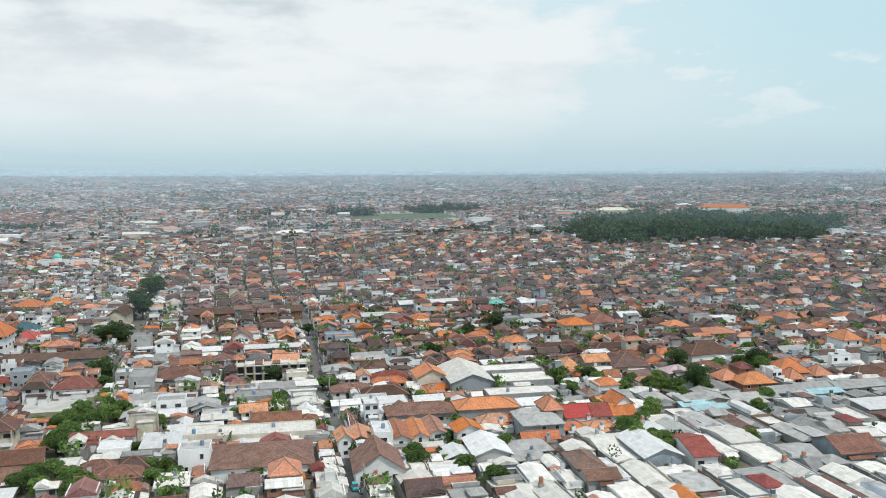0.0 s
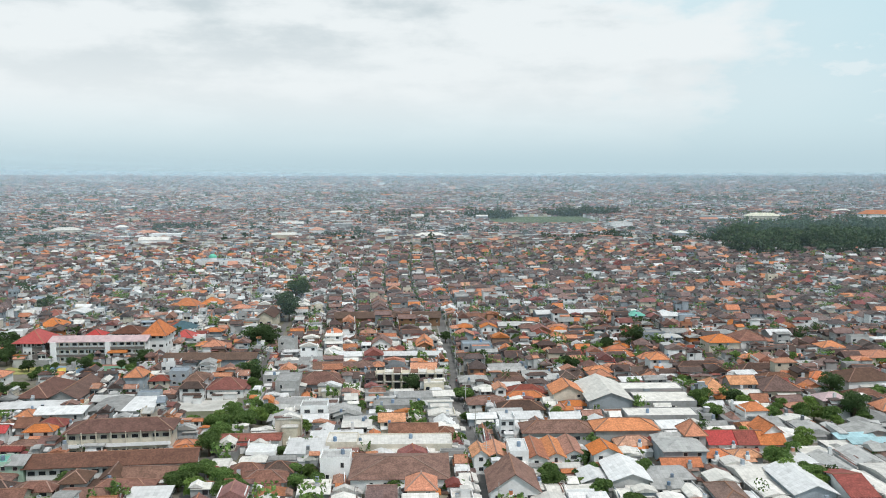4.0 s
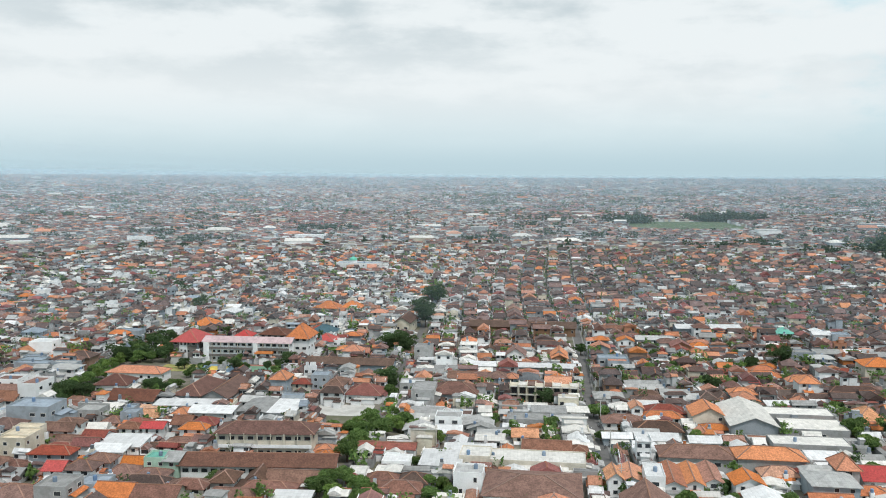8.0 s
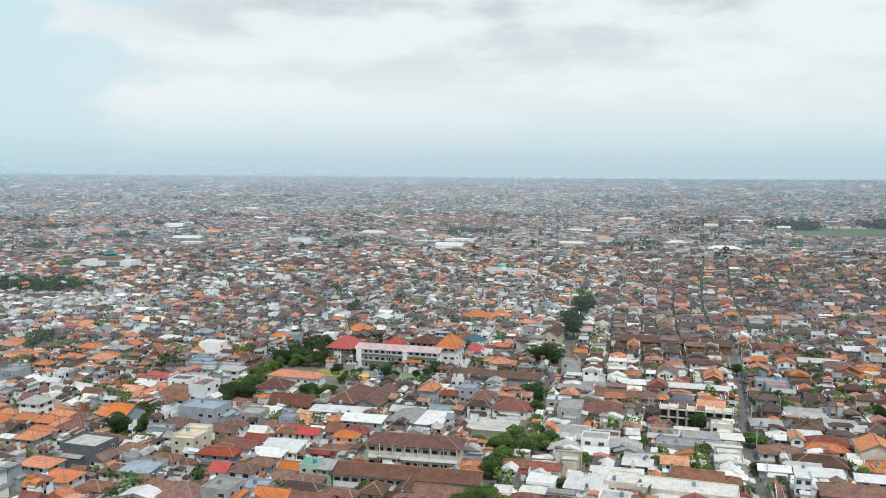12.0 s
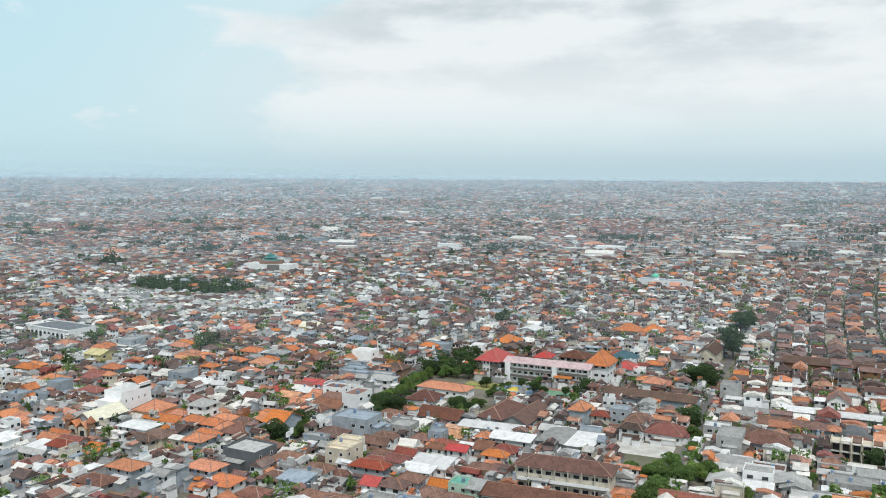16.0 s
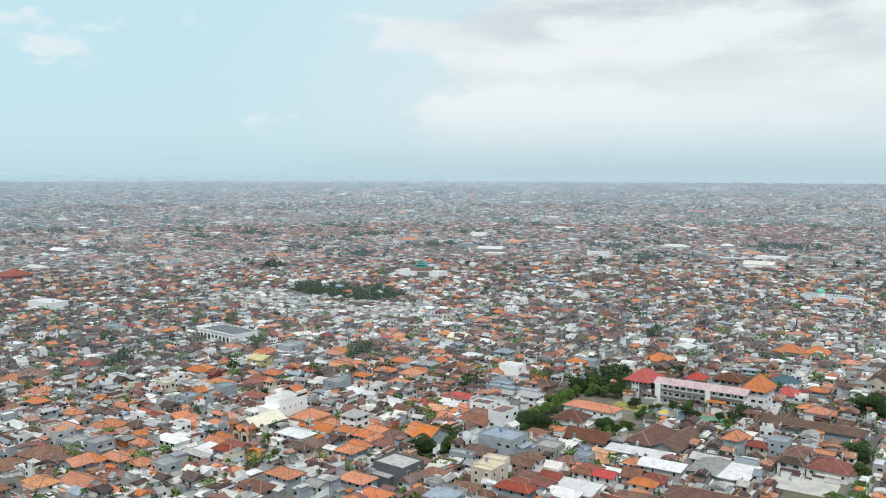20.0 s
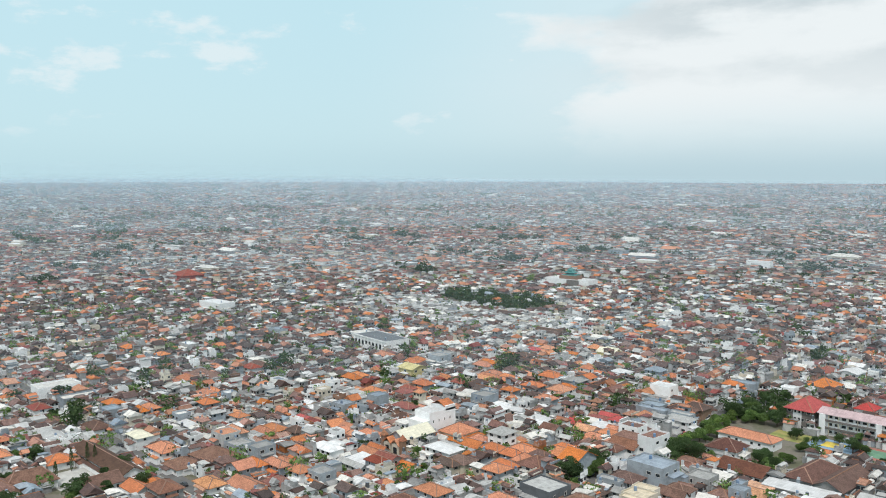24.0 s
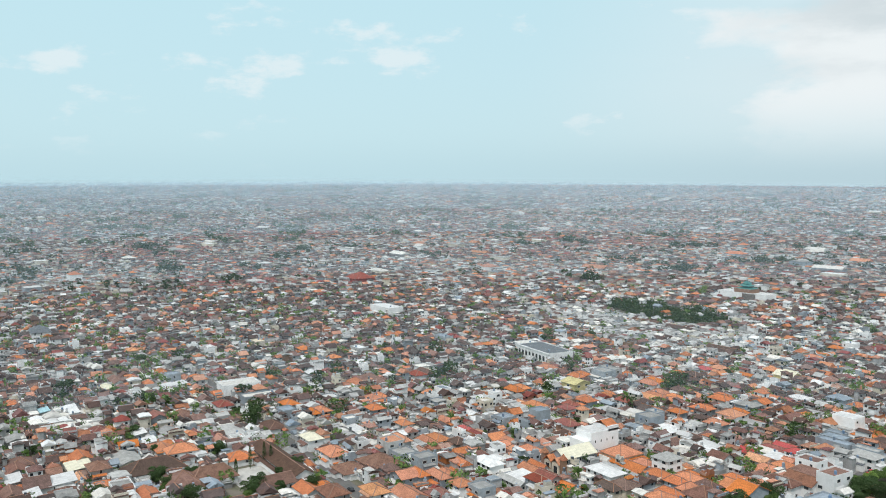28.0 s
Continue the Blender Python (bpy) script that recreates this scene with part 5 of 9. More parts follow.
house(-395.1, 219.1, 9.0, 8.0, 5.9, -1.5, "hip", "orange", "blue", 2, 2.2, name="house", windows=7)
house(-406.3, 187.9, 9.0, 4.0, 5.9, 0.1, "hip", "orange", "blue", 2, 2.2, name="house", windows=7)
house(-374.1, 196.2, 11.0, 4.0, 3.1, -1.2, "shed", "white", "grey", 1, 0.8, name="shed", windows=5)
house(-372.0, 224.5, 10.0, 5.0, 3.1, 1.2, "gable", "paleorange", "white", 1, 1.5, name="bungalow", windows=5)
house(-373.8, 207.4, 10.0, 5.0, 3.1, 1.4, "gable", "orange", "white", 1, 1.5, name="bungalow", windows=5)
house(-438.5, 213.2, 10.0, 8.0, 3.1, -1.3, "flat", "white", "blue", 1, 0.7, name="bungalow", windows=5)
house(-363.5, 242.8, 10.0, 7.0, 3.1, -0.9, "hip", "orange", "terra", 1, 2.0, name="bungalow", windows=5)
house(-397.7, 244.1, 9.0, 7.0, 3.1, 1.2, "hip", "red", "grey", 1, 2.0, name="bungalow", windows=5)
house(-384.2, 305.5, 12.0, 5.2, 5.9, 0.6, "hip", "orange", "blue", 2, 2.5, name="house", windows=7)
house(-341.3, 265.8, 9.0, 8.0, 5.9, 1.2, "flat", "blue", "blue", 2, 0.7, name="house", windows=7)
house(-333.2, 282.1, 8.0, 8.0, 8.7, -0.6, "flat", "blue", "blue", 3, 0.7, name="house", windows=9)
house(-362.3, 294.9, 10.5, 6.6, 3.1, -1.5, "gable", "paleorange", "cream", 1, 2.5, name="bungalow", windows=5)
house(-430.9, 369.2, 12.0, 8.0, 3.1, -0.8, "hip", "orange", "terra", 1, 2.2, name="bungalow", windows=5)
house(-389.8, 359.0, 10.0, 4.4, 5.9, 1.2, "hip", "orange", "blue", 2, 2.2, name="house", windows=7)
house(-341.4, 310.8, 8.0, 5.3, 5.9, -0.9, "hip", "redtile", "white", 2, 2.0, name="house", windows=7)
house(-307.3, 277.9, 12.0, 8.1, 3.1, -0.6, "hip", "brown", "grey", 1, 2.5, name="bungalow", windows=5)
house(-354.2, 334.0, 9.0, 7.0, 3.1, -0.3, "hip", "orange", "white", 1, 2.0, name="bungalow", windows=5)
house(-547.1, 363.7, 14.0, 8.0, 5.9, -0.3, "flat", "blue", "blue", 2, 0.7, name="house", windows=7)
house(-582.1, 340.6, 14.0, 4.0, 3.1, -0.4, "hip", "orange", "white", 1, 2.5, name="bungalow", windows=5)
house(-452.0, 286.1, 14.0, 5.0, 5.9, 1.7, "hip", "terra", "white", 2, 2.5, name="house", windows=7)
house(-462.5, 254.4, 22.0, 12.8, 3.1, -1.4, "hip", "terra", "white", 1, 3.4, name="bungalow", windows=5)
house(-480.2, 234.0, 16.0, 3.7, 3.1, -2.0, "gable", "terra", "grey", 1, 1.7, name="bungalow", windows=5)
house(-424.8, 239.1, 9.0, 4.1, 3.1, 1.8, "hip", "orange", "white", 1, 2.0, name="bungalow", windows=5)
house(-424.5, 258.4, 9.0, 6.0, 3.1, 1.5, "hip", "orange", "white", 1, 1.7, name="bungalow", windows=5)
house(-409.2, 271.9, 9.0, 6.0, 5.9, 1.9, "flat", "blue", "white", 2, 0.7, name="house", windows=7)
house(-403.0, 236.1, 7.0, 6.0, 5.9, -0.3, "flat", "white", "blue", 2, 0.7, name="house", windows=7)
house(-457.0, 419.3, 12.0, 7.3, 3.1, 1.8, "hip", "orange", "grey", 1, 2.5, name="bungalow", windows=5)
house(-494.2, 300.4, 10.0, 6.0, 3.1, 1.7, "gable", "orange", "white", 1, 1.7, name="bungalow", windows=5)
house(-553.4, 331.3, 11.0, 7.0, 3.1, -1.1, "hip", "orange", "grey", 1, 2.0, name="bungalow", windows=5)
house(-544.5, 287.7, 14.0, 8.0, 5.9, 1.0, "flat", "white", "grey", 2, 0.7, name="house", windows=7)
house(-513.7, 270.4, 3.7, 8.0, 3.1, 1.3, "shed", "white", "grey", 1, 0.8, name="shed", windows=5)
house(-364.8, 260.6, 9.0, 7.0, 3.1, 0.7, "gable", "white", "cream", 1, 1.4, name="shed", windows=5)
house(-379.9, 278.6, 9.0, 7.0, 5.9, 0.1, "hip", "white", "white", 2, 1.4, name="house", windows=7)
house(-375.7, 284.9, 7.0, 5.6, 8.7, -0.8, "flat", "white", "white", 3, 0.7, name="house", windows=9)
house(-254.0, 252.2, 15.0, 8.5, 5.9, -0.6, "hip", "white", "white", 2, 1.6, name="house", windows=7)
house(-256.3, 277.8, 10.3, 6.7, 3.1, -1.1, "hip", "orange", "cream", 1, 2.5, name="bungalow", windows=5)
house(-238.8, 267.4, 9.7, 6.6, 5.9, -1.7, "hip", "orange", "grey", 2, 2.2, name="house", windows=7)
house(-221.7, 255.0, 10.0, 4.1, 5.9, 0.4, "hip", "orange", "blue", 2, 2.2, name="house", windows=7)
house(-239.8, 239.9, 10.0, 4.2, 5.9, -0.9, "hip", "brown", "cream", 2, 2.2, name="house", windows=7)
house(-228.3, 266.7, 9.0, 4.6, 5.9, 1.2, "hip", "orange", "blue", 2, 2.5, name="house", windows=7)
house(-223.6, 296.5, 8.0, 6.0, 3.1, -1.8, "hip", "orange", "white", 1, 1.7, name="bungalow", windows=5)
house(-218.5, 273.6, 8.9, 5.7, 5.9, 1.6, "hip", "terra", "blue", 2, 2.2, name="house", windows=7)
house(-203.7, 319.5, 16.0, 7.3, 5.9, 0.8, "hip", "terra", "white", 2, 2.9, name="house", windows=7)
house(-209.4, 333.7, 12.0, 4.2, 5.9, 1.7, "hip", "terra", "grey", 2, 2.2, name="house", windows=7)
house(-237.0, 342.3, 14.0, 7.0, 3.1, 1.6, "hip", "redtile", "white", 1, 2.0, name="bungalow", windows=5)
house(-223.2, 317.3, 9.0, 7.0, 3.1, 1.6, "hip", "orange", "grey", 1, 2.0, name="bungalow", windows=5)
house(-221.7, 326.8, 8.0, 7.0, 3.1, 0.3, "hip", "orange", "terra", 1, 2.0, name="bungalow", windows=5)
house(-244.0, 330.4, 10.0, 6.0, 3.1, -1.9, "hip", "red", "white", 1, 1.7, name="bungalow", windows=5)
house(-225.5, 361.8, 9.0, 5.0, 3.1, 1.0, "gable", "red", "white", 1, 1.5, name="bungalow", windows=5)
house(-222.6, 367.3, 16.0, 5.9, 5.9, -1.3, "flat", "blue", "blue", 2, 0.7, name="house", windows=7)
house(-210.2, 378.2, 10.0, 5.7, 5.9, -0.8, "hip", "terra", "grey", 2, 2.2, name="house", windows=7)
house(-225.9, 397.4, 9.0, 6.0, 3.1, 0.7, "hip", "orange", "grey", 1, 1.7, name="bungalow", windows=5)
house(-257.3, 446.1, 10.0, 7.0, 3.1, 0.1, "hip", "orange", "grey", 1, 2.0, name="bungalow", windows=5)
house(-267.4, 443.8, 10.1, 8.0, 5.9, -0.3, "hip", "blue", "blue", 2, 2.2, name="house", windows=7)
house(-286.0, 435.7, 11.0, 8.0, 3.1, 1.8, "hip", "white", "white", 1, 1.5, name="shed", windows=5)
house(-263.9, 414.5, 11.0, 6.0, 3.1, 0.4, "hip", "grey", "white", 1, 1.2, name="shed", windows=5)
house(-317.1, 468.2, 13.0, 9.0, 5.9, -0.6, "gable", "creamroof", "yellow", 2, 2.5, name="house", windows=7)
house(-339.4, 456.6, 12.0, 6.0, 3.1, -1.0, "gable", "orange", "white", 1, 1.7, name="bungalow", windows=5)
house(-354.0, 450.3, 10.0, 7.0, 5.9, 1.4, "hip", "orange", "white", 2, 2.0, name="house", windows=7)
house(-351.2, 382.3, 11.0, 5.4, 5.9, -0.1, "hip", "orange", "white", 2, 2.5, name="house", windows=7)
house(-365.9, 426.2, 11.0, 7.0, 3.1, 1.1, "hip", "orange", "grey", 1, 2.0, name="bungalow", windows=5)
house(-351.0, 421.3, 10.0, 7.0, 5.9, -0.6, "hip", "brown", "grey", 2, 2.0, name="house", windows=7)
house(-358.5, 440.3, 9.0, 6.0, 5.9, -1.2, "hip", "red", "white", 2, 1.7, name="house", windows=7)
house(-396.7, 504.6, 14.0, 7.5, 3.1, 0.1, "gable", "brown", "brown", 1, 2.2, name="bungalow", windows=5)
house(-334.5, 369.6, 16.0, 5.7, 3.1, 1.3, "hip", "orange", "cream", 1, 2.5, name="bungalow", windows=5)
house(-319.3, 369.9, 14.4, 5.5, 3.1, -1.3, "hip", "orange", "grey", 1, 2.2, name="bungalow", windows=5)
house(-330.3, 355.9, 12.0, 8.0, 3.1, 1.2, "hip", "paleorange", "grey", 1, 2.2, name="bungalow", windows=5)
house(-303.7, 388.5, 12.0, 8.0, 5.9, 1.7, "hip", "orange", "white", 2, 2.2, name="house", windows=7)
house(-286.6, 390.1, 11.0, 9.0, 5.9, 1.2, "hip", "grey", "blue", 2, 1.6, name="house", windows=7)
house(-286.2, 399.7, 9.0, 7.0, 5.9, 1.3, "gabley", "orange", "white", 2, 2.0, name="house", windows=7)
house(-302.8, 374.1, 12.0, 7.0, 3.1, -2.0, "hip", "orange", "grey", 1, 2.0, name="bungalow", windows=5)
house(-281.7, 356.8, 10.0, 7.0, 3.1, 0.5, "hip", "orange", "cream", 1, 2.0, name="bungalow", windows=5)
house(-305.4, 354.8, 8.0, 6.0, 3.1, 1.5, "hip", "orange", "white", 1, 1.7, name="bungalow", windows=5)
house(-297.5, 329.0, 8.0, 5.6, 8.7, -1.8, "flat", "grey", "blue", 3, 0.7, name="house", windows=9)
house(-282.5, 321.6, 8.7, 4.2, 5.9, -0.9, "hip", "white", "white", 2, 1.4, name="house", windows=7)
house(-256.9, 315.4, 14.0, 4.2, 3.1, -0.9, "shed", "white", "white", 1, 0.8, name="shed", windows=5)
house(-254.9, 354.0, 11.0, 7.0, 3.1, 0.1, "hip", "terra", "cream", 1, 2.0, name="bungalow", windows=5)
house(-245.1, 313.2, 9.0, 6.0, 3.1, -0.3, "hip", "orange", "white", 1, 1.7, name="bungalow", windows=5)
house(-229.5, 333.7, 8.0, 7.0, 3.1, -0.1, "shed", "white", "grey", 1, 0.8, name="shed", windows=5)
house(-349.9, 572.1, 9.0, 7.0, 5.9, 1.1, "hip", "orange", "blue", 2, 2.0, name="house", windows=7)
house(-339.7, 530.7, 10.0, 6.0, 5.9, -2.0, "hip", "orange", "blue", 2, 1.7, name="house", windows=7)
house(-370.3, 504.7, 10.0, 6.0, 3.1, -1.8, "hip", "orange", "white", 1, 1.7, name="bungalow", windows=5)
house(-343.6, 581.6, 9.0, 8.0, 8.7, -1.5, "flat", "white", "white", 3, 0.7, name="house", windows=9)
house(-301.0, 526.1, 10.0, 6.0, 3.1, -1.5, "hip", "orange", "white", 1, 1.7, name="bungalow", windows=5)
house(-313.9, 524.9, 12.0, 6.0, 3.1, -1.7, "hip", "orange", "grey", 1, 1.7, name="bungalow", windows=5)
house(-340.9, 613.5, 9.0, 7.0, 3.1, 1.9, "hip", "orange", "grey", 1, 2.0, name="bungalow", windows=5)
house(-237.1, 402.1, 12.0, 9.0, 8.7, 1.4, "flat", "white", "white", 3, 0.7, name="house", windows=9)
house(-321.3, 320.3, 12.0, 8.0, 5.9, -1.7, "hip", "grey", "grey", 2, 1.5, name="house", windows=7)
house(-331.3, 340.4, 8.0, 3.7, 5.9, 0.0, "hip", "redtile", "white", 2, 2.0, name="house", windows=7)
house(-355.2, 352.3, 10.0, 3.7, 3.1, -0.7, "hip", "orange", "white", 1, 1.7, name="bungalow", windows=5)
house(-383.8, 398.0, 9.0, 6.0, 3.1, -0.7, "hip", "orange", "grey", 1, 1.7, name="bungalow", windows=5)
house(118.0, 345.9, 18.0, 5.6, 3.1, -0.6, "hip", "brown", "terra", 1, 2.5, name="bungalow", windows=5)
house(138.6, 358.0, 24.0, 10.0, 3.1, 0.6, "hip", "brown", "grey", 1, 2.7, name="bungalow", windows=5)
house(150.6, 425.3, 12.0, 8.0, 5.9, 0.3, "gable", "grey", "blue", 2, 1.5, name="house", windows=7)
house(168.7, 438.9, 9.0, 6.0, 3.1, -0.6, "shed", "white", "grey", 1, 0.8, name="shed", windows=5)
house(148.8, 394.8, 10.0, 7.0, 3.1, -1.2, "hip", "redtile", "white", 1, 2.0, name="bungalow", windows=5)
house(171.6, 375.4, 13.0, 6.0, 3.1, -0.7, "hip", "orange", "grey", 1, 1.7, name="bungalow", windows=5)
house(192.8, 389.8, 16.0, 7.9, 3.1, -1.5, "hip", "brown", "grey", 1, 2.2, name="bungalow", windows=5)
house(165.8, 352.4, 24.0, 9.0, 3.1, 0.2, "hip", "brown", "grey", 1, 2.5, name="bungalow", windows=5)
house(163.4, 336.7, 14.0, 8.0, 3.1, 0.9, "hip", "terra", "cream", 1, 2.2, name="bungalow", windows=5)
house(181.9, 349.3, 8.5, 5.0, 3.1, -0.5, "shed", "white", "white", 1, 0.8, name="shed", windows=5)
house(153.5, 343.4, 8.0, 5.0, 3.1, -1.7, "shed", "white", "grey", 1, 0.8, name="shed", windows=5)
house(140.8, 320.7, 10.0, 9.0, 5.9, -1.3, "gable", "paleorange", "blue", 2, 2.5, name="house", windows=7)
house(212.4, 383.7, 11.0, 9.0, 5.9, -0.5, "hip", "orange", "white", 2, 2.5, name="house", windows=7)
house(182.4, 338.2, 9.0, 7.0, 3.1, 0.4, "hip", "orange", "grey", 1, 2.0, name="bungalow", windows=5)
house(186.3, 332.4, 9.0, 4.6, 3.1, 1.1, "hip", "orange", "white", 1, 1.7, name="bungalow", windows=5)
house(164.3, 294.6, 10.0, 8.0, 5.9, -0.5, "hip", "pink", "cream", 2, 2.2, name="house", windows=7)
house(174.8, 421.1, 11.0, 8.0, 5.9, 1.2, "hip", "grey", "blue", 2, 1.5, name="house", windows=7)
house(108.8, 352.3, 10.0, 7.5, 3.1, 0.5, "gable", "brown", "white", 1, 2.2, name="bungalow", windows=5)
house(189.3, 444.8, 12.0, 7.0, 3.1, -0.3, "hip", "brown", "white", 1, 2.0, name="bungalow", windows=5)
house(246.0, 394.6, 12.0, 7.0, 5.9, -0.5, "flat", "white", "white", 2, 0.7, name="house", windows=7)
house(260.6, 399.9, 7.0, 6.0, 3.1, -0.0, "hip", "orange", "white", 1, 1.7, name="bungalow", windows=5)
house(272.0, 394.7, 15.7, 8.5, 3.1, 0.8, "hip", "orange", "darkgrey", 1, 2.5, name="bungalow", windows=5)
house(311.2, 408.2, 12.0, 9.0, 3.1, -0.3, "hip", "grey", "blue", 1, 1.6, name="shed", windows=5)
house(294.4, 382.9, 13.0, 9.0, 3.1, 0.8, "hip", "brown", "white", 1, 2.5, name="bungalow", windows=5)
house(251.6, 376.6, 13.0, 8.0, 3.1, -0.2, "hip", "brown", "grey", 1, 2.2, name="bungalow", windows=5)
house(242.7, 360.9, 14.0, 6.0, 3.1, -1.0, "gable", "paleorange", "cream", 1, 1.7, name="bungalow", windows=5)
house(253.6, 361.2, 7.9, 6.0, 3.1, 0.1, "flat", "white", "white", 1, 0.7, name="bungalow", windows=5)
house(269.8, 365.0, 7.0, 6.0, 5.9, 0.8, "hip", "creamroof", "cream", 2, 1.7, name="house", windows=7)
house(312.7, 382.8, 11.0, 8.0, 5.9, -1.7, "hip", "orange", "grey", 2, 2.2, name="house", windows=7)
house(323.6, 368.9, 10.0, 9.0, 5.9, -0.3, "hip", "orange", "blue", 2, 2.5, name="house", windows=7)
house(321.1, 381.2, 6.1, 6.0, 3.1, -0.3, "hip", "orange", "white", 1, 1.7, name="bungalow", windows=5)
house(216.9, 329.2, 12.0, 7.0, 3.1, 1.5, "flat", "grey", "grey", 1, 0.7, name="bungalow", windows=5)
house(240.8, 327.8, 17.0, 11.0, 3.1, 1.7, "gable", "grey", "grey", 1, 1.9, name="shed", windows=5)
house(253.6, 314.3, 22.0, 8.0, 3.1, -0.5, "gable", "brown", "white", 1, 2.2, name="bungalow", windows=5)
house(248.0, 304.9, 22.0, 7.0, 3.1, 1.6, "shed", "grey", "grey", 1, 0.8, name="shed", windows=5)
house(268.8, 316.5, 8.2, 4.5, 3.1, 1.2, "hip", "orange", "white", 1, 1.7, name="bungalow", windows=5)
house(279.3, 320.6, 10.0, 7.0, 5.9, -1.0, "hip", "orange", "white", 2, 2.0, name="house", windows=7)
house(270.6, 308.3, 9.0, 8.0, 5.9, -0.1, "hip", "orange", "blue", 2, 2.2, name="house", windows=7)
house(242.2, 283.5, 16.0, 10.0, 3.1, -1.5, "hip", "brown", "grey", 1, 2.7, name="bungalow", windows=5)
house(246.2, 276.1, 10.0, 5.0, 3.1, 1.3, "hip", "terra", "white", 1, 2.2, name="bungalow", windows=5)
house(184.3, 307.3, 13.0, 9.0, 3.1, 0.6, "hip", "terra", "grey", 1, 2.5, name="bungalow", windows=5)
house(197.1, 302.2, 12.0, 8.0, 3.1, 1.5, "hip", "terra", "grey", 1, 2.2, name="bungalow", windows=5)
house(205.6, 268.9, 15.0, 10.0, 3.1, 1.2, "gable", "grey", "grey", 1, 1.8, name="shed", windows=5)
house(192.2, 267.9, 11.9, 9.0, 3.1, 0.7, "gable", "grey", "blue", 1, 1.6, name="shed", windows=5)
house(175.9, 262.8, 18.0, 8.0, 3.1, 0.9, "gable", "grey", "grey", 1, 1.5, name="shed", windows=5)
house(159.9, 263.5, 14.0, 10.0, 3.1, 0.3, "gabley", "grey", "grey", 1, 1.8, name="shed", windows=5)
house(218.4, 267.4, 10.7, 9.0, 3.1, -1.6, "gable", "grey", "grey", 1, 1.6, name="shed", windows=5)
house(228.9, 266.3, 10.6, 7.0, 3.1, 0.4, "shed", "grey", "grey", 1, 0.8, name="shed", windows=5)
house(211.6, 241.7, 14.0, 10.0, 3.1, -2.0, "shed", "white", "grey", 1, 0.8, name="shed", windows=5)
house(-252.1, 636.1, 12.0, 7.0, 3.1, -1.4, "hip", "orange", "white", 1, 2.0, name="bungalow", windows=5)
house(-201.4, 517.7, 14.0, 9.0, 3.1, 1.1, "hip", "orange", "grey", 1, 2.5, name="bungalow", windows=5)
house(-201.4, 549.1, 14.0, 6.0, 3.1, -1.8, "gable", "red", "white", 1, 1.7, name="bungalow", windows=5)
house(-185.5, 538.2, 9.0, 8.0, 5.9, -1.6, "gable", "white", "white", 2, 1.5, name="house", windows=7)
house(-190.8, 576.0, 9.0, 6.0, 3.1, -1.6, "hip", "orange", "white", 1, 1.7, name="bungalow", windows=5)
house(-158.1, 559.6, 10.0, 7.0, 3.1, 1.5, "hip", "terra", "white", 1, 2.0, name="bungalow", windows=5)
house(-154.9, 507.1, 8.0, 6.0, 3.1, -1.3, "hip", "orange", "white", 1, 1.7, name="bungalow", windows=5)
house(-111.2, 466.4, 9.0, 7.0, 5.9, -1.9, "hip", "redtile", "cream", 2, 2.0, name="house", windows=7)
house(-137.1, 612.7, 24.0, 6.0, 3.1, 1.4, "gable", "orange", "white", 1, 1.7, name="bungalow", windows=5)
house(-88.9, 449.1, 9.0, 6.0, 5.9, -1.5, "hip", "orange", "blue", 2, 1.7, name="house", windows=7)
house(-85.8, 413.2, 8.0, 6.0, 5.9, 1.4, "hip", "orange", "cream", 2, 1.7, name="house", windows=7)
house(-86.9, 525.4, 10.0, 7.0, 5.9, 0.7, "hip", "orange", "cream", 2, 2.0, name="house", windows=7)
house(-15.2, 943.1, 9.0, 7.0, 5.9, 1.3, "flat", "white", "white", 2, 0.7, name="house", windows=7)
house(-161.6, 963.0, 8.0, 6.0, 5.9, 1.8, "flat", "blue", "blue", 2, 0.7, name="house", windows=7)
house(-49.7, 684.6, 14.0, 6.0, 3.1, 0.3, "shed", "white", "white", 1, 0.8, name="shed", windows=5)
house(40.2, 590.2, 8.0, 8.0, 5.9, 1.2, "hip", "orange", "white", 2, 2.2, name="house", windows=7)
house(-29.8, 666.5, 10.0, 6.0, 3.1, -1.9, "hip", "orange", "white", 1, 1.7, name="bungalow", windows=5)
house(-33.9, 236.4, 12.0, 8.0, 3.1, 1.1, "hip", "terra", "white", 1, 2.2, name="bungalow", windows=5)
house(-40.0, 243.2, 9.0, 5.8, 3.1, 0.0, "hip", "terra", "white", 1, 2.2, name="bungalow", windows=5)
house(-24.4, 372.5, 12.0, 8.0, 3.1, 0.9, "gable", "terra", "white", 1, 2.2, name="bungalow", windows=5)
house(-14.3, 371.6, 8.1, 8.0, 3.1, -1.6, "gable", "terra", "white", 1, 2.2, name="bungalow", windows=5)
house(-8.4, 362.3, 8.0, 8.0, 5.9, 1.0, "hip", "terra", "blue", 2, 2.2, name="house", windows=7)
house(4.6, 373.3, 9.0, 8.0, 3.1, 1.7, "hip", "darkgrey", "white", 1, 2.2, name="bungalow", windows=5)
house(17.6, 367.9, 10.0, 8.0, 3.1, -1.8, "gabley", "orange", "terra", 1, 2.2, name="bungalow", windows=5)
house(-53.2, 424.9, 9.0, 7.0, 3.1, -0.7, "hip", "terra", "white", 1, 2.0, name="bungalow", windows=5)
house(-94.4, 231.9, 14.0, 9.0, 3.1, 0.3, "hip", "terra", "white", 1, 2.5, name="bungalow", windows=5)
house(-84.2, 232.8, 6.6, 8.0, 5.9, 1.3, "hip", "brown", "grey", 2, 2.2, name="house", windows=7)
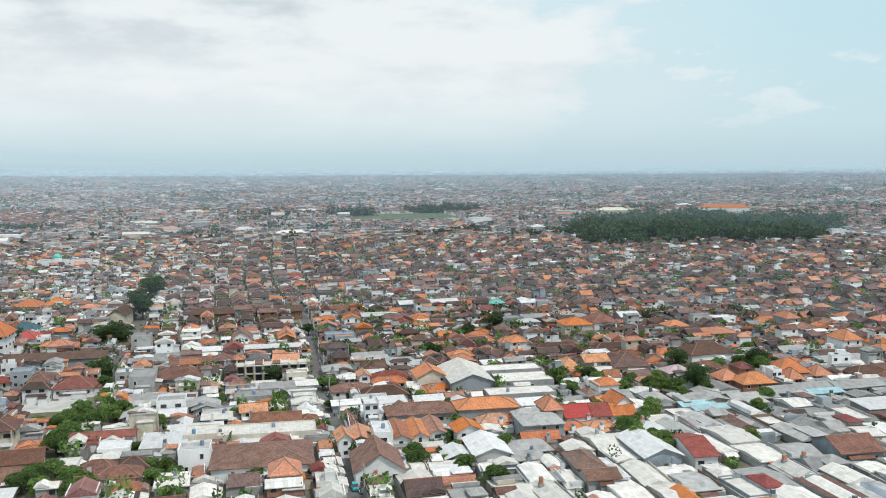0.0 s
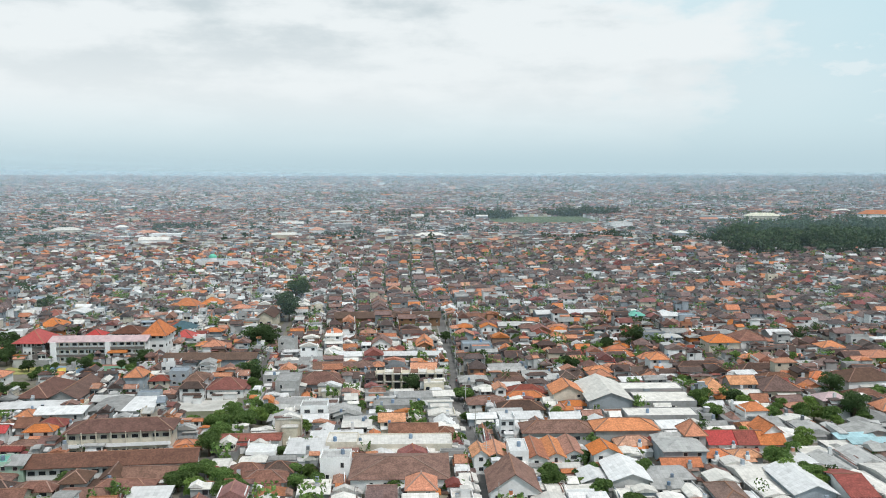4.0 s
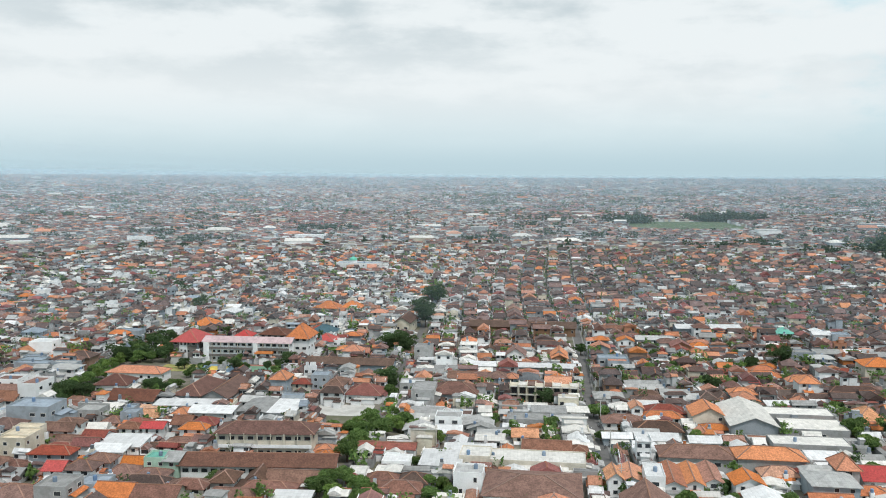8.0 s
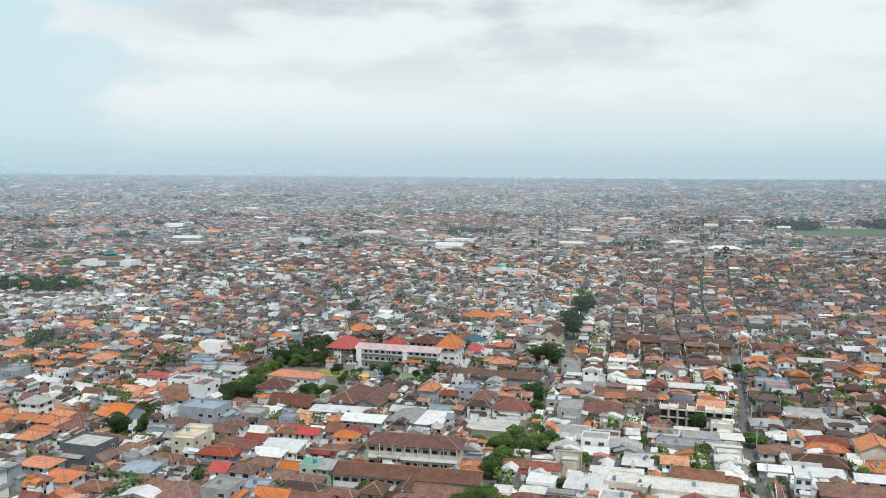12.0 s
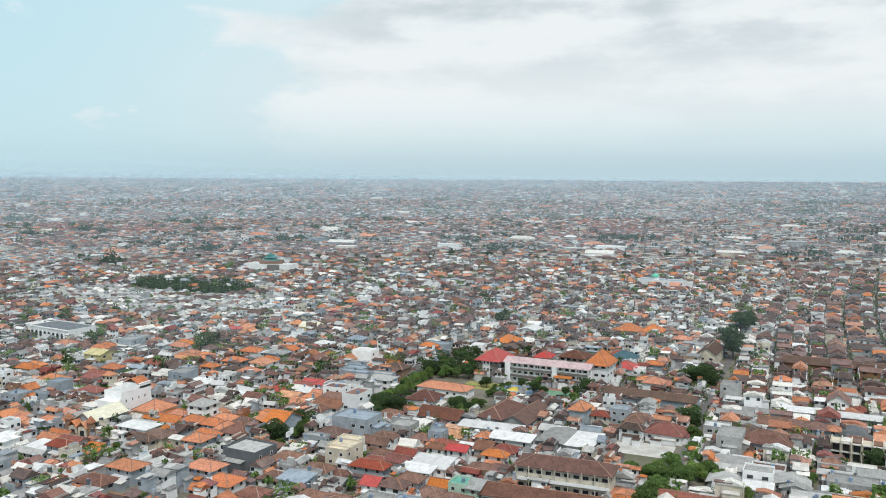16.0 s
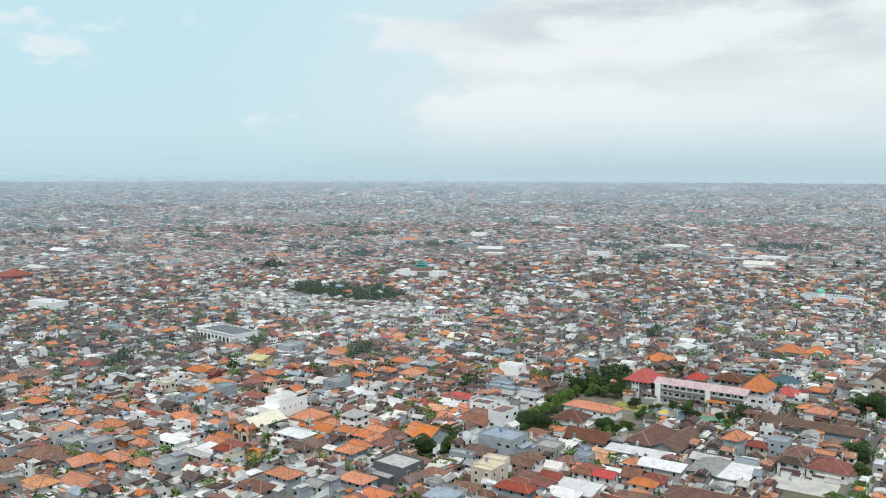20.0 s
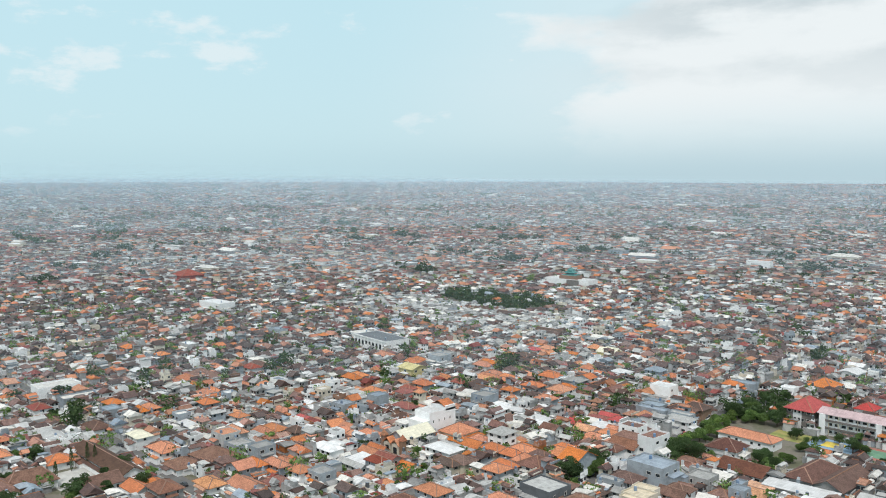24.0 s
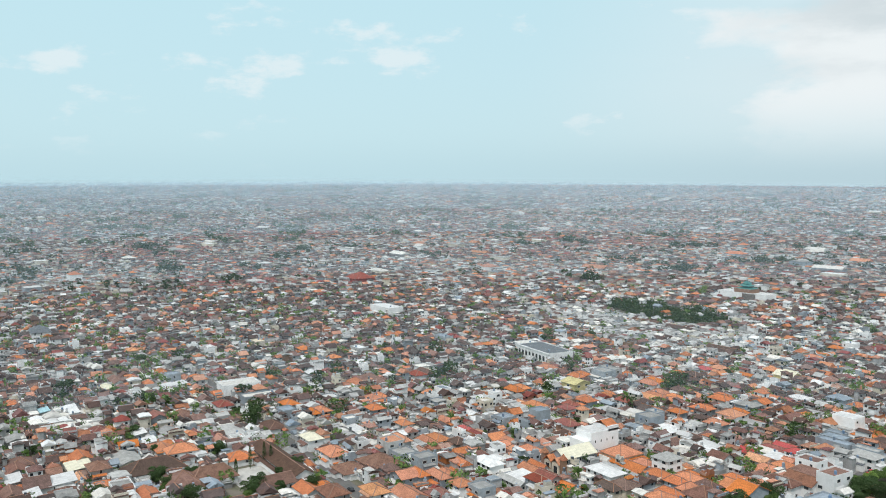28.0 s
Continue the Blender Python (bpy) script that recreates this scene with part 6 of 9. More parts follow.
house(-80.1, 226.4, 14.6, 4.7, 3.1, -1.0, "hip", "terra", "white", 1, 2.5, name="bungalow", windows=5)
house(-71.8, 232.7, 16.0, 8.0, 3.1, -1.3, "hip", "terra", "white", 1, 2.2, name="bungalow", windows=5)
house(-64.9, 242.3, 18.0, 7.6, 3.1, -1.0, "gable", "terra", "white", 1, 2.2, name="bungalow", windows=5)
house(-62.7, 225.5, 10.0, 6.6, 3.1, 0.5, "shed", "white", "grey", 1, 0.8, name="shed", windows=5)
house(-112.6, 299.0, 16.0, 7.0, 5.9, 1.0, "shed", "white", "grey", 2, 0.8, name="house", windows=7)
house(-110.1, 285.4, 9.0, 7.0, 5.9, -0.4, "hip", "redtile", "white", 2, 2.0, name="house", windows=7)
house(-117.6, 285.4, 6.2, 8.0, 5.9, -0.5, "gable", "terra", "grey", 2, 2.2, name="house", windows=7)
house(-62.9, 268.5, 7.0, 6.0, 3.1, -0.4, "hip", "orange", "cream", 1, 1.7, name="bungalow", windows=5)
house(-34.0, 313.5, 12.0, 8.0, 3.1, -0.6, "shed", "grey", "grey", 1, 0.8, name="shed", windows=5)
house(-34.8, 294.4, 10.0, 8.0, 3.1, -0.3, "gabley", "grey", "grey", 1, 1.5, name="shed", windows=5)
house(-22.4, 312.5, 11.1, 7.0, 3.1, -1.7, "flat", "terra", "white", 1, 0.7, name="bungalow", windows=5)
house(-14.4, 302.1, 11.0, 9.0, 3.1, 0.0, "gabley", "grey", "grey", 1, 1.6, name="shed", windows=5)
house(-7.1, 290.1, 14.0, 8.0, 3.1, 1.9, "flat", "grey", "grey", 1, 0.7, name="bungalow", windows=5)
house(4.3, 291.4, 8.8, 5.0, 3.1, -0.3, "flat", "terra", "cream", 1, 0.7, name="bungalow", windows=5)
house(12.1, 319.9, 12.0, 6.0, 3.1, 1.0, "shed", "grey", "white", 1, 0.8, name="shed", windows=5)
house(4.3, 309.5, 16.0, 10.0, 3.1, -1.4, "flat", "grey", "grey", 1, 0.7, name="bungalow", windows=5)
house(19.0, 307.9, 12.0, 10.0, 3.1, 0.8, "flat", "grey", "grey", 1, 0.7, name="bungalow", windows=5)
house(-43.8, 346.9, 10.0, 8.0, 5.9, 1.0, "flat", "white", "grey", 2, 0.7, name="house", windows=7)
house(-40.8, 379.8, 14.0, 7.0, 3.1, 0.7, "gable", "grey", "grey", 1, 1.4, name="shed", windows=5)
house(-30.7, 386.9, 14.0, 7.0, 3.1, 0.1, "gable", "grey", "grey", 1, 1.4, name="shed", windows=5)
house(-16.5, 394.9, 12.0, 6.0, 3.1, -0.1, "shed", "white", "grey", 1, 0.8, name="shed", windows=5)
house(71.8, 587.6, 14.0, 6.0, 3.1, 0.6, "gable", "orange", "white", 1, 1.7, name="bungalow", windows=5)
house(59.3, 527.1, 10.0, 5.0, 3.1, 1.6, "hip", "orange", "white", 1, 1.5, name="bungalow", windows=5)
house(44.0, 449.1, 8.0, 6.0, 5.9, -1.4, "hip", "orange", "blue", 2, 1.7, name="house", windows=7)
house(56.7, 447.1, 8.0, 7.0, 5.9, -1.6, "gabley", "orange", "white", 2, 2.0, name="house", windows=7)
house(68.4, 452.9, 11.0, 8.0, 5.9, 1.0, "gable", "grey", "grey", 2, 1.5, name="house", windows=7)
house(78.5, 453.7, 9.2, 6.0, 5.9, 1.7, "flat", "white", "grey", 2, 0.7, name="house", windows=7)
house(83.0, 437.1, 9.0, 9.0, 5.9, 0.1, "gabley", "redtile", "terra", 2, 2.5, name="house", windows=7)
house(97.2, 458.5, 11.0, 6.0, 3.1, -0.2, "hip", "orange", "white", 1, 1.7, name="bungalow", windows=5)
house(45.1, 402.5, 14.0, 8.0, 5.9, 0.9, "flat", "blue", "blue", 2, 0.7, name="house", windows=7)
house(112.4, 396.1, 12.0, 8.0, 3.1, -1.3, "hip", "orange", "white", 1, 2.2, name="bungalow", windows=5)
house(90.0, 344.3, 10.0, 7.0, 5.9, -0.9, "hip", "orange", "blue", 2, 2.0, name="house", windows=7)
house(69.6, 314.1, 11.4, 12.0, 5.9, -1.2, "gabley", "orange", "cream", 2, 3.2, name="house", windows=7)
house(56.1, 324.7, 14.0, 9.0, 3.1, 0.3, "hip", "redtile", "grey", 1, 2.5, name="bungalow", windows=5)
house(70.5, 303.9, 9.5, 5.0, 3.1, -0.7, "hip", "orange", "grey", 1, 1.5, name="bungalow", windows=5)
house(49.9, 302.0, 16.0, 9.0, 3.1, -1.1, "hip", "brown", "white", 1, 2.5, name="bungalow", windows=5)
house(90.9, 435.9, 6.9, 6.0, 3.1, 0.8, "hip", "orange", "white", 1, 1.7, name="bungalow", windows=5)
house(53.3, 365.2, 14.0, 8.0, 3.1, 1.8, "gable", "grey", "grey", 1, 1.5, name="shed", windows=5)
house(65.6, 345.2, 14.0, 8.0, 3.1, -0.8, "gable", "grey", "grey", 1, 1.5, name="shed", windows=5)
house(53.7, 347.1, 9.8, 7.0, 3.1, 0.8, "hip", "brown", "grey", 1, 2.0, name="bungalow", windows=5)
house(119.6, 361.0, 14.1, 7.4, 3.1, -0.3, "hip", "brown", "grey", 1, 2.2, name="bungalow", windows=5)
house(102.0, 335.5, 9.0, 6.0, 3.1, 1.4, "shed", "white", "white", 1, 0.8, name="shed", windows=5)
house(138.7, 423.1, 11.8, 8.0, 5.9, 0.3, "flat", "grey", "blue", 2, 0.7, name="house", windows=7)
house(146.9, 476.4, 9.0, 6.0, 5.9, -0.9, "hip", "green", "white", 2, 1.7, name="house", windows=7)
house(165.4, 474.8, 9.0, 8.0, 5.9, -1.1, "gable", "white", "white", 2, 1.5, name="house", windows=7)
house(174.5, 471.5, 9.5, 7.0, 5.9, -1.9, "flat", "blue", "blue", 2, 0.7, name="house", windows=7)
house(170.6, 527.9, 12.0, 7.0, 5.9, -0.1, "hip", "redtile", "cream", 2, 2.0, name="house", windows=7)
house(47.8, 289.0, 14.0, 6.0, 3.1, -0.5, "shed", "white", "grey", 1, 0.8, name="shed", windows=5)
house(44.0, 294.2, 10.0, 4.3, 3.1, -1.3, "shed", "grey", "grey", 1, 0.8, name="shed", windows=5)
house(63.5, 289.1, 10.0, 7.0, 3.1, -0.6, "gable", "white", "white", 1, 1.4, name="shed", windows=5)
house(97.4, 274.1, 9.0, 6.0, 3.1, -0.7, "shed", "white", "grey", 1, 0.8, name="shed", windows=5)
house(89.2, 254.4, 9.5, 4.3, 5.9, 1.1, "hip", "grey", "blue", 2, 1.5, name="house", windows=7)
house(86.9, 237.9, 11.0, 4.7, 3.1, -1.4, "gable", "orange", "grey", 1, 2.0, name="bungalow", windows=5)
house(100.4, 245.6, 8.7, 6.0, 3.1, 2.0, "hip", "orange", "white", 1, 1.7, name="bungalow", windows=5)
house(109.4, 244.6, 9.2, 6.0, 3.1, -0.1, "hip", "paleorange", "white", 1, 1.7, name="bungalow", windows=5)
house(79.6, 230.6, 13.4, 10.4, 3.1, 0.4, "hip", "grey", "grey", 1, 1.9, name="shed", windows=5)
house(58.8, 229.7, 7.8, 9.0, 3.1, -0.1, "gabley", "white", "grey", 1, 1.6, name="shed", windows=5)
house(77.1, 222.4, 8.2, 6.3, 3.1, 1.3, "gable", "grey", "grey", 1, 1.6, name="shed", windows=5)
house(28.2, 245.3, 4.1, 8.0, 5.9, 1.3, "gabley", "paleorange", "white", 2, 2.2, name="house", windows=7)
house(79.1, 258.8, 10.8, 6.4, 3.1, 0.2, "hip", "paleorange", "white", 1, 2.2, name="bungalow", windows=5)
house(65.7, 243.7, 8.0, 8.0, 5.9, -0.1, "gabley", "orange", "white", 2, 2.2, name="house", windows=7)
house(87.7, 259.1, 6.7, 5.1, 3.1, 0.9, "gabley", "redtile", "white", 1, 2.0, name="bungalow", windows=5)
house(-286.1, 253.8, 6.3, 6.0, 3.1, 1.4, "hip", "orange", "cream", 1, 1.7, name="bungalow", windows=5)
house(-461.7, 433.1, 11.0, 6.6, 3.1, -0.4, "hip", "orange", "grey", 1, 2.5, name="bungalow", windows=5)
house(-383.3, 381.4, 14.0, 6.8, 8.7, 0.9, "flat", "grey", "grey", 3, 0.7, name="house", windows=9)
house(-162.6, 264.3, 9.0, 5.0, 8.7, 1.8, "flat", "cream", "cream", 3, 0.7, name="house", windows=9)
house(-181.1, 269.5, 10.0, 4.1, 5.9, -0.1, "flat", "grey", "blue", 2, 0.7, name="house", windows=7)
house(-152.8, 269.1, 16.0, 4.6, 3.1, -1.1, "gable", "terra", "white", 1, 2.2, name="bungalow", windows=5)
house(-139.5, 258.8, 8.0, 4.0, 5.9, -1.1, "gable", "redtile", "white", 2, 2.2, name="house", windows=7)
house(-129.5, 269.3, 13.2, 6.6, 3.1, 0.9, "shed", "white", "white", 1, 0.8, name="shed", windows=5)
house(-205.3, 302.1, 14.0, 7.6, 5.9, 0.7, "hip", "terra", "white", 2, 2.2, name="house", windows=7)
house(-223.8, 340.2, 9.0, 6.0, 5.9, 1.8, "hip", "red", "white", 2, 1.7, name="house", windows=7)
house(-221.5, 265.3, 4.5, 7.7, 5.9, 1.4, "hip", "orange", "cream", 2, 2.2, name="house", windows=7)
house(-236.2, 283.2, 7.9, 8.0, 3.1, -1.0, "hip", "orange", "white", 1, 2.2, name="bungalow", windows=5)
house(-222.6, 215.4, 12.0, 8.0, 5.9, -1.2, "hip", "orange", "blue", 2, 2.2, name="house", windows=7)
house(-226.7, 205.8, 12.0, 8.0, 3.1, -1.0, "hip", "terra", "grey", 1, 2.2, name="bungalow", windows=5)
house(-197.7, 226.3, 12.0, 8.0, 5.9, -1.3, "hip", "orange", "blue", 2, 2.2, name="house", windows=7)
house(-182.8, 217.4, 11.0, 9.0, 5.9, 0.8, "hip", "orange", "white", 2, 2.5, name="house", windows=7)
house(-171.7, 218.9, 9.0, 7.0, 3.1, 1.4, "hip", "terra", "grey", 1, 2.0, name="bungalow", windows=5)
house(-174.1, 233.7, 9.0, 7.0, 3.1, 1.6, "hip", "terra", "white", 1, 2.0, name="bungalow", windows=5)
house(-162.2, 229.3, 10.0, 7.0, 5.9, -1.0, "shed", "blue", "blue", 2, 0.8, name="house", windows=7)
house(-144.3, 224.8, 9.0, 7.0, 3.1, 1.5, "hip", "terra", "white", 1, 2.0, name="bungalow", windows=5)
house(-156.5, 245.0, 7.4, 6.0, 3.1, -0.7, "hip", "terra", "grey", 1, 1.7, name="bungalow", windows=5)
house(-130.3, 238.2, 9.0, 7.0, 5.9, -0.3, "hip", "terra", "white", 2, 2.0, name="house", windows=7)
house(-127.8, 244.7, 8.0, 5.9, 5.9, 0.9, "hip", "terra", "blue", 2, 2.0, name="house", windows=7)
house(-119.4, 242.5, 8.9, 8.0, 3.1, -1.7, "hip", "terra", "white", 1, 2.2, name="bungalow", windows=5)
house(-110.0, 240.8, 9.8, 7.0, 3.1, -1.6, "hip", "terra", "grey", 1, 2.0, name="bungalow", windows=5)
house(-110.8, 248.1, 7.0, 7.0, 5.9, 1.3, "flat", "green", "green", 2, 0.7, name="house", windows=7)
house(-112.2, 270.2, 12.0, 8.0, 3.1, -0.8, "hip", "terra", "grey", 1, 2.2, name="bungalow", windows=5)
house(-268.3, 370.7, 12.0, 7.0, 3.1, -0.6, "gable", "grey", "grey", 1, 1.4, name="shed", windows=5)
house(-237.9, 336.5, 8.7, 4.6, 3.1, 0.3, "shed", "palegrey", "white", 1, 0.8, name="bungalow", windows=5)
house(-157.6, 279.1, 9.0, 8.0, 5.9, 0.7, "hip", "terra", "white", 2, 2.2, name="house", windows=7)
house(-149.8, 255.3, 12.9, 3.6, 3.1, -2.0, "hip", "terra", "white", 1, 2.2, name="bungalow", windows=5)
house(-173.3, 311.6, 10.0, 4.2, 3.1, -0.7, "hip", "terra", "white", 1, 2.0, name="bungalow", windows=5)
house(-158.8, 308.6, 11.0, 7.0, 3.1, -0.3, "shed", "palegrey", "grey", 1, 0.8, name="bungalow", windows=5)
house(-133.4, 282.6, 8.0, 6.0, 5.9, -0.1, "hip", "redtile", "white", 2, 1.7, name="house", windows=7)
house(-137.7, 302.1, 9.0, 8.0, 3.1, -1.2, "gable", "paleorange", "grey", 1, 2.2, name="bungalow", windows=5)
house(-141.3, 294.1, 6.0, 6.0, 5.9, 0.3, "flat", "blue", "blue", 2, 0.7, name="house", windows=7)
house(-127.7, 288.8, 8.0, 6.0, 3.1, 1.8, "shed", "white", "grey", 1, 0.8, name="shed", windows=5)
house(-123.2, 297.7, 5.3, 6.0, 5.9, -0.4, "hip", "orange", "blue", 2, 1.7, name="house", windows=7)
house(-111.6, 279.2, 9.0, 4.8, 5.9, 0.2, "hip", "orange", "white", 2, 2.0, name="house", windows=7)
house(-102.4, 325.8, 14.0, 7.6, 3.1, -1.5, "gable", "grey", "grey", 1, 1.5, name="shed", windows=5)
house(-88.0, 321.6, 8.3, 3.9, 5.9, -0.9, "flat", "blue", "blue", 2, 0.7, name="house", windows=7)
house(-89.8, 344.4, 8.0, 6.0, 5.9, 0.7, "hip", "redtile", "cream", 2, 1.7, name="house", windows=7)
house(-74.4, 331.1, 9.0, 4.2, 5.9, -1.5, "hip", "brown", "white", 2, 2.2, name="house", windows=7)
house(-84.1, 353.5, 8.0, 8.0, 5.9, 1.5, "flat", "blue", "blue", 2, 0.7, name="house", windows=7)
house(-213.6, 448.6, 12.0, 7.0, 5.9, 1.6, "flat", "blue", "blue", 2, 0.7, name="house", windows=7)
house(-224.3, 460.2, 11.0, 6.0, 3.1, -1.6, "hip", "orange", "white", 1, 1.7, name="bungalow", windows=5)
house(-213.3, 396.1, 10.0, 8.0, 3.1, 1.8, "hip", "brown", "grey", 1, 2.2, name="bungalow", windows=5)
house(-231.9, 324.9, 10.0, 7.0, 3.1, -0.5, "gable", "paleorange", "white", 1, 2.0, name="bungalow", windows=5)
house(205.0, 260.2, 13.0, 3.0, 3.1, 1.1, "shed", "cyan", "grey", 1, 0.8, name="bungalow", windows=5)
house(151.7, 257.2, 12.0, 3.0, 3.1, 1.0, "shed", "cyan", "grey", 1, 0.8, name="bungalow", windows=5)
house(153.6, 251.9, 12.0, 3.0, 3.1, -0.8, "shed", "cyan", "grey", 1, 0.8, name="bungalow", windows=5)
house(-499.5, 70.7, 9.0, 4.0, 3.1, 0.7, "shed", "cyan", "grey", 1, 0.8, name="bungalow", windows=5)
house(-638.4, 87.9, 6.0, 5.0, 3.1, 0.6, "shed", "cyan", "grey", 1, 0.8, name="bungalow", windows=5)
house(-160.5, 252.4, 8.7, 3.7, 8.7, 1.2, "flat", "cream", "cream", 3, 0.7, name="house", windows=9)
house(-156.7, 273.4, 10.0, 3.8, 5.9, -0.9, "gable", "terra", "white", 2, 2.5, name="house", windows=7)
house(-162.1, 303.5, 8.0, 3.5, 5.9, 1.0, "flat", "grey", "grey", 2, 0.7, name="house", windows=7)
house(-146.5, 250.5, 13.0, 5.8, 5.9, 1.8, "hip", "redtile", "blue", 2, 2.0, name="house", windows=7)
house(-129.5, 253.3, 11.0, 5.5, 5.9, 0.7, "shed", "white", "white", 2, 0.8, name="house", windows=7)
house(-147.7, 293.3, 6.8, 6.0, 3.1, 0.1, "hip", "terra", "grey", 1, 1.7, name="bungalow", windows=5)
house(-133.7, 277.6, 7.0, 4.1, 5.9, -1.5, "hip", "terra", "white", 2, 1.7, name="house", windows=7)
house(-125.7, 279.3, 7.3, 6.0, 5.9, -0.0, "gable", "red", "white", 2, 1.7, name="house", windows=7)
house(-128.2, 294.6, 4.9, 5.7, 3.1, -0.6, "hip", "terra", "white", 1, 1.7, name="bungalow", windows=5)
house(-140.0, 308.2, 9.0, 4.5, 3.1, 0.9, "shed", "paleorange", "grey", 1, 0.8, name="bungalow", windows=5)
house(-144.1, 299.9, 3.9, 5.7, 5.9, 0.7, "flat", "blue", "blue", 2, 0.7, name="house", windows=7)
house(-113.0, 263.9, 14.0, 4.8, 3.1, 0.3, "gable", "brown", "grey", 1, 2.2, name="bungalow", windows=5)
house(-105.3, 248.8, 4.4, 9.0, 5.9, -1.3, "gable", "grey", "green", 2, 1.6, name="house", windows=7)
house(-118.4, 249.8, 8.1, 6.7, 3.1, 0.6, "gable", "orange", "white", 1, 2.5, name="bungalow", windows=5)
house(-109.2, 234.6, 14.0, 5.6, 3.1, 0.5, "hip", "brown", "white", 1, 2.2, name="bungalow", windows=5)
house(-110.8, 220.2, 10.0, 9.0, 5.9, -1.3, "gable", "orange", "grey", 2, 2.5, name="house", windows=7)
house(-119.7, 225.5, 8.0, 8.0, 5.9, 1.6, "flat", "blue", "blue", 2, 0.7, name="house", windows=7)
house(-98.6, 219.8, 12.0, 8.0, 5.9, 0.6, "gable", "terra", "cream", 2, 2.2, name="house", windows=7)
house(-91.8, 225.7, 8.0, 3.6, 5.9, -1.5, "hip", "terra", "cream", 2, 2.2, name="house", windows=7)
house(-77.0, 241.1, 6.4, 9.1, 3.1, 1.7, "gabley", "brown", "white", 1, 2.5, name="bungalow", windows=5)
house(-222.9, 333.9, 5.2, 5.0, 3.1, -1.4, "gable", "orange", "white", 1, 1.5, name="bungalow", windows=5)
house(-207.6, 368.7, 12.0, 5.0, 5.9, -0.7, "flat", "grey", "blue", 2, 0.7, name="house", windows=7)
house(-229.8, 380.5, 9.0, 4.9, 5.9, 0.9, "flat", "blue", "blue", 2, 0.7, name="house", windows=7)
house(-217.9, 442.7, 10.0, 4.8, 5.9, 0.4, "hip", "orange", "blue", 2, 2.0, name="house", windows=7)
house(-232.4, 433.5, 8.0, 5.0, 3.1, 0.2, "hip", "orange", "white", 1, 1.5, name="bungalow", windows=5)
house(-228.2, 403.0, 5.8, 5.0, 3.1, 0.6, "hip", "orange", "white", 1, 1.5, name="bungalow", windows=5)
house(-245.7, 537.2, 10.0, 6.0, 3.1, -0.2, "hip", "orange", "white", 1, 1.7, name="bungalow", windows=5)
house(-263.2, 537.4, 9.0, 6.0, 5.9, -0.8, "hip", "grey", "white", 2, 1.2, name="house", windows=7)
house(-319.2, 474.4, 12.0, 3.7, 5.9, -1.3, "hip", "creamroof", "cream", 2, 2.0, name="house", windows=7)
house(-161.8, 235.2, 9.0, 4.7, 5.9, -1.7, "flat", "grey", "grey", 2, 0.7, name="house", windows=7)
house(-160.8, 239.6, 9.0, 4.6, 5.9, 0.9, "hip", "terra", "white", 2, 2.2, name="house", windows=7)
house(-137.7, 215.2, 12.0, 10.0, 5.9, 1.0, "hip", "terra", "blue", 2, 2.7, name="house", windows=7)
house(-148.6, 217.6, 9.0, 7.4, 5.9, 0.2, "hip", "terra", "white", 2, 2.5, name="house", windows=7)
house(-149.2, 211.0, 10.0, 5.9, 5.9, 1.0, "gabley", "white", "white", 2, 1.5, name="house", windows=7)
house(-125.6, 216.7, 9.0, 9.7, 8.7, -0.6, "flat", "grey", "grey", 3, 0.7, name="house", windows=9)
house(-152.8, 238.6, 7.5, 6.8, 3.1, -0.9, "gable", "grey", "grey", 1, 1.5, name="shed", windows=5)
house(-173.6, 254.3, 9.0, 6.0, 3.1, -0.5, "hip", "brown", "grey", 1, 1.7, name="bungalow", windows=5)
house(-137.4, 237.0, 5.4, 7.0, 5.9, 1.5, "gable", "red", "white", 2, 2.0, name="house", windows=7)
house(-143.0, 244.1, 6.0, 6.0, 3.1, -1.8, "hip", "redtile", "white", 1, 1.7, name="bungalow", windows=5)
house(-74.2, 345.8, 9.0, 7.1, 5.9, 0.0, "hip", "terra", "white", 2, 2.2, name="house", windows=7)
house(-67.1, 366.9, 9.0, 10.0, 3.1, -1.0, "gabley", "terra", "white", 1, 2.5, name="bungalow", windows=5)
house(-82.2, 345.6, 7.1, 7.7, 8.7, 1.1, "flat", "blue", "blue", 3, 0.7, name="house", windows=9)
house(-34.7, 307.5, 9.0, 4.3, 3.1, -0.6, "gable", "grey", "grey", 1, 1.4, name="shed", windows=5)
house(-24.6, 300.0, 9.5, 8.0, 5.9, -0.7, "flat", "grey", "white", 2, 0.7, name="house", windows=7)
house(-12.8, 296.0, 9.0, 3.6, 3.1, -0.4, "gabley", "grey", "grey", 1, 1.6, name="shed", windows=5)
house(-32.8, 287.7, 9.0, 5.6, 3.1, 0.2, "gable", "grey", "grey", 1, 1.4, name="shed", windows=5)
house(-24.1, 291.4, 8.6, 6.0, 3.1, 1.1, "shed", "white", "white", 1, 0.8, name="shed", windows=5)
house(-1.4, 316.6, 10.0, 4.5, 3.1, -0.6, "gable", "grey", "grey", 1, 1.1, name="shed", windows=5)
house(-17.0, 365.1, 8.0, 4.8, 3.1, 1.4, "hip", "orange", "white", 1, 1.7, name="bungalow", windows=5)
house(-2.3, 362.0, 4.5, 6.0, 5.9, -1.6, "hip", "orange", "blue", 2, 1.7, name="house", windows=7)
house(5.8, 364.3, 11.0, 7.0, 3.1, -0.9, "hip", "darkgrey", "cream", 1, 2.0, name="bungalow", windows=5)
house(17.1, 353.9, 10.0, 9.0, 5.9, -1.6, "gable", "orange", "cream", 2, 2.5, name="house", windows=7)
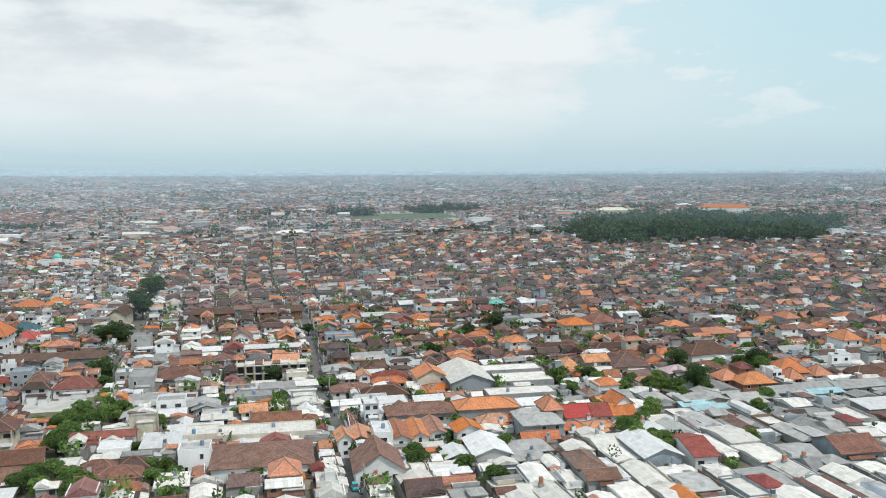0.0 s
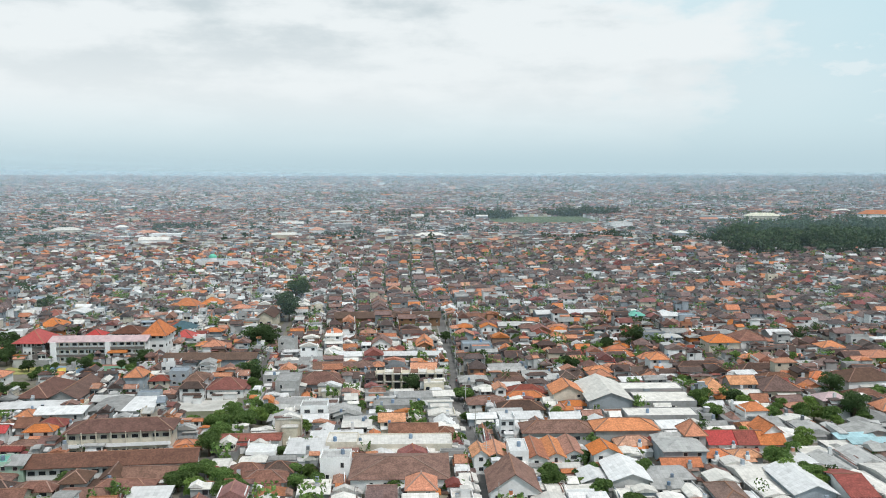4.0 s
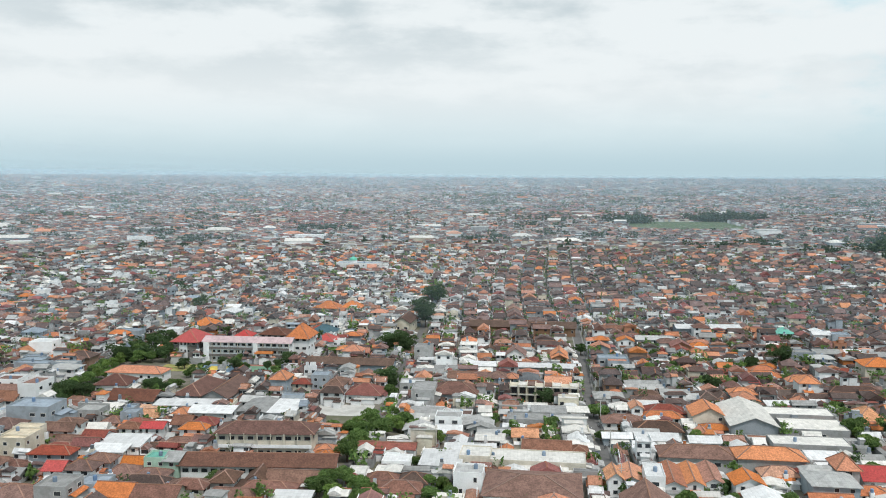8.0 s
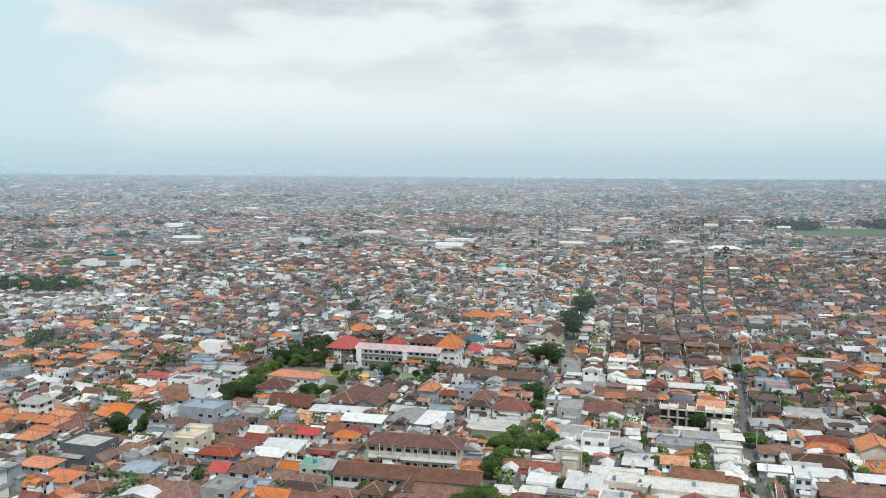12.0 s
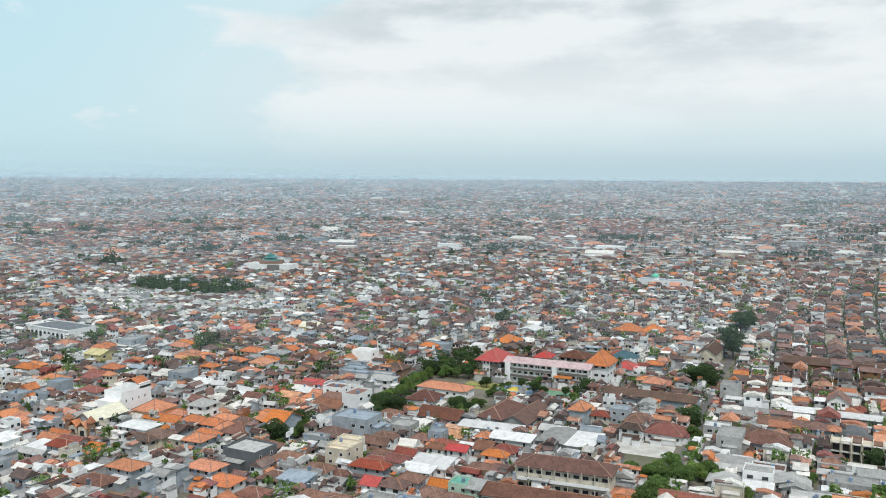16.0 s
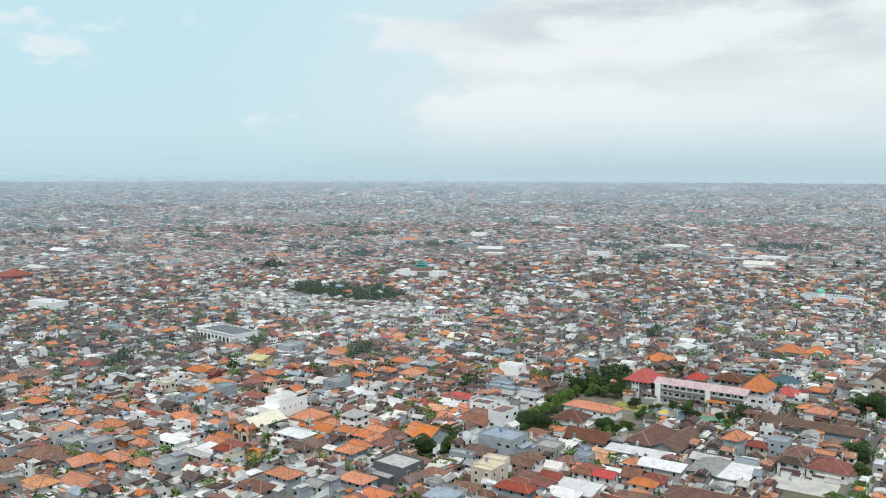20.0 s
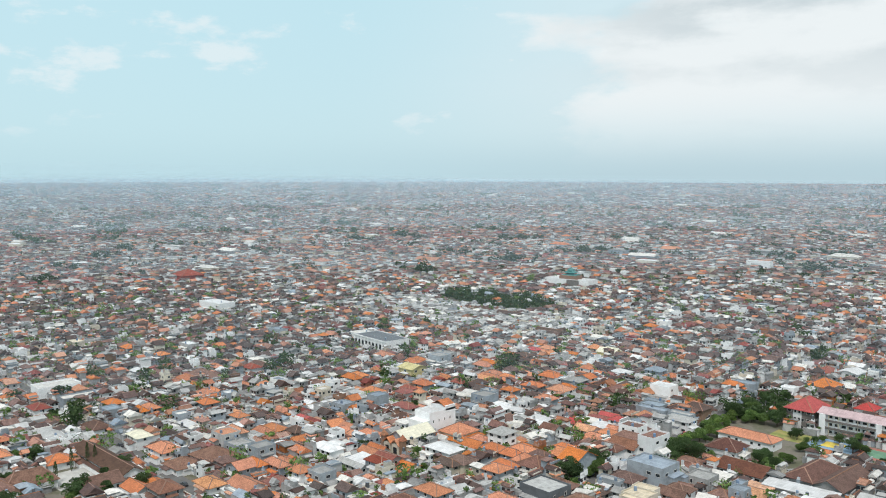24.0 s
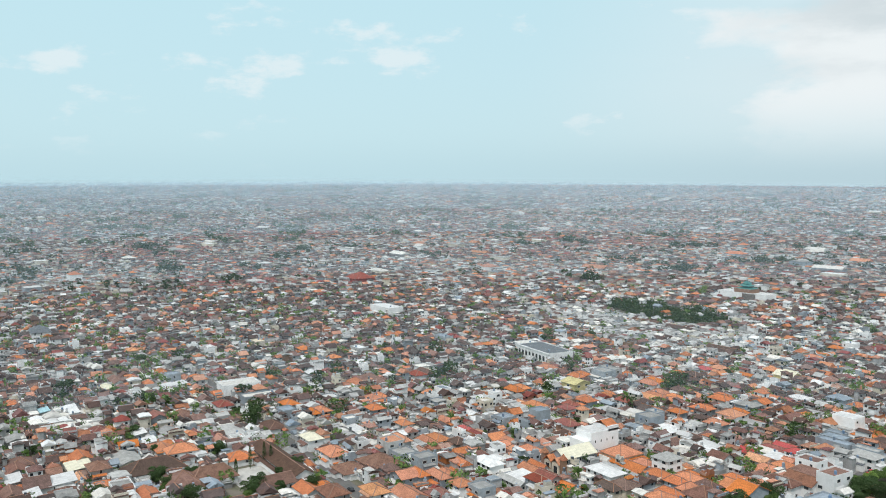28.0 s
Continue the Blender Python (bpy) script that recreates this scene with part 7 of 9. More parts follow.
house(22.4, 320.9, 8.7, 5.0, 3.1, -1.5, "shed", "palegrey", "grey", 1, 0.8, name="bungalow", windows=5)
house(-0.7, 416.7, 7.0, 4.2, 5.9, 1.1, "gabley", "orange", "white", 2, 2.0, name="house", windows=7)
house(7.8, 407.7, 6.0, 6.0, 3.1, 0.9, "hip", "redtile", "white", 1, 1.7, name="bungalow", windows=5)
house(20.1, 401.7, 7.0, 4.7, 5.9, -1.3, "gabley", "orange", "terra", 2, 2.0, name="house", windows=7)
house(-24.7, 434.0, 6.0, 7.0, 3.1, -1.2, "gabley", "brown", "white", 1, 1.7, name="bungalow", windows=5)
house(-14.1, 431.8, 6.0, 7.0, 3.1, -0.3, "gabley", "brown", "white", 1, 1.7, name="bungalow", windows=5)
house(-25.6, 549.9, 7.0, 5.0, 3.1, 1.0, "hip", "orange", "white", 1, 1.5, name="bungalow", windows=5)
house(-15.4, 271.7, 16.0, 6.7, 3.1, 1.3, "shed", "white", "white", 1, 0.8, name="shed", windows=5)
house(20.0, 274.3, 5.7, 7.0, 3.1, 1.0, "hip", "terra", "white", 1, 1.7, name="bungalow", windows=5)
house(2.6, 281.6, 8.0, 6.9, 5.9, 0.4, "gable", "paleorange", "cream", 2, 2.0, name="house", windows=7)
house(-9.2, 283.7, 9.0, 4.9, 3.1, -1.4, "shed", "palegrey", "grey", 1, 0.8, name="bungalow", windows=5)
house(-37.8, 259.4, 9.0, 7.0, 3.1, -0.4, "flat", "white", "white", 1, 0.7, name="bungalow", windows=5)
house(-30.6, 243.7, 8.0, 6.9, 3.1, -1.2, "hip", "brown", "white", 1, 2.2, name="bungalow", windows=5)
house(-61.4, 262.1, 7.0, 6.8, 3.1, 0.1, "hip", "orange", "white", 1, 2.0, name="bungalow", windows=5)
house(46.5, 395.4, 9.0, 6.3, 5.9, 0.3, "flat", "orange", "blue", 2, 0.7, name="house", windows=7)
house(41.8, 428.6, 9.0, 8.0, 5.9, -1.2, "gabley", "orange", "blue", 2, 2.2, name="house", windows=7)
house(69.6, 460.6, 10.0, 7.6, 3.1, -1.0, "hip", "brown", "blue", 1, 2.2, name="bungalow", windows=5)
house(77.6, 444.8, 8.0, 6.6, 5.9, 1.1, "hip", "terra", "white", 2, 2.0, name="house", windows=7)
house(80.8, 424.4, 7.0, 8.0, 5.9, -1.9, "gabley", "redtile", "white", 2, 2.0, name="house", windows=7)
house(95.3, 449.6, 9.0, 7.0, 3.1, 1.2, "hip", "orange", "white", 1, 2.0, name="bungalow", windows=5)
house(112.2, 478.2, 10.0, 6.0, 3.1, 1.6, "hip", "orange", "white", 1, 1.7, name="bungalow", windows=5)
house(114.7, 442.1, 12.0, 7.0, 3.1, 1.8, "hip", "brown", "grey", 1, 2.0, name="bungalow", windows=5)
house(129.9, 443.7, 11.0, 8.0, 3.1, -0.5, "gable", "redtile", "white", 1, 2.2, name="bungalow", windows=5)
house(94.3, 389.7, 10.0, 6.0, 3.1, 0.2, "hip", "redtile", "white", 1, 1.7, name="bungalow", windows=5)
house(109.8, 385.9, 16.0, 8.0, 3.1, 0.3, "hip", "orange", "white", 1, 2.2, name="bungalow", windows=5)
house(117.8, 403.6, 7.0, 6.0, 3.1, 0.5, "hip", "orange", "white", 1, 1.7, name="bungalow", windows=5)
house(120.9, 367.1, 12.0, 4.6, 5.9, 1.9, "hip", "orange", "white", 2, 2.5, name="house", windows=7)
house(88.8, 337.1, 8.0, 7.3, 5.9, 0.7, "hip", "orange", "cream", 2, 2.2, name="house", windows=7)
house(54.5, 341.8, 8.5, 3.8, 3.1, -0.8, "hip", "terra", "grey", 1, 1.7, name="bungalow", windows=5)
house(38.5, 310.2, 14.0, 7.6, 3.1, 1.4, "hip", "terra", "white", 1, 2.2, name="bungalow", windows=5)
house(53.8, 317.3, 14.0, 5.8, 3.1, -0.1, "hip", "orange", "white", 1, 2.0, name="bungalow", windows=5)
house(44.8, 319.7, 4.1, 7.0, 5.9, 0.4, "gabley", "orange", "white", 2, 1.7, name="house", windows=7)
house(52.9, 358.7, 16.0, 5.2, 3.1, 0.9, "gable", "grey", "blue", 1, 1.5, name="shed", windows=5)
house(64.7, 351.6, 11.0, 4.7, 3.1, -2.0, "gable", "grey", "grey", 1, 1.6, name="shed", windows=5)
house(76.3, 346.2, 7.6, 10.0, 3.1, 1.1, "hip", "brown", "white", 1, 2.5, name="bungalow", windows=5)
house(82.7, 345.6, 5.1, 9.7, 3.1, 0.6, "hip", "brown", "white", 1, 2.5, name="bungalow", windows=5)
house(37.2, 344.3, 11.0, 10.0, 3.1, -0.0, "hip", "grey", "grey", 1, 1.8, name="shed", windows=5)
house(144.5, 412.7, 10.0, 7.0, 5.9, 0.1, "hip", "grey", "blue", 2, 1.4, name="house", windows=7)
house(149.6, 512.3, 9.0, 6.0, 3.1, -0.2, "hip", "redtile", "white", 1, 1.7, name="bungalow", windows=5)
house(153.8, 500.5, 7.0, 5.0, 3.1, -1.2, "hip", "green", "white", 1, 1.5, name="bungalow", windows=5)
house(166.2, 482.4, 6.0, 7.3, 5.9, 0.1, "gabley", "white", "white", 2, 1.2, name="house", windows=7)
house(66.7, 581.9, 14.0, 5.3, 3.1, -1.9, "hip", "orange", "white", 1, 1.7, name="bungalow", windows=5)
house(58.4, 495.1, 26.0, 7.0, 3.1, 0.0, "hip", "terra", "white", 1, 2.0, name="bungalow", windows=5)
house(34.3, 291.1, 9.3, 6.0, 3.1, 0.6, "gable", "white", "blue", 1, 1.2, name="shed", windows=5)

# ---- trees that stand out ----
tree(-65.9, 292.9, 1, 0.69)
tree(-61.8, 288.4, 0, 0.70)
tree(-59.1, 290.1, 0, 0.91)
tree(-56.9, 295.2, 4, 0.83)
tree(-54.1, 291.4, 0, 0.80)
tree(-50.3, 294.3, 1, 0.75)
tree(-47.3, 302.4, 4, 0.68)
tree(-43.3, 297.5, 4, 0.86)
tree(-40.7, 301.5, 0, 0.93)
tree(-54.9, 264.2, 1, 0.90)
tree(-54.7, 267.5, 0, 0.79)
tree(-48.6, 240.7, 0, 0.77)
tree(-51.9, 243.9, 1, 0.77)
tree(-45.0, 235.3, 1, 0.81)
tree(-55.8, 241.6, 1, 0.84)
tree(-51.4, 228.8, 4, 0.79)
tree(-45.8, 226.1, 1, 0.78)
tree(-40.9, 225.5, 1, 0.86)
tree(-53.9, 355.0, 5, 0.82)
far_tree(-64.3, 438.3)
tree(-59.9, 428.9, 3, 1.00)
tree(-56.4, 425.5, 3, 1.00)
tree(-66.1, 429.7, 3, 1.00)
tree(-59.6, 584.3, 3, 1.30)
tree(-56.6, 597.6, 3, 1.30)
tree(-55.4, 504.8, 3, 1.30)
tree(-59.9, 528.6, 3, 1.30)
far_tree(-107.1, 428.2)
far_tree(-105.8, 435.1)
tree(-108.0, 413.5, 3, 0.50)
tree(-135.1, 399.7, 1, 0.56)
tree(-111.7, 386.0, 5, 0.57)
tree(-108.5, 399.7, 1, 0.53)
tree(-26.1, 243.5, 0, 0.70)
tree(-25.0, 232.8, 0, 0.83)
tree(-21.3, 240.0, 4, 0.66)
tree(-19.2, 234.7, 0, 0.72)
tree(-26.9, 283.9, 4, 0.68)
tree(-8.6, 307.8, 0, 0.69)
tree(-2.7, 288.1, 0, 0.75)
tree(-20.6, 220.5, 2, 0.67)
tree(-57.6, 234.7, 1, 0.88)
tree(-89.2, 237.5, 1, 0.73)
far_tree(-220.8, 576.8)
far_tree(-171.6, 533.5)
far_tree(-131.9, 515.6)
far_tree(-30.1, 513.6)
far_tree(-44.4, 503.3)
tree(-32.6, 261.3, 0, 0.60)
tree(-67.1, 289.1, 0, 0.67)
tree(-54.1, 303.2, 1, 0.84)
tree(-47.6, 290.6, 1, 0.91)
tree(-54.0, 276.8, 1, 0.88)
tree(29.3, 322.6, 0, 0.70)
tree(31.2, 319.7, 1, 0.76)
tree(33.2, 322.0, 0, 0.62)
tree(23.7, 269.1, 2, 0.65)
tree(24.8, 270.2, 0, 0.63)
tree(61.0, 394.5, 0, 0.85)
tree(73.9, 400.8, 0, 0.74)
tree(68.2, 420.2, 0, 0.93)
tree(81.6, 369.3, 5, 0.96)
tree(84.8, 365.4, 5, 0.92)
tree(95.1, 373.5, 0, 0.76)
tree(66.8, 317.6, 0, 0.69)
tree(61.9, 292.5, 4, 0.73)
tree(34.4, 246.8, 1, 0.83)
tree(32.1, 244.0, 0, 0.84)
tree(30.3, 243.2, 0, 0.64)
tree(57.9, 244.8, 0, 0.81)
tree(60.0, 246.2, 0, 0.79)
tree(55.0, 244.2, 0, 0.68)
tree(46.8, 227.2, 1, 0.81)
tree(47.0, 234.6, 0, 0.82)
tree(60.0, 235.4, 0, 0.71)
tree(69.6, 240.3, 2, 0.98)
tree(71.3, 243.3, 0, 0.71)
tree(64.4, 208.7, 0, 0.92)
tree(65.7, 210.5, 0, 0.79)
tree(54.5, 227.1, 2, 0.63)
tree(58.7, 220.2, 0, 0.93)
tree(11.7, 333.9, 3, 0.76)
tree(12.6, 302.7, 0, 0.84)
tree(42.1, 367.7, 3, 0.86)
tree(45.2, 370.7, 1, 0.72)
tree(108.9, 400.8, 5, 1.11)
tree(123.8, 407.5, 3, 1.07)
far_tree(34.6, 508.7)
tree(32.5, 432.7, 5, 0.92)
far_tree(111.1, 590.5)
far_tree(116.0, 533.6)
tree(3.1, 229.2, 0, 0.75)
tree(29.2, 293.1, 0, 0.65)
tree(124.9, 333.0, 5, 0.82)
tree(122.1, 319.8, 0, 0.93)
tree(119.0, 305.1, 1, 1.01)
tree(117.8, 293.8, 2, 0.81)
tree(116.8, 287.0, 0, 0.91)
tree(130.3, 301.1, 5, 1.07)
tree(132.6, 303.3, 0, 1.06)
tree(134.9, 293.1, 4, 0.72)
tree(137.7, 284.2, 0, 0.82)
tree(147.5, 282.9, 0, 0.79)
tree(152.6, 284.5, 4, 0.83)
tree(156.1, 279.6, 0, 0.96)
tree(157.1, 277.2, 2, 0.81)
tree(170.0, 293.4, 1, 0.99)
tree(166.5, 282.7, 3, 0.88)
tree(167.4, 278.1, 0, 0.79)
tree(125.3, 246.3, 0, 0.82)
tree(131.7, 255.6, 2, 0.75)
tree(132.9, 253.6, 4, 0.91)
tree(114.5, 227.5, 4, 0.90)
tree(118.2, 227.0, 1, 0.82)
tree(120.5, 223.8, 1, 0.94)
tree(119.6, 218.8, 2, 0.96)
tree(117.1, 239.0, 1, 0.96)
far_tree(212.9, 412.0)
far_tree(220.8, 420.6)
far_tree(231.2, 429.4)
far_tree(263.5, 409.9)
far_tree(262.6, 397.4)
tree(205.4, 303.3, 3, 0.89)
tree(205.0, 298.9, 1, 1.00)
tree(205.4, 354.0, 1, 0.86)
far_tree(139.0, 414.4)
tree(70.2, 241.8, 0, 0.70)
tree(74.9, 234.0, 0, 0.90)
tree(64.7, 210.6, 2, 0.73)
tree(185.5, 367.7, 0, 0.89)
far_tree(144.8, 467.0)
far_tree(150.2, 466.2)
far_tree(211.0, 520.7)
tree(172.3, 252.2, 2, 0.96)
tree(222.3, 335.7, 0, 0.90)
tree(207.8, 320.0, 0, 0.95)
tree(174.5, 312.9, 3, 0.91)
tree(131.8, 327.1, 5, 0.89)
tree(109.3, 265.5, 0, 0.80)
tree(117.1, 262.5, 2, 0.92)
tree(150.6, 222.9, 2, 0.90)
tree(-131.9, 387.7, 1, 0.49)
tree(-132.9, 383.1, 3, 0.59)
tree(-109.8, 394.4, 3, 0.67)
tree(-112.0, 379.2, 1, 0.52)
tree(-108.2, 375.8, 0, 0.55)
tree(-117.6, 385.0, 5, 0.68)
far_tree(-186.5, 430.6)
far_tree(-187.2, 404.9)
far_tree(-200.6, 405.2)
tree(-155.5, 342.5, 1, 0.60)
tree(-147.4, 342.3, 1, 0.57)
tree(-158.7, 353.9, 5, 0.53)
tree(-148.2, 335.1, 0, 0.57)
tree(-128.5, 385.3, 5, 0.55)
tree(-107.6, 409.5, 1, 0.57)
tree(-107.5, 420.3, 3, 0.67)
tree(-55.5, 356.7, 3, 0.96)
tree(-52.2, 342.1, 0, 0.84)
tree(-117.2, 373.8, 5, 0.59)
far_tree(-168.3, 424.5)
far_tree(-161.3, 417.4)
far_tree(-201.2, 425.2)
far_tree(-200.3, 414.3)
tree(-150.5, 369.1, 0, 0.56)
tree(-142.2, 363.6, 3, 0.54)
tree(-49.6, 324.5, 0, 0.77)
tree(-46.7, 312.3, 1, 0.63)
far_tree(-214.5, 553.0)
far_tree(-262.9, 635.5)
tree(-198.0, 282.5, 0, 0.77)
tree(-202.8, 285.9, 3, 0.86)
tree(-199.3, 287.8, 3, 0.84)
tree(-194.0, 264.0, 0, 0.72)
tree(-199.1, 268.3, 3, 0.93)
tree(-186.1, 352.5, 5, 0.49)
tree(-184.9, 362.1, 1, 0.58)
tree(-184.1, 329.6, 5, 0.92)
far_tree(-196.4, 403.2)
far_tree(-188.4, 405.6)
far_tree(-183.8, 415.8)
tree(-189.8, 380.5, 0, 0.52)
tree(-185.6, 341.7, 5, 0.52)
tree(-184.9, 366.9, 0, 0.67)
tree(-182.4, 339.4, 0, 0.55)
tree(-183.6, 323.8, 5, 0.75)
far_tree(-198.3, 417.6)
far_tree(-192.5, 427.1)
far_tree(-186.8, 433.6)
far_tree(-214.8, 556.4)
far_tree(-263.3, 637.6)
tree(-155.2, 342.1, 3, 0.63)
tree(-150.1, 338.6, 1, 0.63)
far_tree(-239.9, 405.4)
far_tree(-251.5, 380.0)
far_tree(-386.9, 476.5)
far_tree(-350.2, 397.4)
far_tree(-219.8, 382.4)
tree(-357.7, 94.0, 1, 0.56)
tree(-346.1, 94.6, 0, 0.72)
tree(-354.2, 107.9, 3, 0.55)
tree(-350.9, 69.5, 3, 0.67)
tree(-319.0, 124.7, 0, 0.66)
tree(-321.5, 129.0, 1, 0.55)
tree(-319.7, 120.4, 1, 0.56)
tree(-321.9, 106.2, 3, 0.58)
tree(-326.6, 99.2, 3, 0.71)
far_tree(-419.3, 160.6)
far_tree(-413.3, 156.5)
far_tree(-590.5, 175.8)
far_tree(-609.1, 148.7)
far_tree(-505.8, 273.6)
far_tree(-436.4, 287.9)
far_tree(-440.7, 286.9)
far_tree(-485.3, 336.3)
far_tree(-502.9, 327.8)
tree(-285.9, 236.6, 1, 0.43)
tree(-288.6, 235.3, 3, 0.44)
tree(-260.9, 233.1, 3, 0.32)
far_tree(-340.3, 393.3)
far_tree(-336.8, 383.9)
far_tree(-260.1, 370.3)
far_tree(-244.1, 366.9)
tree(-214.6, 276.8, 0, 0.84)
tree(-200.1, 285.4, 5, 0.82)
tree(-202.2, 284.4, 0, 0.93)
tree(-183.5, 323.0, 3, 0.91)
tree(-183.7, 329.4, 5, 0.96)
tree(-183.4, 318.8, 3, 0.78)
far_tree(-402.3, 201.1)
far_tree(-453.8, 211.8)
tree(-368.9, 133.1, 1, 0.61)
tree(-378.7, 125.8, 3, 0.54)
far_tree(-454.0, 105.5)
far_tree(-431.5, 103.0)
far_tree(-537.1, 89.1)
far_tree(-524.7, 84.0)
far_tree(-480.4, 126.9)
far_tree(-490.4, 123.2)
tree(-430.3, 56.7, 5, 0.65)
tree(-419.7, 57.6, 5, 0.67)
tree(-395.3, 53.2, 5, 0.70)
far_tree(-1102.2, 437.4)
far_tree(-1080.4, 439.5)
far_tree(-1092.4, 455.4)
far_tree(-1064.0, 454.4)
far_tree(-1069.0, 467.6)
far_tree(-925.7, 424.3)
far_tree(-506.8, 390.6)
far_tree(-564.2, 305.1)
far_tree(-454.5, 304.9)
far_tree(-445.0, 302.7)
far_tree(-431.9, 156.2)
far_tree(-439.8, 158.5)
far_tree(-374.3, 348.9)
far_tree(-482.9, 382.5)
far_tree(-372.7, 320.3)
tree(-181.2, 315.1, 3, 0.60)
tree(-181.5, 323.1, 0, 0.80)
tree(-181.5, 331.4, 0, 0.54)
tree(-182.7, 341.5, 0, 0.53)
tree(-184.2, 353.2, 5, 0.41)
tree(-186.6, 363.6, 5, 0.50)
tree(-189.2, 378.5, 0, 0.49)
tree(-173.0, 331.9, 1, 0.51)
tree(-178.4, 333.5, 3, 0.47)
tree(-193.5, 393.4, 1, 0.47)
far_tree(-193.8, 404.8)
far_tree(-189.7, 410.5)
far_tree(-185.0, 410.7)
far_tree(-186.1, 420.5)
far_tree(-192.0, 442.2)
far_tree(-192.8, 450.2)
far_tree(-183.4, 400.2)
tree(-186.9, 393.6, 1, 0.50)
tree(-176.2, 316.6, 0, 0.64)
tree(-176.3, 324.5, 3, 0.80)
tree(-178.0, 337.0, 5, 0.51)
tree(-189.8, 371.6, 1, 0.55)
tree(-194.5, 385.8, 1, 0.48)
far_tree(-192.4, 398.4)
far_tree(-189.7, 430.7)
tree(-155.1, 338.9, 3, 0.49)
tree(-149.3, 331.9, 3, 0.48)
tree(-151.1, 341.6, 0, 0.51)
tree(-151.6, 328.4, 5, 0.69)
tree(-149.1, 369.9, 1, 0.52)
tree(-143.9, 367.8, 1, 0.42)
tree(-139.0, 365.6, 5, 0.42)
tree(-150.3, 352.6, 1, 0.47)
tree(-150.6, 347.1, 0, 0.52)
tree(-146.9, 351.7, 1, 0.55)
tree(-158.4, 347.1, 5, 0.52)
tree(-154.3, 344.6, 3, 0.56)
tree(-147.1, 336.3, 3, 0.52)
tree(-123.0, 365.8, 1, 0.42)
tree(-109.4, 371.9, 1, 0.56)
tree(-113.1, 388.7, 3, 0.51)
tree(-133.8, 389.6, 1, 0.44)
tree(-128.7, 387.2, 0, 0.55)
tree(-152.8, 382.7, 0, 0.46)
tree(-148.2, 389.6, 0, 0.52)
tree(-141.3, 390.5, 3, 0.45)
tree(-161.7, 386.7, 5, 0.47)
tree(-158.2, 385.3, 3, 0.51)
tree(-150.3, 385.7, 5, 0.52)
far_tree(-215.0, 553.7)
far_tree(-205.9, 540.4)
far_tree(-253.2, 615.4)
far_tree(-244.6, 605.6)
far_tree(-220.6, 562.7)
tree(-195.9, 280.7, 1, 0.82)
tree(-197.5, 285.1, 1, 0.81)
tree(-198.7, 281.5, 0, 0.79)
tree(-213.3, 276.1, 5, 0.63)
far_tree(-244.9, 370.4)
far_tree(-260.4, 370.6)
tree(-194.4, 264.7, 0, 0.56)
tree(-200.3, 264.8, 5, 0.68)
tree(-180.3, 301.3, 3, 0.66)
tree(-180.5, 308.7, 5, 0.65)
tree(-185.9, 328.4, 5, 0.77)
far_tree(-200.1, 403.5)
far_tree(-185.4, 438.4)
far_tree(-178.7, 479.2)
far_tree(-161.1, 454.6)
far_tree(-366.9, 652.6)
far_tree(-431.0, 682.1)
tree(-197.7, 278.6, 0, 0.73)
tree(-193.5, 262.0, 0, 0.64)
tree(-214.9, 276.0, 5, 0.69)
tree(-286.8, 230.9, 1, 0.27)
tree(-286.2, 236.1, 0, 0.32)
tree(-246.1, 237.8, 3, 0.29)
tree(-259.9, 236.3, 0, 0.34)
far_tree(-342.8, 394.9)
far_tree(-344.2, 404.2)
far_tree(-421.3, 379.0)
tree(-319.4, 256.0, 1, 0.57)
tree(-322.7, 268.1, 5, 0.60)
far_tree(-328.4, 344.2)
far_tree(-309.0, 386.7)
far_tree(-342.3, 442.9)
far_tree(-342.8, 426.7)
far_tree(-378.5, 477.1)
far_tree(-496.3, 428.1)
far_tree(-475.5, 359.3)
tree(-286.7, 233.8, 3, 0.33)
tree(-251.8, 237.4, 5, 0.33)
far_tree(-339.8, 388.9)
tree(-196.1, 260.3, 0, 0.69)
tree(-192.6, 265.9, 2, 0.71)
far_tree(-327.8, 341.3)
far_tree(-309.6, 382.7)
far_tree(-471.4, 456.6)
far_tree(-486.2, 462.5)
far_tree(-611.7, 151.0)
far_tree(-603.2, 147.1)
far_tree(-594.6, 179.4)
far_tree(-596.5, 170.8)
far_tree(-693.0, 143.1)
far_tree(-538.1, 86.1)
far_tree(-538.2, 90.2)
far_tree(-495.0, 107.8)
far_tree(-488.4, 120.5)
far_tree(-479.8, 124.0)
far_tree(-475.0, 130.2)
far_tree(-433.4, 100.5)
far_tree(-462.8, 100.8)
far_tree(-432.7, 166.9)
far_tree(-415.6, 159.4)
far_tree(-428.7, 163.2)
far_tree(-475.9, 178.4)
far_tree(-474.8, 173.3)
tree(-357.3, 93.4, 5, 0.73)
tree(-347.7, 96.4, 3, 0.57)
tree(-360.1, 95.2, 3, 0.66)
tree(-354.6, 108.2, 3, 0.55)
tree(-320.0, 128.0, 5, 0.68)
tree(-315.6, 128.6, 1, 0.54)
tree(-324.9, 126.6, 3, 0.68)
tree(-320.9, 121.6, 3, 0.73)
tree(-319.7, 133.6, 5, 0.73)
tree(-336.5, 140.1, 5, 0.70)
tree(-340.7, 150.1, 3, 0.55)
tree(-325.5, 144.4, 0, 0.58)
tree(-314.5, 145.7, 3, 0.60)
tree(-352.0, 70.3, 0, 0.68)
tree(-321.1, 106.4, 0, 0.73)
far_tree(-488.4, 155.5)
far_tree(-497.9, 200.7)
far_tree(-475.1, 223.1)
far_tree(-489.8, 241.7)
tree(-385.8, 121.5, 1, 0.56)
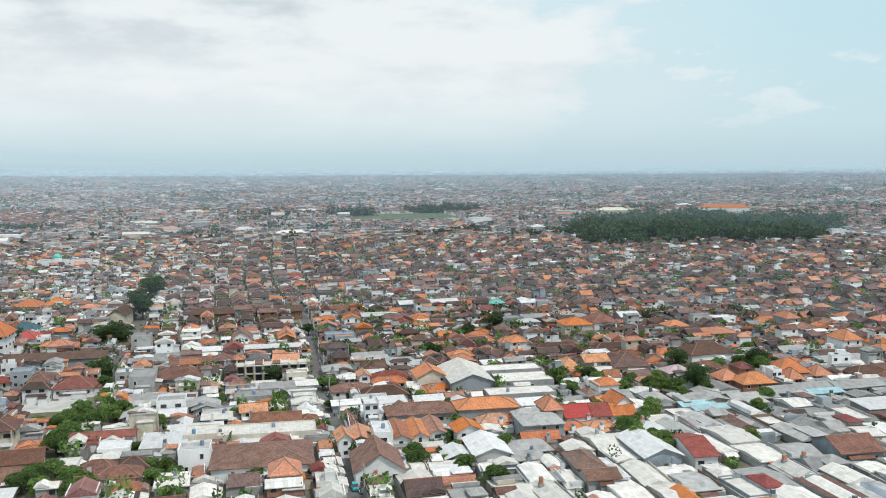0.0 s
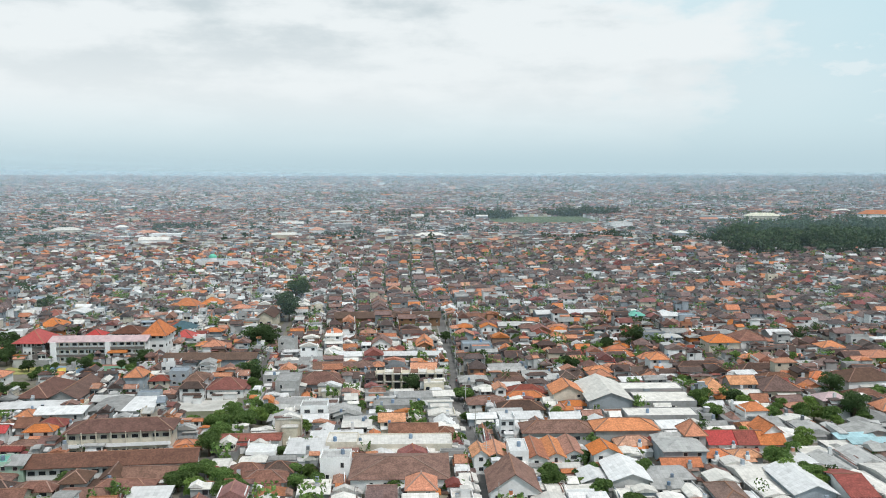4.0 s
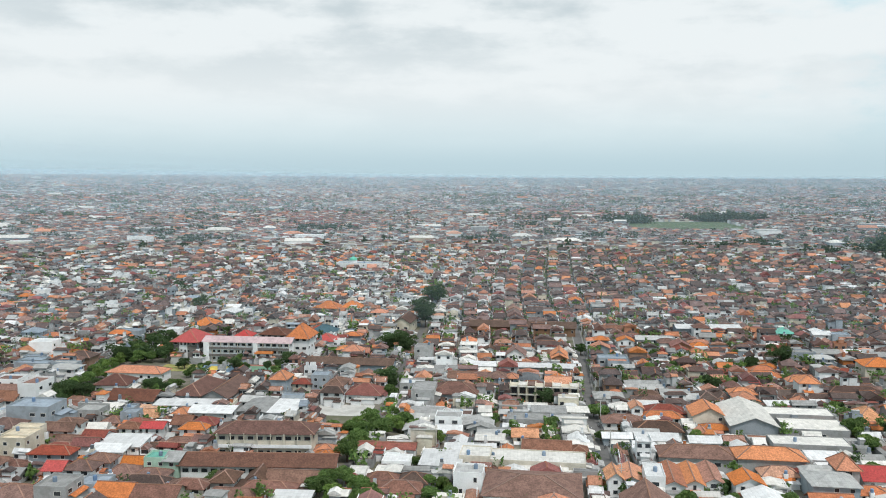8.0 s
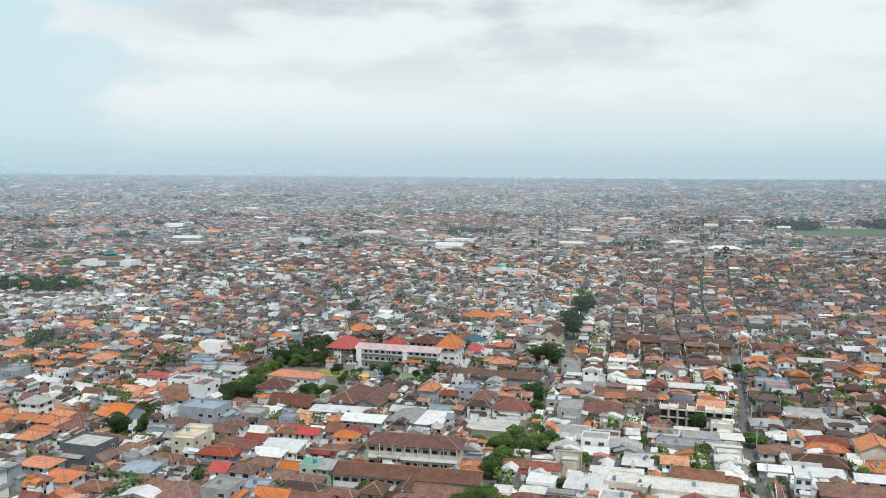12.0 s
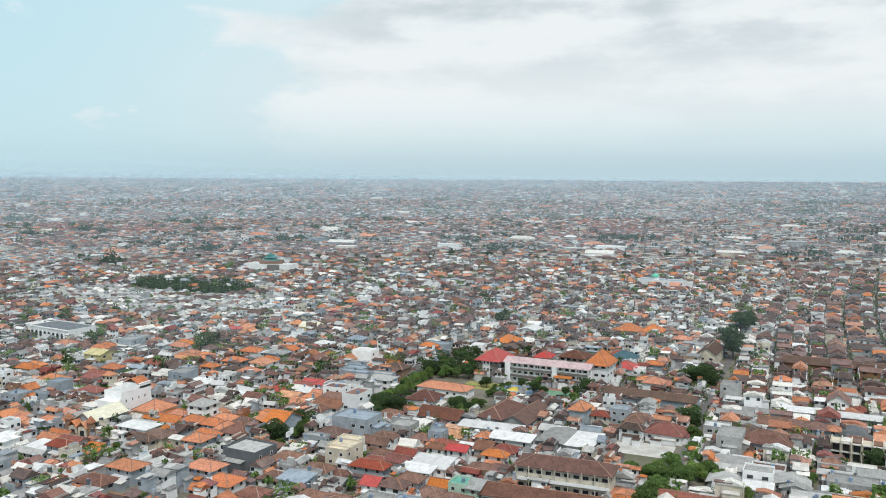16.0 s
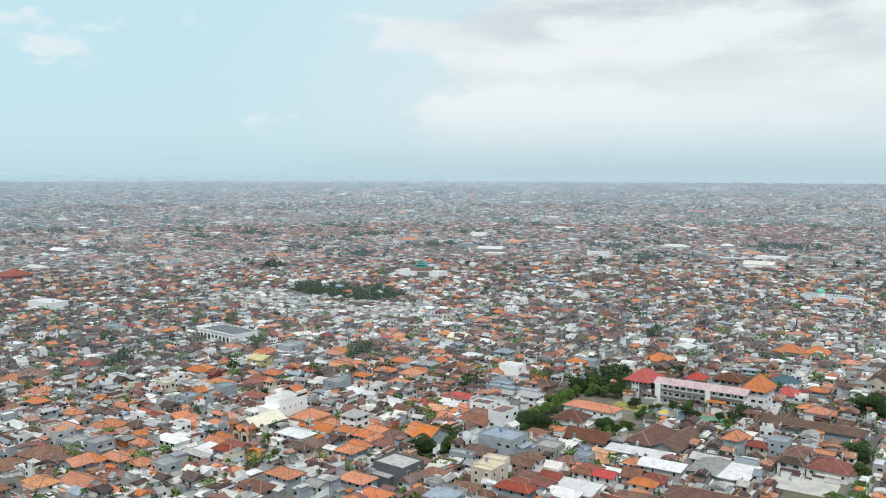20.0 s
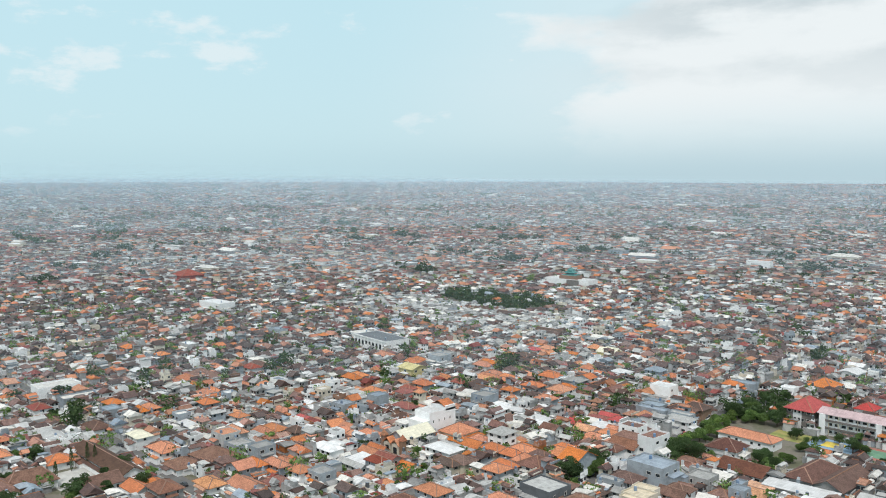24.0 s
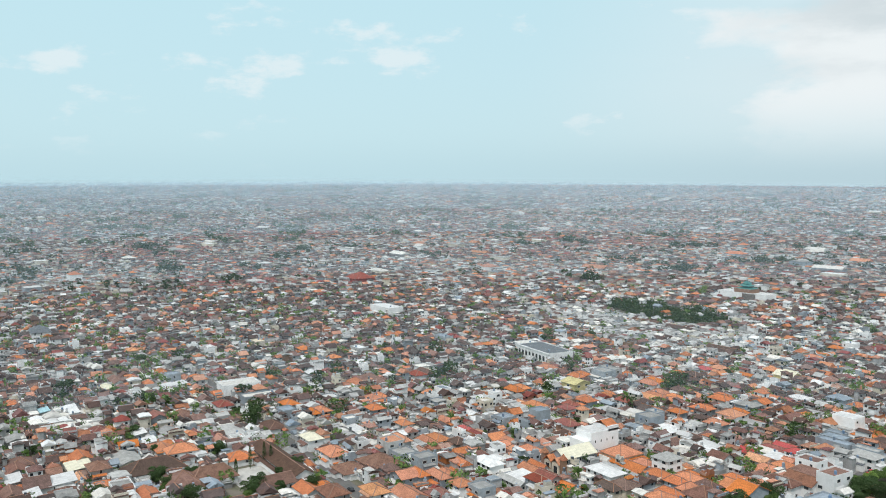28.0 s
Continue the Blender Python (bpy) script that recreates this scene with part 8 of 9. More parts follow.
tree(-380.4, 128.6, 3, 0.63)
far_tree(-441.1, 292.4)
far_tree(-435.8, 286.8)
far_tree(-442.8, 295.3)
far_tree(-485.1, 337.5)
far_tree(-499.5, 328.4)
far_tree(-548.8, 311.9)
far_tree(-497.4, 270.3)
far_tree(-447.0, 259.9)
tree(-322.1, 262.8, 1, 0.65)
tree(-320.8, 256.7, 3, 0.54)
tree(-324.2, 268.2, 1, 0.65)
tree(-286.0, 233.7, 0, 0.40)
tree(-245.6, 237.1, 1, 0.32)
tree(-242.0, 236.5, 0, 0.55)
tree(-252.0, 238.4, 1, 0.35)
tree(-262.6, 235.6, 5, 0.42)
far_tree(-408.6, 372.0)
far_tree(-329.0, 345.7)
far_tree(-327.4, 341.8)
tree(-323.1, 298.5, 5, 0.65)
tree(-351.7, 231.9, 0, 0.62)
tree(-242.7, 215.4, 0, 0.51)
far_tree(-497.3, 284.9)
far_tree(-493.6, 420.0)
far_tree(-518.6, 333.5)
far_tree(-461.1, 311.9)

# a belt of trees between the shopping street and the school, and a grove at its upper end
belt = random.Random(71)
for k in range(15):
    y = 324 + 4.7 * k
    tree(street_x(MARKET, y) + belt.uniform(6.0, 11.5), y + belt.uniform(-1.5, 1.5), belt.choice((0, 1, 4, 5)), belt.uniform(0.62, 0.86), note="along the street")
for k in range(17):
    tree(-196.0 + 5.6 * (k % 5) + belt.uniform(-1.6, 1.6), 399.0 + 8.0 * (k // 5) + belt.uniform(-2, 2), belt.choice((1, 3, 5, 3)), belt.uniform(0.66, 0.92), note="beside the school")

# hedgerow trees along the lanes of the eastern quarter and round the old temple
for x, y in ((122.9, 333.7), (121.9, 324.9), (121.1, 316.4), (120.1, 308.4), (119.3, 301.6), (118.7, 295.1), (117.9, 288.0), (134.2, 307.7), (132.1, 296.0), (140.4, 291.2), (146.1, 296.9), (150.7, 290.2), (156.6, 295.0), (159.6, 287.8), (172.7, 300.8), (168.3, 287.1), (190.3, 316.5), (190.6, 308.7), (200.6, 314.7), (200.6, 306.9), (209.6, 311.1), (208.3, 301.7), (217.4, 307.7), (216.0, 300.4), (181.4, 261.3), (-433.2, 95.2), (-414.2, 98.1), (-398.9, 103.8), (-723.9, 298.5), (-475.5, 129.8), (-500.4, 127.6), (-503.1, 115.2)):
    tree(x, y, belt.choice((0, 0, 1, 4, 5)), belt.uniform(0.62, 0.85))

# ---- mosques, school yard, courtyard, mast ----
TEAL = surface("teal_glazed_tile", (0.05, 0.19, 0.18), 0.5, 0.05, 0.3)
DOME_GREEN = surface("green_dome_paint", (0.12, 0.48, 0.34), 0.45, 0.05, 0.3)


def dome_vf(r, h, z, n=18, rings=7):
    v, f = [], []
    for j in range(rings):
        a = 1.5708 * j / rings
        v += [(r * math.cos(a) * math.cos(6.2832 * k / n), r * math.cos(a) * math.sin(6.2832 * k / n), z + h * math.sin(a)) for k in range(n)]
    v.append((0, 0, z + h))
    for j in range(rings - 1):
        f += [(n * j + k, n * j + (k + 1) % n, n * j + n + (k + 1) % n, n * j + n + k) for k in range(n)]
    f += [(n * rings - n + k, n * rings - n + (k + 1) % n, n * rings) for k in range(n)]
    return v, f


def domed_mosque(x, y):
    ob = house(x, y + 8, 42, 14, 8, -3, "flat", "blue", "white", 2, 0.8, name="mosque", windows=14, note="and a green dome")
    part("drum", Shape().put(drum(3.6, 3.0, 16)), WALL["white"], ob).location = (-6, -1, 8.1)
    part("dome", Shape().put(dome_vf(3.7, 3.4, 10.6)), DOME_GREEN, ob, "bright green dome").location = (-6, -1, 0)
    part("finial", Shape().put(beam((-6, -1, 13.9), (-6, -1, 15.6), 0.25, 0.25)), STEEL, ob)


def tiered_mosque(x, y):
    ob = house(x, y + 9, 56, 18, 10.5, 3, "flat", "white", "white", 3, 0.9, name="mosque", windows=18, note="and teal tower")
    part("tower", Shape().put(box(-9, -8.5, 10.6, 9, 8.5, 15)), WALL["brown"], ob, "brown upper storey")
    part("wing", Shape().put(box(1, -9.8, -0.2, 16, -8.98, 10.9)), WALL["stone"], ob, "dark stone front wing")
    for k, (w, z) in enumerate(((17, 15), (12, 18), (6.5, 20.5))):
        vf, _ = roof_shape(w, w * 0.8, z, 2.8, "hip", 0.6)
        part("roof_tier", Shape().put(vf), TEAL, ob, "teal glazed roof tier")


domed_mosque(-149.0, 781.0)
tiered_mosque(-551.0, 730.0)


def slab(name, x0, y0, x1, y1, z, mat, label, cat):
    return tagged(new(name, Shape().put(box(x0, y0, z - 0.25, x1, y1, z)).mesh(name, mat)), label, cat, kind="structure")


slab("pavement", -81, 315.5, -57, 331, 0.06, CONCRETE, "bare pale concrete yard with rubble and stains", "yard")
slab("pavement", -153, 381, -133, 396, 0.06, surface("court_blue", (0.20, 0.30, 0.40), 0.8, 0, 0.5), "faded blue painted sports ground", "sports court")
slab("pavement", -147.5, 384.5, -138.5, 392.5, 0.09, surface("court_yellow", (0.62, 0.48, 0.10), 0.8, 0, 0.4), "yellow painted sports square", "sports court")
slab("pavement", -132.6, 380, -112, 397, 0.06, surface("court_red", (0.36, 0.15, 0.12), 0.8, 0, 0.5), "dull red border of the basketball court", "sports court")
slab("pavement", -129.5, 383, -115, 394, 0.09, surface("court_green", (0.14, 0.27, 0.18), 0.8, 0, 0.5), "green painted basketball court", "sports court")
slab("ground_grass", -171, 381, -154, 395, 0.05, GRASS, "dry yellowish school lawn", "grass")
slab("pavement", -357, 122, -335, 145, 0.06, CONCRETE, "pale paved temple courtyard", "yard")


def hoop(x, y):
    ob = new("basketball_hoop", Shape().put(beam((0, 0.9, 0), (0, 0.9, 3.3), 0.16, 0.16)).put(beam((0, 0.9, 3.2), (0, 0, 3.3), 0.12, 0.12)).mesh("post", STEEL))
    part("backboard", Shape().put(box(-0.9, -0.04, 2.9, 0.9, 0.04, 4.0)), WALL["white"], ob, "white backboard")
    part("ring", Shape().put(beam((-0.22, -0.5, 3.05), (0.22, -0.5, 3.05), 0.04, 0.04)).put(beam((-0.22, -0.5, 3.05), (-0.22, 0, 3.05), 0.04, 0.04)).put(beam((0.22, -0.5, 3.05), (0.22, 0, 3.05), 0.04, 0.04)), ROOF["orange"], ob)
    ob.matrix_basis = pose(x, y, 0.09)
    tagged(ob, "steel basketball hoop with a white backboard", "basketball hoop")


hoop(-122.3, 394.6)


def cypress(x, y, h):
    g = np.random.default_rng(int(h * 100))
    ob = new("cypress", None)
    n = 420
    t = g.random(n) ** 0.8
    a = g.uniform(0, 6.283, n)
    r = 0.85 * np.sin(np.pi * np.clip(t * 0.9 + 0.1, 0, 1)) ** 0.6 * g.uniform(0.7, 1.05, n)
    s = Shape()
    for k in range(n):
        p = Vector((r[k] * math.cos(a[k]), r[k] * math.sin(a[k]), 0.6 + t[k] * (h - 0.6)))
        u = Vector((-math.sin(a[k]), math.cos(a[k]), 0)) * 0.22
        w = Vector((math.cos(a[k]) * 0.25, math.sin(a[k]) * 0.25, 0.5)) * 0.6
        s.put(([tuple(p - u), tuple(p + u), tuple(p + w)], [(0, 1, 2)]))
    part("trunk", Shape().put(beam((0, 0, -0.2), (0, 0, h * 0.8), 0.2, 0.2)), BARK, ob)
    part("crown", s, LEAF_DARK, ob)
    ob.matrix_basis = pose(x, y, 0.06)
    tagged(ob, "tall narrow dark green cypress in a paved courtyard", "tree", "courtyard cypresses")


for x, y, h in ((-345, 124, 9.0), (-355, 134, 10.0), (-356, 141, 10.6), (-353, 143, 9.6)):
    cypress(x, y, h)


def mast(x, y, h):
    ob = new("radio_mast", None)
    legs = [(0.9 * math.cos(a), 0.9 * math.sin(a)) for a in (0.5, 2.6, 4.7)]
    for lx, ly in legs:
        part("leg", Shape().put(beam((lx, ly, 0), (lx * 0.4, ly * 0.4, h), 0.14, 0.14)), STEEL, ob)
    for k in range(int(h / 2.5)):
        z0, z1 = 2.5 * k, 2.5 * k + 2.5
        q0, q1 = 1 - 0.6 * z0 / h, 1 - 0.6 * z1 / h
        s = Shape()
        for j in range(3):
            a, b = legs[j], legs[(j + 1) % 3]
            s.put(beam((a[0] * q0, a[1] * q0, z0), (b[0] * q1, b[1] * q1, min(z1, h)), 0.08, 0.08))
        part("brace", s, STEEL, ob)
    part("antenna", Shape().put(beam((0, 0, h - 1), (0, 0, h + 5), 0.12, 0.12)), STEEL, ob)
    ob.matrix_basis = pose(x, y, 0)
    tagged(ob, "slender galvanised lattice radio mast above the roofs", "mast")


mast(-141.0, 915.0, 48.0)

NEAR_HOUSES = 95

# ---- the dense quarter around the landmarks ----
class Soup:
    """Many alike small buildings joined into one mesh."""

    def __init__(self, mats):
        self.mats, self.v, self.f, self.m, self.n = mats, [], [], [], 0

    def put(self, verts, faces, which):
        """verts (N, k, 3); faces: tuples of k; which (N, faces)."""
        N, k, _ = verts.shape
        self.v.append(verts.reshape(-1, 3))
        base = self.n + k * np.arange(N)
        for j, face in enumerate(faces):
            self.f.append((base[:, None] + np.array(face)[None, :]))
            self.m.append(np.broadcast_to(which[:, j], N))
        self.n += N * k

    def make(self, name):
        me = bpy.data.meshes.new(name)
        v = np.concatenate(self.v)
        sizes = np.concatenate([np.full(len(f), f.shape[1]) for f in self.f])
        loops = np.concatenate([f.ravel() for f in self.f])
        me.vertices.add(len(v)), me.loops.add(len(loops)), me.polygons.add(len(sizes))
        me.vertices.foreach_set("co", v.ravel())
        me.loops.foreach_set("vertex_index", loops.astype(np.int32))
        me.polygons.foreach_set("loop_start", np.r_[0, np.cumsum(sizes)[:-1]].astype(np.int32))
        for m in self.mats:
            me.materials.append(m)
        me.polygons.foreach_set("material_index", np.concatenate(self.m).astype(np.int32))
        me.update(calc_edges=True)
        me.shade_flat()
        return new(name, me)


ROOF_KEYS, WALL_KEYS = list(ROOF_TONES), list(WALL_TONES)
CITY_MATS = [ROOF_FAR[k] for k in ROOF_KEYS] + [WALL_FAR[k] for k in WALL_KEYS] + [GLASS]
GLASS_AT = len(CITY_MATS) - 1
BOX_FACES = [(0, 1, 5, 4), (1, 2, 6, 5), (2, 3, 7, 6), (3, 0, 4, 7), (4, 5, 6, 7)]


def put_boxes(soup, x, y, w, d, z0, z1, rot, side, top):
    """Upright boxes with walls of one tone and tops of another."""
    c, s = np.cos(rot), np.sin(rot)
    q = np.array([(-0.5, -0.5), (0.5, -0.5), (0.5, 0.5), (-0.5, 0.5)])
    px, py = q[:, 0] * w[:, None], q[:, 1] * d[:, None]
    X, Y = x[:, None] + px * c[:, None] - py * s[:, None], y[:, None] + px * s[:, None] + py * c[:, None]
    v = np.concatenate([np.stack([X, Y, np.broadcast_to(z0[:, None], X.shape)], -1), np.stack([X, Y, np.broadcast_to(z1[:, None], X.shape)], -1)], 1)
    soup.put(v, BOX_FACES, np.stack([side] * 4 + [top], 1))


def put_roofs(soup, x, y, w, d, h, rise, over, hip, rot, tone, eaves=True):
    """Hipped or gabled roofs with eaves; the ridge runs along local x."""
    c, s = np.cos(rot), np.sin(rot)
    W, D = w / 2 + over, d / 2 + over
    R = np.where(hip, np.maximum(W - D, 0.02), W)
    drop = over * rise / D
    zero = 0 * W
    px = np.stack([-W, W, W, -W, -R, R, -W, W, W, -W], 1)
    py = np.stack([-D, -D, D, D, zero, zero, -D, -D, D, D], 1)
    z = np.stack([h - drop] * 4 + [h + rise - drop] * 2 + [h - drop - 0.2] * 4, 1)
    v = np.stack([x[:, None] + px * c[:, None] - py * s[:, None], y[:, None] + px * s[:, None] + py * c[:, None], z], -1)
    f = [(0, 1, 5, 4), (2, 3, 4, 5), (3, 0, 4), (1, 2, 5)]
    if eaves:
        f += [(0, 6, 7, 1), (1, 7, 8, 2), (2, 8, 9, 3), (3, 9, 6, 0), (6, 9, 8, 7)]
    else:
        v = v[:, :6]
    soup.put(v, f, np.stack([tone] * len(f), 1))


PALETTES = {
    "pale": (("grey", 5), ("palegrey", 52), ("white", 21), ("terra", 6), ("clay", 9), ("orange", 5), ("brown", 1), ("redtile", 3)),
    "sheds": (("grey", 10), ("palegrey", 72), ("white", 10), ("terra", 2), ("redtile", 3), ("cyan", 1)),
    # the shed mix made greyer: a cloud shadow put into the roof colours
    "shadowsheds": (("grey", 46), ("palegrey", 40), ("white", 4), ("terra", 3), ("redtile", 3), ("blue", 2), ("cyan", 1)),
    "brown": (("brown", 42), ("terra", 14), ("clay", 5), ("orange", 8), ("grey", 19), ("palegrey", 4), ("white", 5), ("redtile", 4)),
    "mixed": (("terra", 14), ("clay", 6), ("brown", 22), ("orange", 11), ("grey", 25), ("palegrey", 10), ("white", 6), ("redtile", 4), ("blue", 4)),
    "bright": (("terra", 10), ("clay", 4), ("brown", 14), ("orange", 9), ("grey", 27), ("palegrey", 19), ("white", 10), ("blue", 5), ("redtile", 2)),
    "russet": (("brown", 46), ("terra", 18), ("clay", 8), ("orange", 9), ("grey", 10), ("white", 4), ("redtile", 5)),
    "court": (("grey", 72), ("palegrey", 16), ("brown", 8), ("terra", 4))}
WALL_CHOICE = (("white", 36), ("cream", 12), ("grey", 32), ("blue", 13), ("terra", 3), ("brown", 4))


def pick(rng, table):
    total = sum(w for _, w in table)
    r = rng.random() * total
    for k, w in table:
        r -= w
        if r <= 0:
            return k
    return table[0][0]


def zone(x, y):
    # sheds lying in cloud shadow, given as greyer roofs
    if x > 125 and y < 285:
        return "shadowsheds"
    if x > 58 and y < 262:
        return "sheds"
    if 58 < x < 150 and y < 320:
        return "pale"
    if -50 < x < 60 and y < 335:
        return "pale"
    if -50 < x < 30 and 375 < y < 430:
        return "pale"
    if -640 < x < -400 and 480 < y < 585:
        return "court"
    if -500 < x < -445 and 62 < y < 90:
        return "sheds"
    if -345 < x < -228 and 150 < y < 265:
        return "bright"
    if x > -45 and y > 330:
        return "russet"
    # brown roofs prevail here; the dark mix also stands in for cloud shadow
    if (x < -400 and y < 400 - 0.25 * (x + 400)):
        return "brown"
    n = noise.noise((x / 110.0, y / 110.0, 13.0))
    return "brown" if n > 0.2 else ("bright" if n < -0.26 else "mixed")


def in_view(x, y, slack=0.0):
    a = math.degrees(math.atan2(-x, y))
    return -43 - slack < a < 87 + slack


def in_wood(x, y):
    """Woodland with an uneven edge."""
    k = 0.35 * noise.noise((x / 60.0, y / 60.0, 7.0)) + 0.2 * noise.noise((x / 22.0, y / 22.0, 2.0))
    if ((x - 590) / 195) ** 2 + ((y - 1000 - 0.25 * (x - 590)) / 160) ** 2 < 1 + k * 2.2:
        return noise.noise((x / 34.0, y / 34.0, 11.0)) < 0.24
    if ((x - 395) / 75) ** 2 + ((y - 1640) / 48) ** 2 < 1 + k * 2 or ((x - 205) / 40) ** 2 + ((y - 1570) / 40) ** 2 < 1 + k * 2:
        return True
    return ((x + 545 + 0.35 * (y - 605)) / 76) ** 2 + ((y - 610) / 36) ** 2 < 0.95 + 1.7 * k and noise.noise((x / 15.0, y / 15.0, 4.0)) < 0.3


OPEN_LOTS = [(-461, 380, 23, 5), (-80, 258.6, 22, 2.2), (-278, 240, 8, 4.5), (-66, 323, 14, 16), (-133, 384, 21, 13), (-172, 366, 24, 24), (-176, 343, 20, 8), (-150, 345, 16, 9), (-183, 392, 13, 14), (-197, 318, 11, 16), (-60, 300, 10, 9), (-79, 241.5, 24, 4.5), (-346, 133, 12, 13), (-327, 126, 9, 11), (-64, 297, 8, 10), (-50, 295, 7, 7), (-162, 386, 9, 9), (-50, 575, 9, 10), (-60, 440, 9, 9)]
rng = np.random.default_rng(7)
MID, NEAR_COUNT, MID_TREES = [], 0, []


def free(x, y, hw, hd):
    for tx, ty, tw, td in TAKEN:
        if abs(x - tx) < hw + tw - 0.6 and abs(y - ty) < hd + td - 0.6:
            return False
    for tx, ty, tw, td in OPEN_LOTS:
        if abs(x - tx) < hw + tw and abs(y - ty) < hd + td:
            return False
    return True


COVERS = []
lots = []
sx = -1010.0
turn = 0
while sx < 800:
    wide = rng.uniform(7.0, 10.5) if sx > -55 else rng.uniform(5.6, 9.2)
    y = 0.0 + rng.uniform(0, 8)
    cross = y + rng.uniform(40, 80)
    while y < 1010:
        long = rng.uniform(9.0, 17.0) if sx > 58 and y < 275 else (rng.uniform(5.0, 9.0) if sx > -55 else rng.uniform(4.6, 8.2))
        if y > cross:
            y += rng.uniform(2.0, 3.4)
            cross = y + rng.uniform(45, 90)
        cx, cy = sx + wide / 2 + 7 * math.sin(y / 140.0 + sx / 300.0), y + long / 2
        r = math.hypot(cx, cy)
        if 180 < r < 1000 and in_view(cx, cy) and not in_wood(cx, cy):
            lots.append((cx, cy, wide, long, r))
        y += long + rng.uniform(0.0, 0.5)
    sx += wide + (rng.uniform(2.0, 3.2) if turn % 2 else rng.uniform(0.0, 0.3))
    turn += 1
lots.sort(key=lambda q: q[4])
for cx, cy, wide, long, r in lots:
    cut = cut_by_streets(cx, cy, wide, long)
    if cut is None:
        continue
    cx, cy, wide, long = cut
    if r < 720 and not free(cx, cy, wide / 2 - 0.8, long / 2 - 0.8):
        for dx, dy, fw, fd in ((0, -0.25, 1, 0.5), (0, 0.25, 1, 0.5), (-0.25, 0, 0.5, 1), (0.25, 0, 0.5, 1), (0.25, 0.25, 0.5, 0.5), (-0.25, 0.25, 0.5, 0.5), (0.25, -0.25, 0.5, 0.5), (-0.25, -0.25, 0.5, 0.5)):
            if free(cx + dx * wide, cy + dy * long, wide * fw / 2 - 0.7, long * fd / 2 - 0.7):
                cx, cy, wide, long = cx + dx * wide, cy + dy * long, wide * fw, long * fd
                break
        else:
            continue
    z = zone(cx, cy)
    roll = rng.random()
    if roll < (0.03 if z in ("sheds", "shadowsheds", "court") else (0.24 if z in ("brown", "russet") else 0.155)):
        MID_TREES.append((cx, cy, r))
        if roll < 0.045:
            continue
    rc = pick(rng, PALETTES[z])
    wc = pick(rng, WALL_CHOICE)
    floors = 1 if z in ("sheds", "shadowsheds", "court") or rng.random() < (0.85 if z == "pale" else (0.72 if cx > -190 and r < 430 else 0.60)) else (2 if rng.random() < 0.9 else 3)
    by_market = street_x(MARKET, cy)
    if by_market is not None and abs(cx - by_market) < 16:
        floors = 2 if rng.random() < 0.6 else 3
    if cx < -275 and 128 < cy < 158:
        floors = 1
    h = 2.7 * floors + rng.uniform(-0.2, 0.6) if z not in ("sheds", "shadowsheds", "court", "pale") or floors > 1 else rng.uniform(2.2, 3.3)
    if rc in ("grey", "palegrey", "white", "blue"):
        kind = ("shed", "gabley", "gable", "flat")[int(rng.random() * (3.25 if z in ("sheds", "shadowsheds", "pale") else 4.0))]
        rise = {"shed": rng.uniform(0.4, 1.1), "gable": rng.uniform(0.9, 2.0), "gabley": rng.uniform(0.9, 2.0), "flat": 0.7}[kind]
    else:
        kind = "hip" if rng.random() < 0.30 else ("gable", "gabley")[int(rng.random() * 2)]
        rise = rng.uniform(0.25, 0.36) * min(wide, long)
    if z in ("sheds", "shadowsheds") and kind != "flat":
        kind = ("gabley", "gable", "gabley", "shed")[int(rng.random() * 4)]
        rise = rng.uniform(0.10, 0.2) * min(wide, long)
    w, d = wide - rng.uniform(0.0, 0.8), long - rng.uniform(0.0, 0.6)
    if z in ("sheds", "shadowsheds"):
        w, d = wide + 0.5, long + 0.4
    if rng.random() < 0.25:
        w *= rng.uniform(0.65, 0.9)
    rot = rng.normal(0, 2.2) + (7.0 * noise.noise((cx / 90.0, cy / 90.0, 5.0)) if cx < -215 else 0.0)
    COVERS.append((cx, cy, wide + 0.4, long + 0.4, rng.uniform(2.0, 2.9), "palegrey" if z == "sheds" and rng.random() < 0.8 else pick(rng, (("grey", 34), ("palegrey", 10), ("white", 4), ("terra", 20), ("brown", 28), ("darkgrey", 12))), rng.random()))
    if NEAR_COUNT < NEAR_HOUSES and min(w, d) > 3.4:
        NEAR_COUNT += 1
        name = "shed" if rc in ("grey", "palegrey", "white", "blue") and floors == 1 and kind != "flat" else ("flat_roofed_house" if kind == "flat" else ("bungalow" if floors == 1 else "house"))
        house(cx, cy, w - 0.7, d - 0.7, h, rot, kind, rc, wc, floors, rise, windows=2 + floors, over=0.5, name=name, group="dense town houses")
    else:
        MID.append((cx, cy, w, d, h, rise, rot, kind, rc, wc, floors))


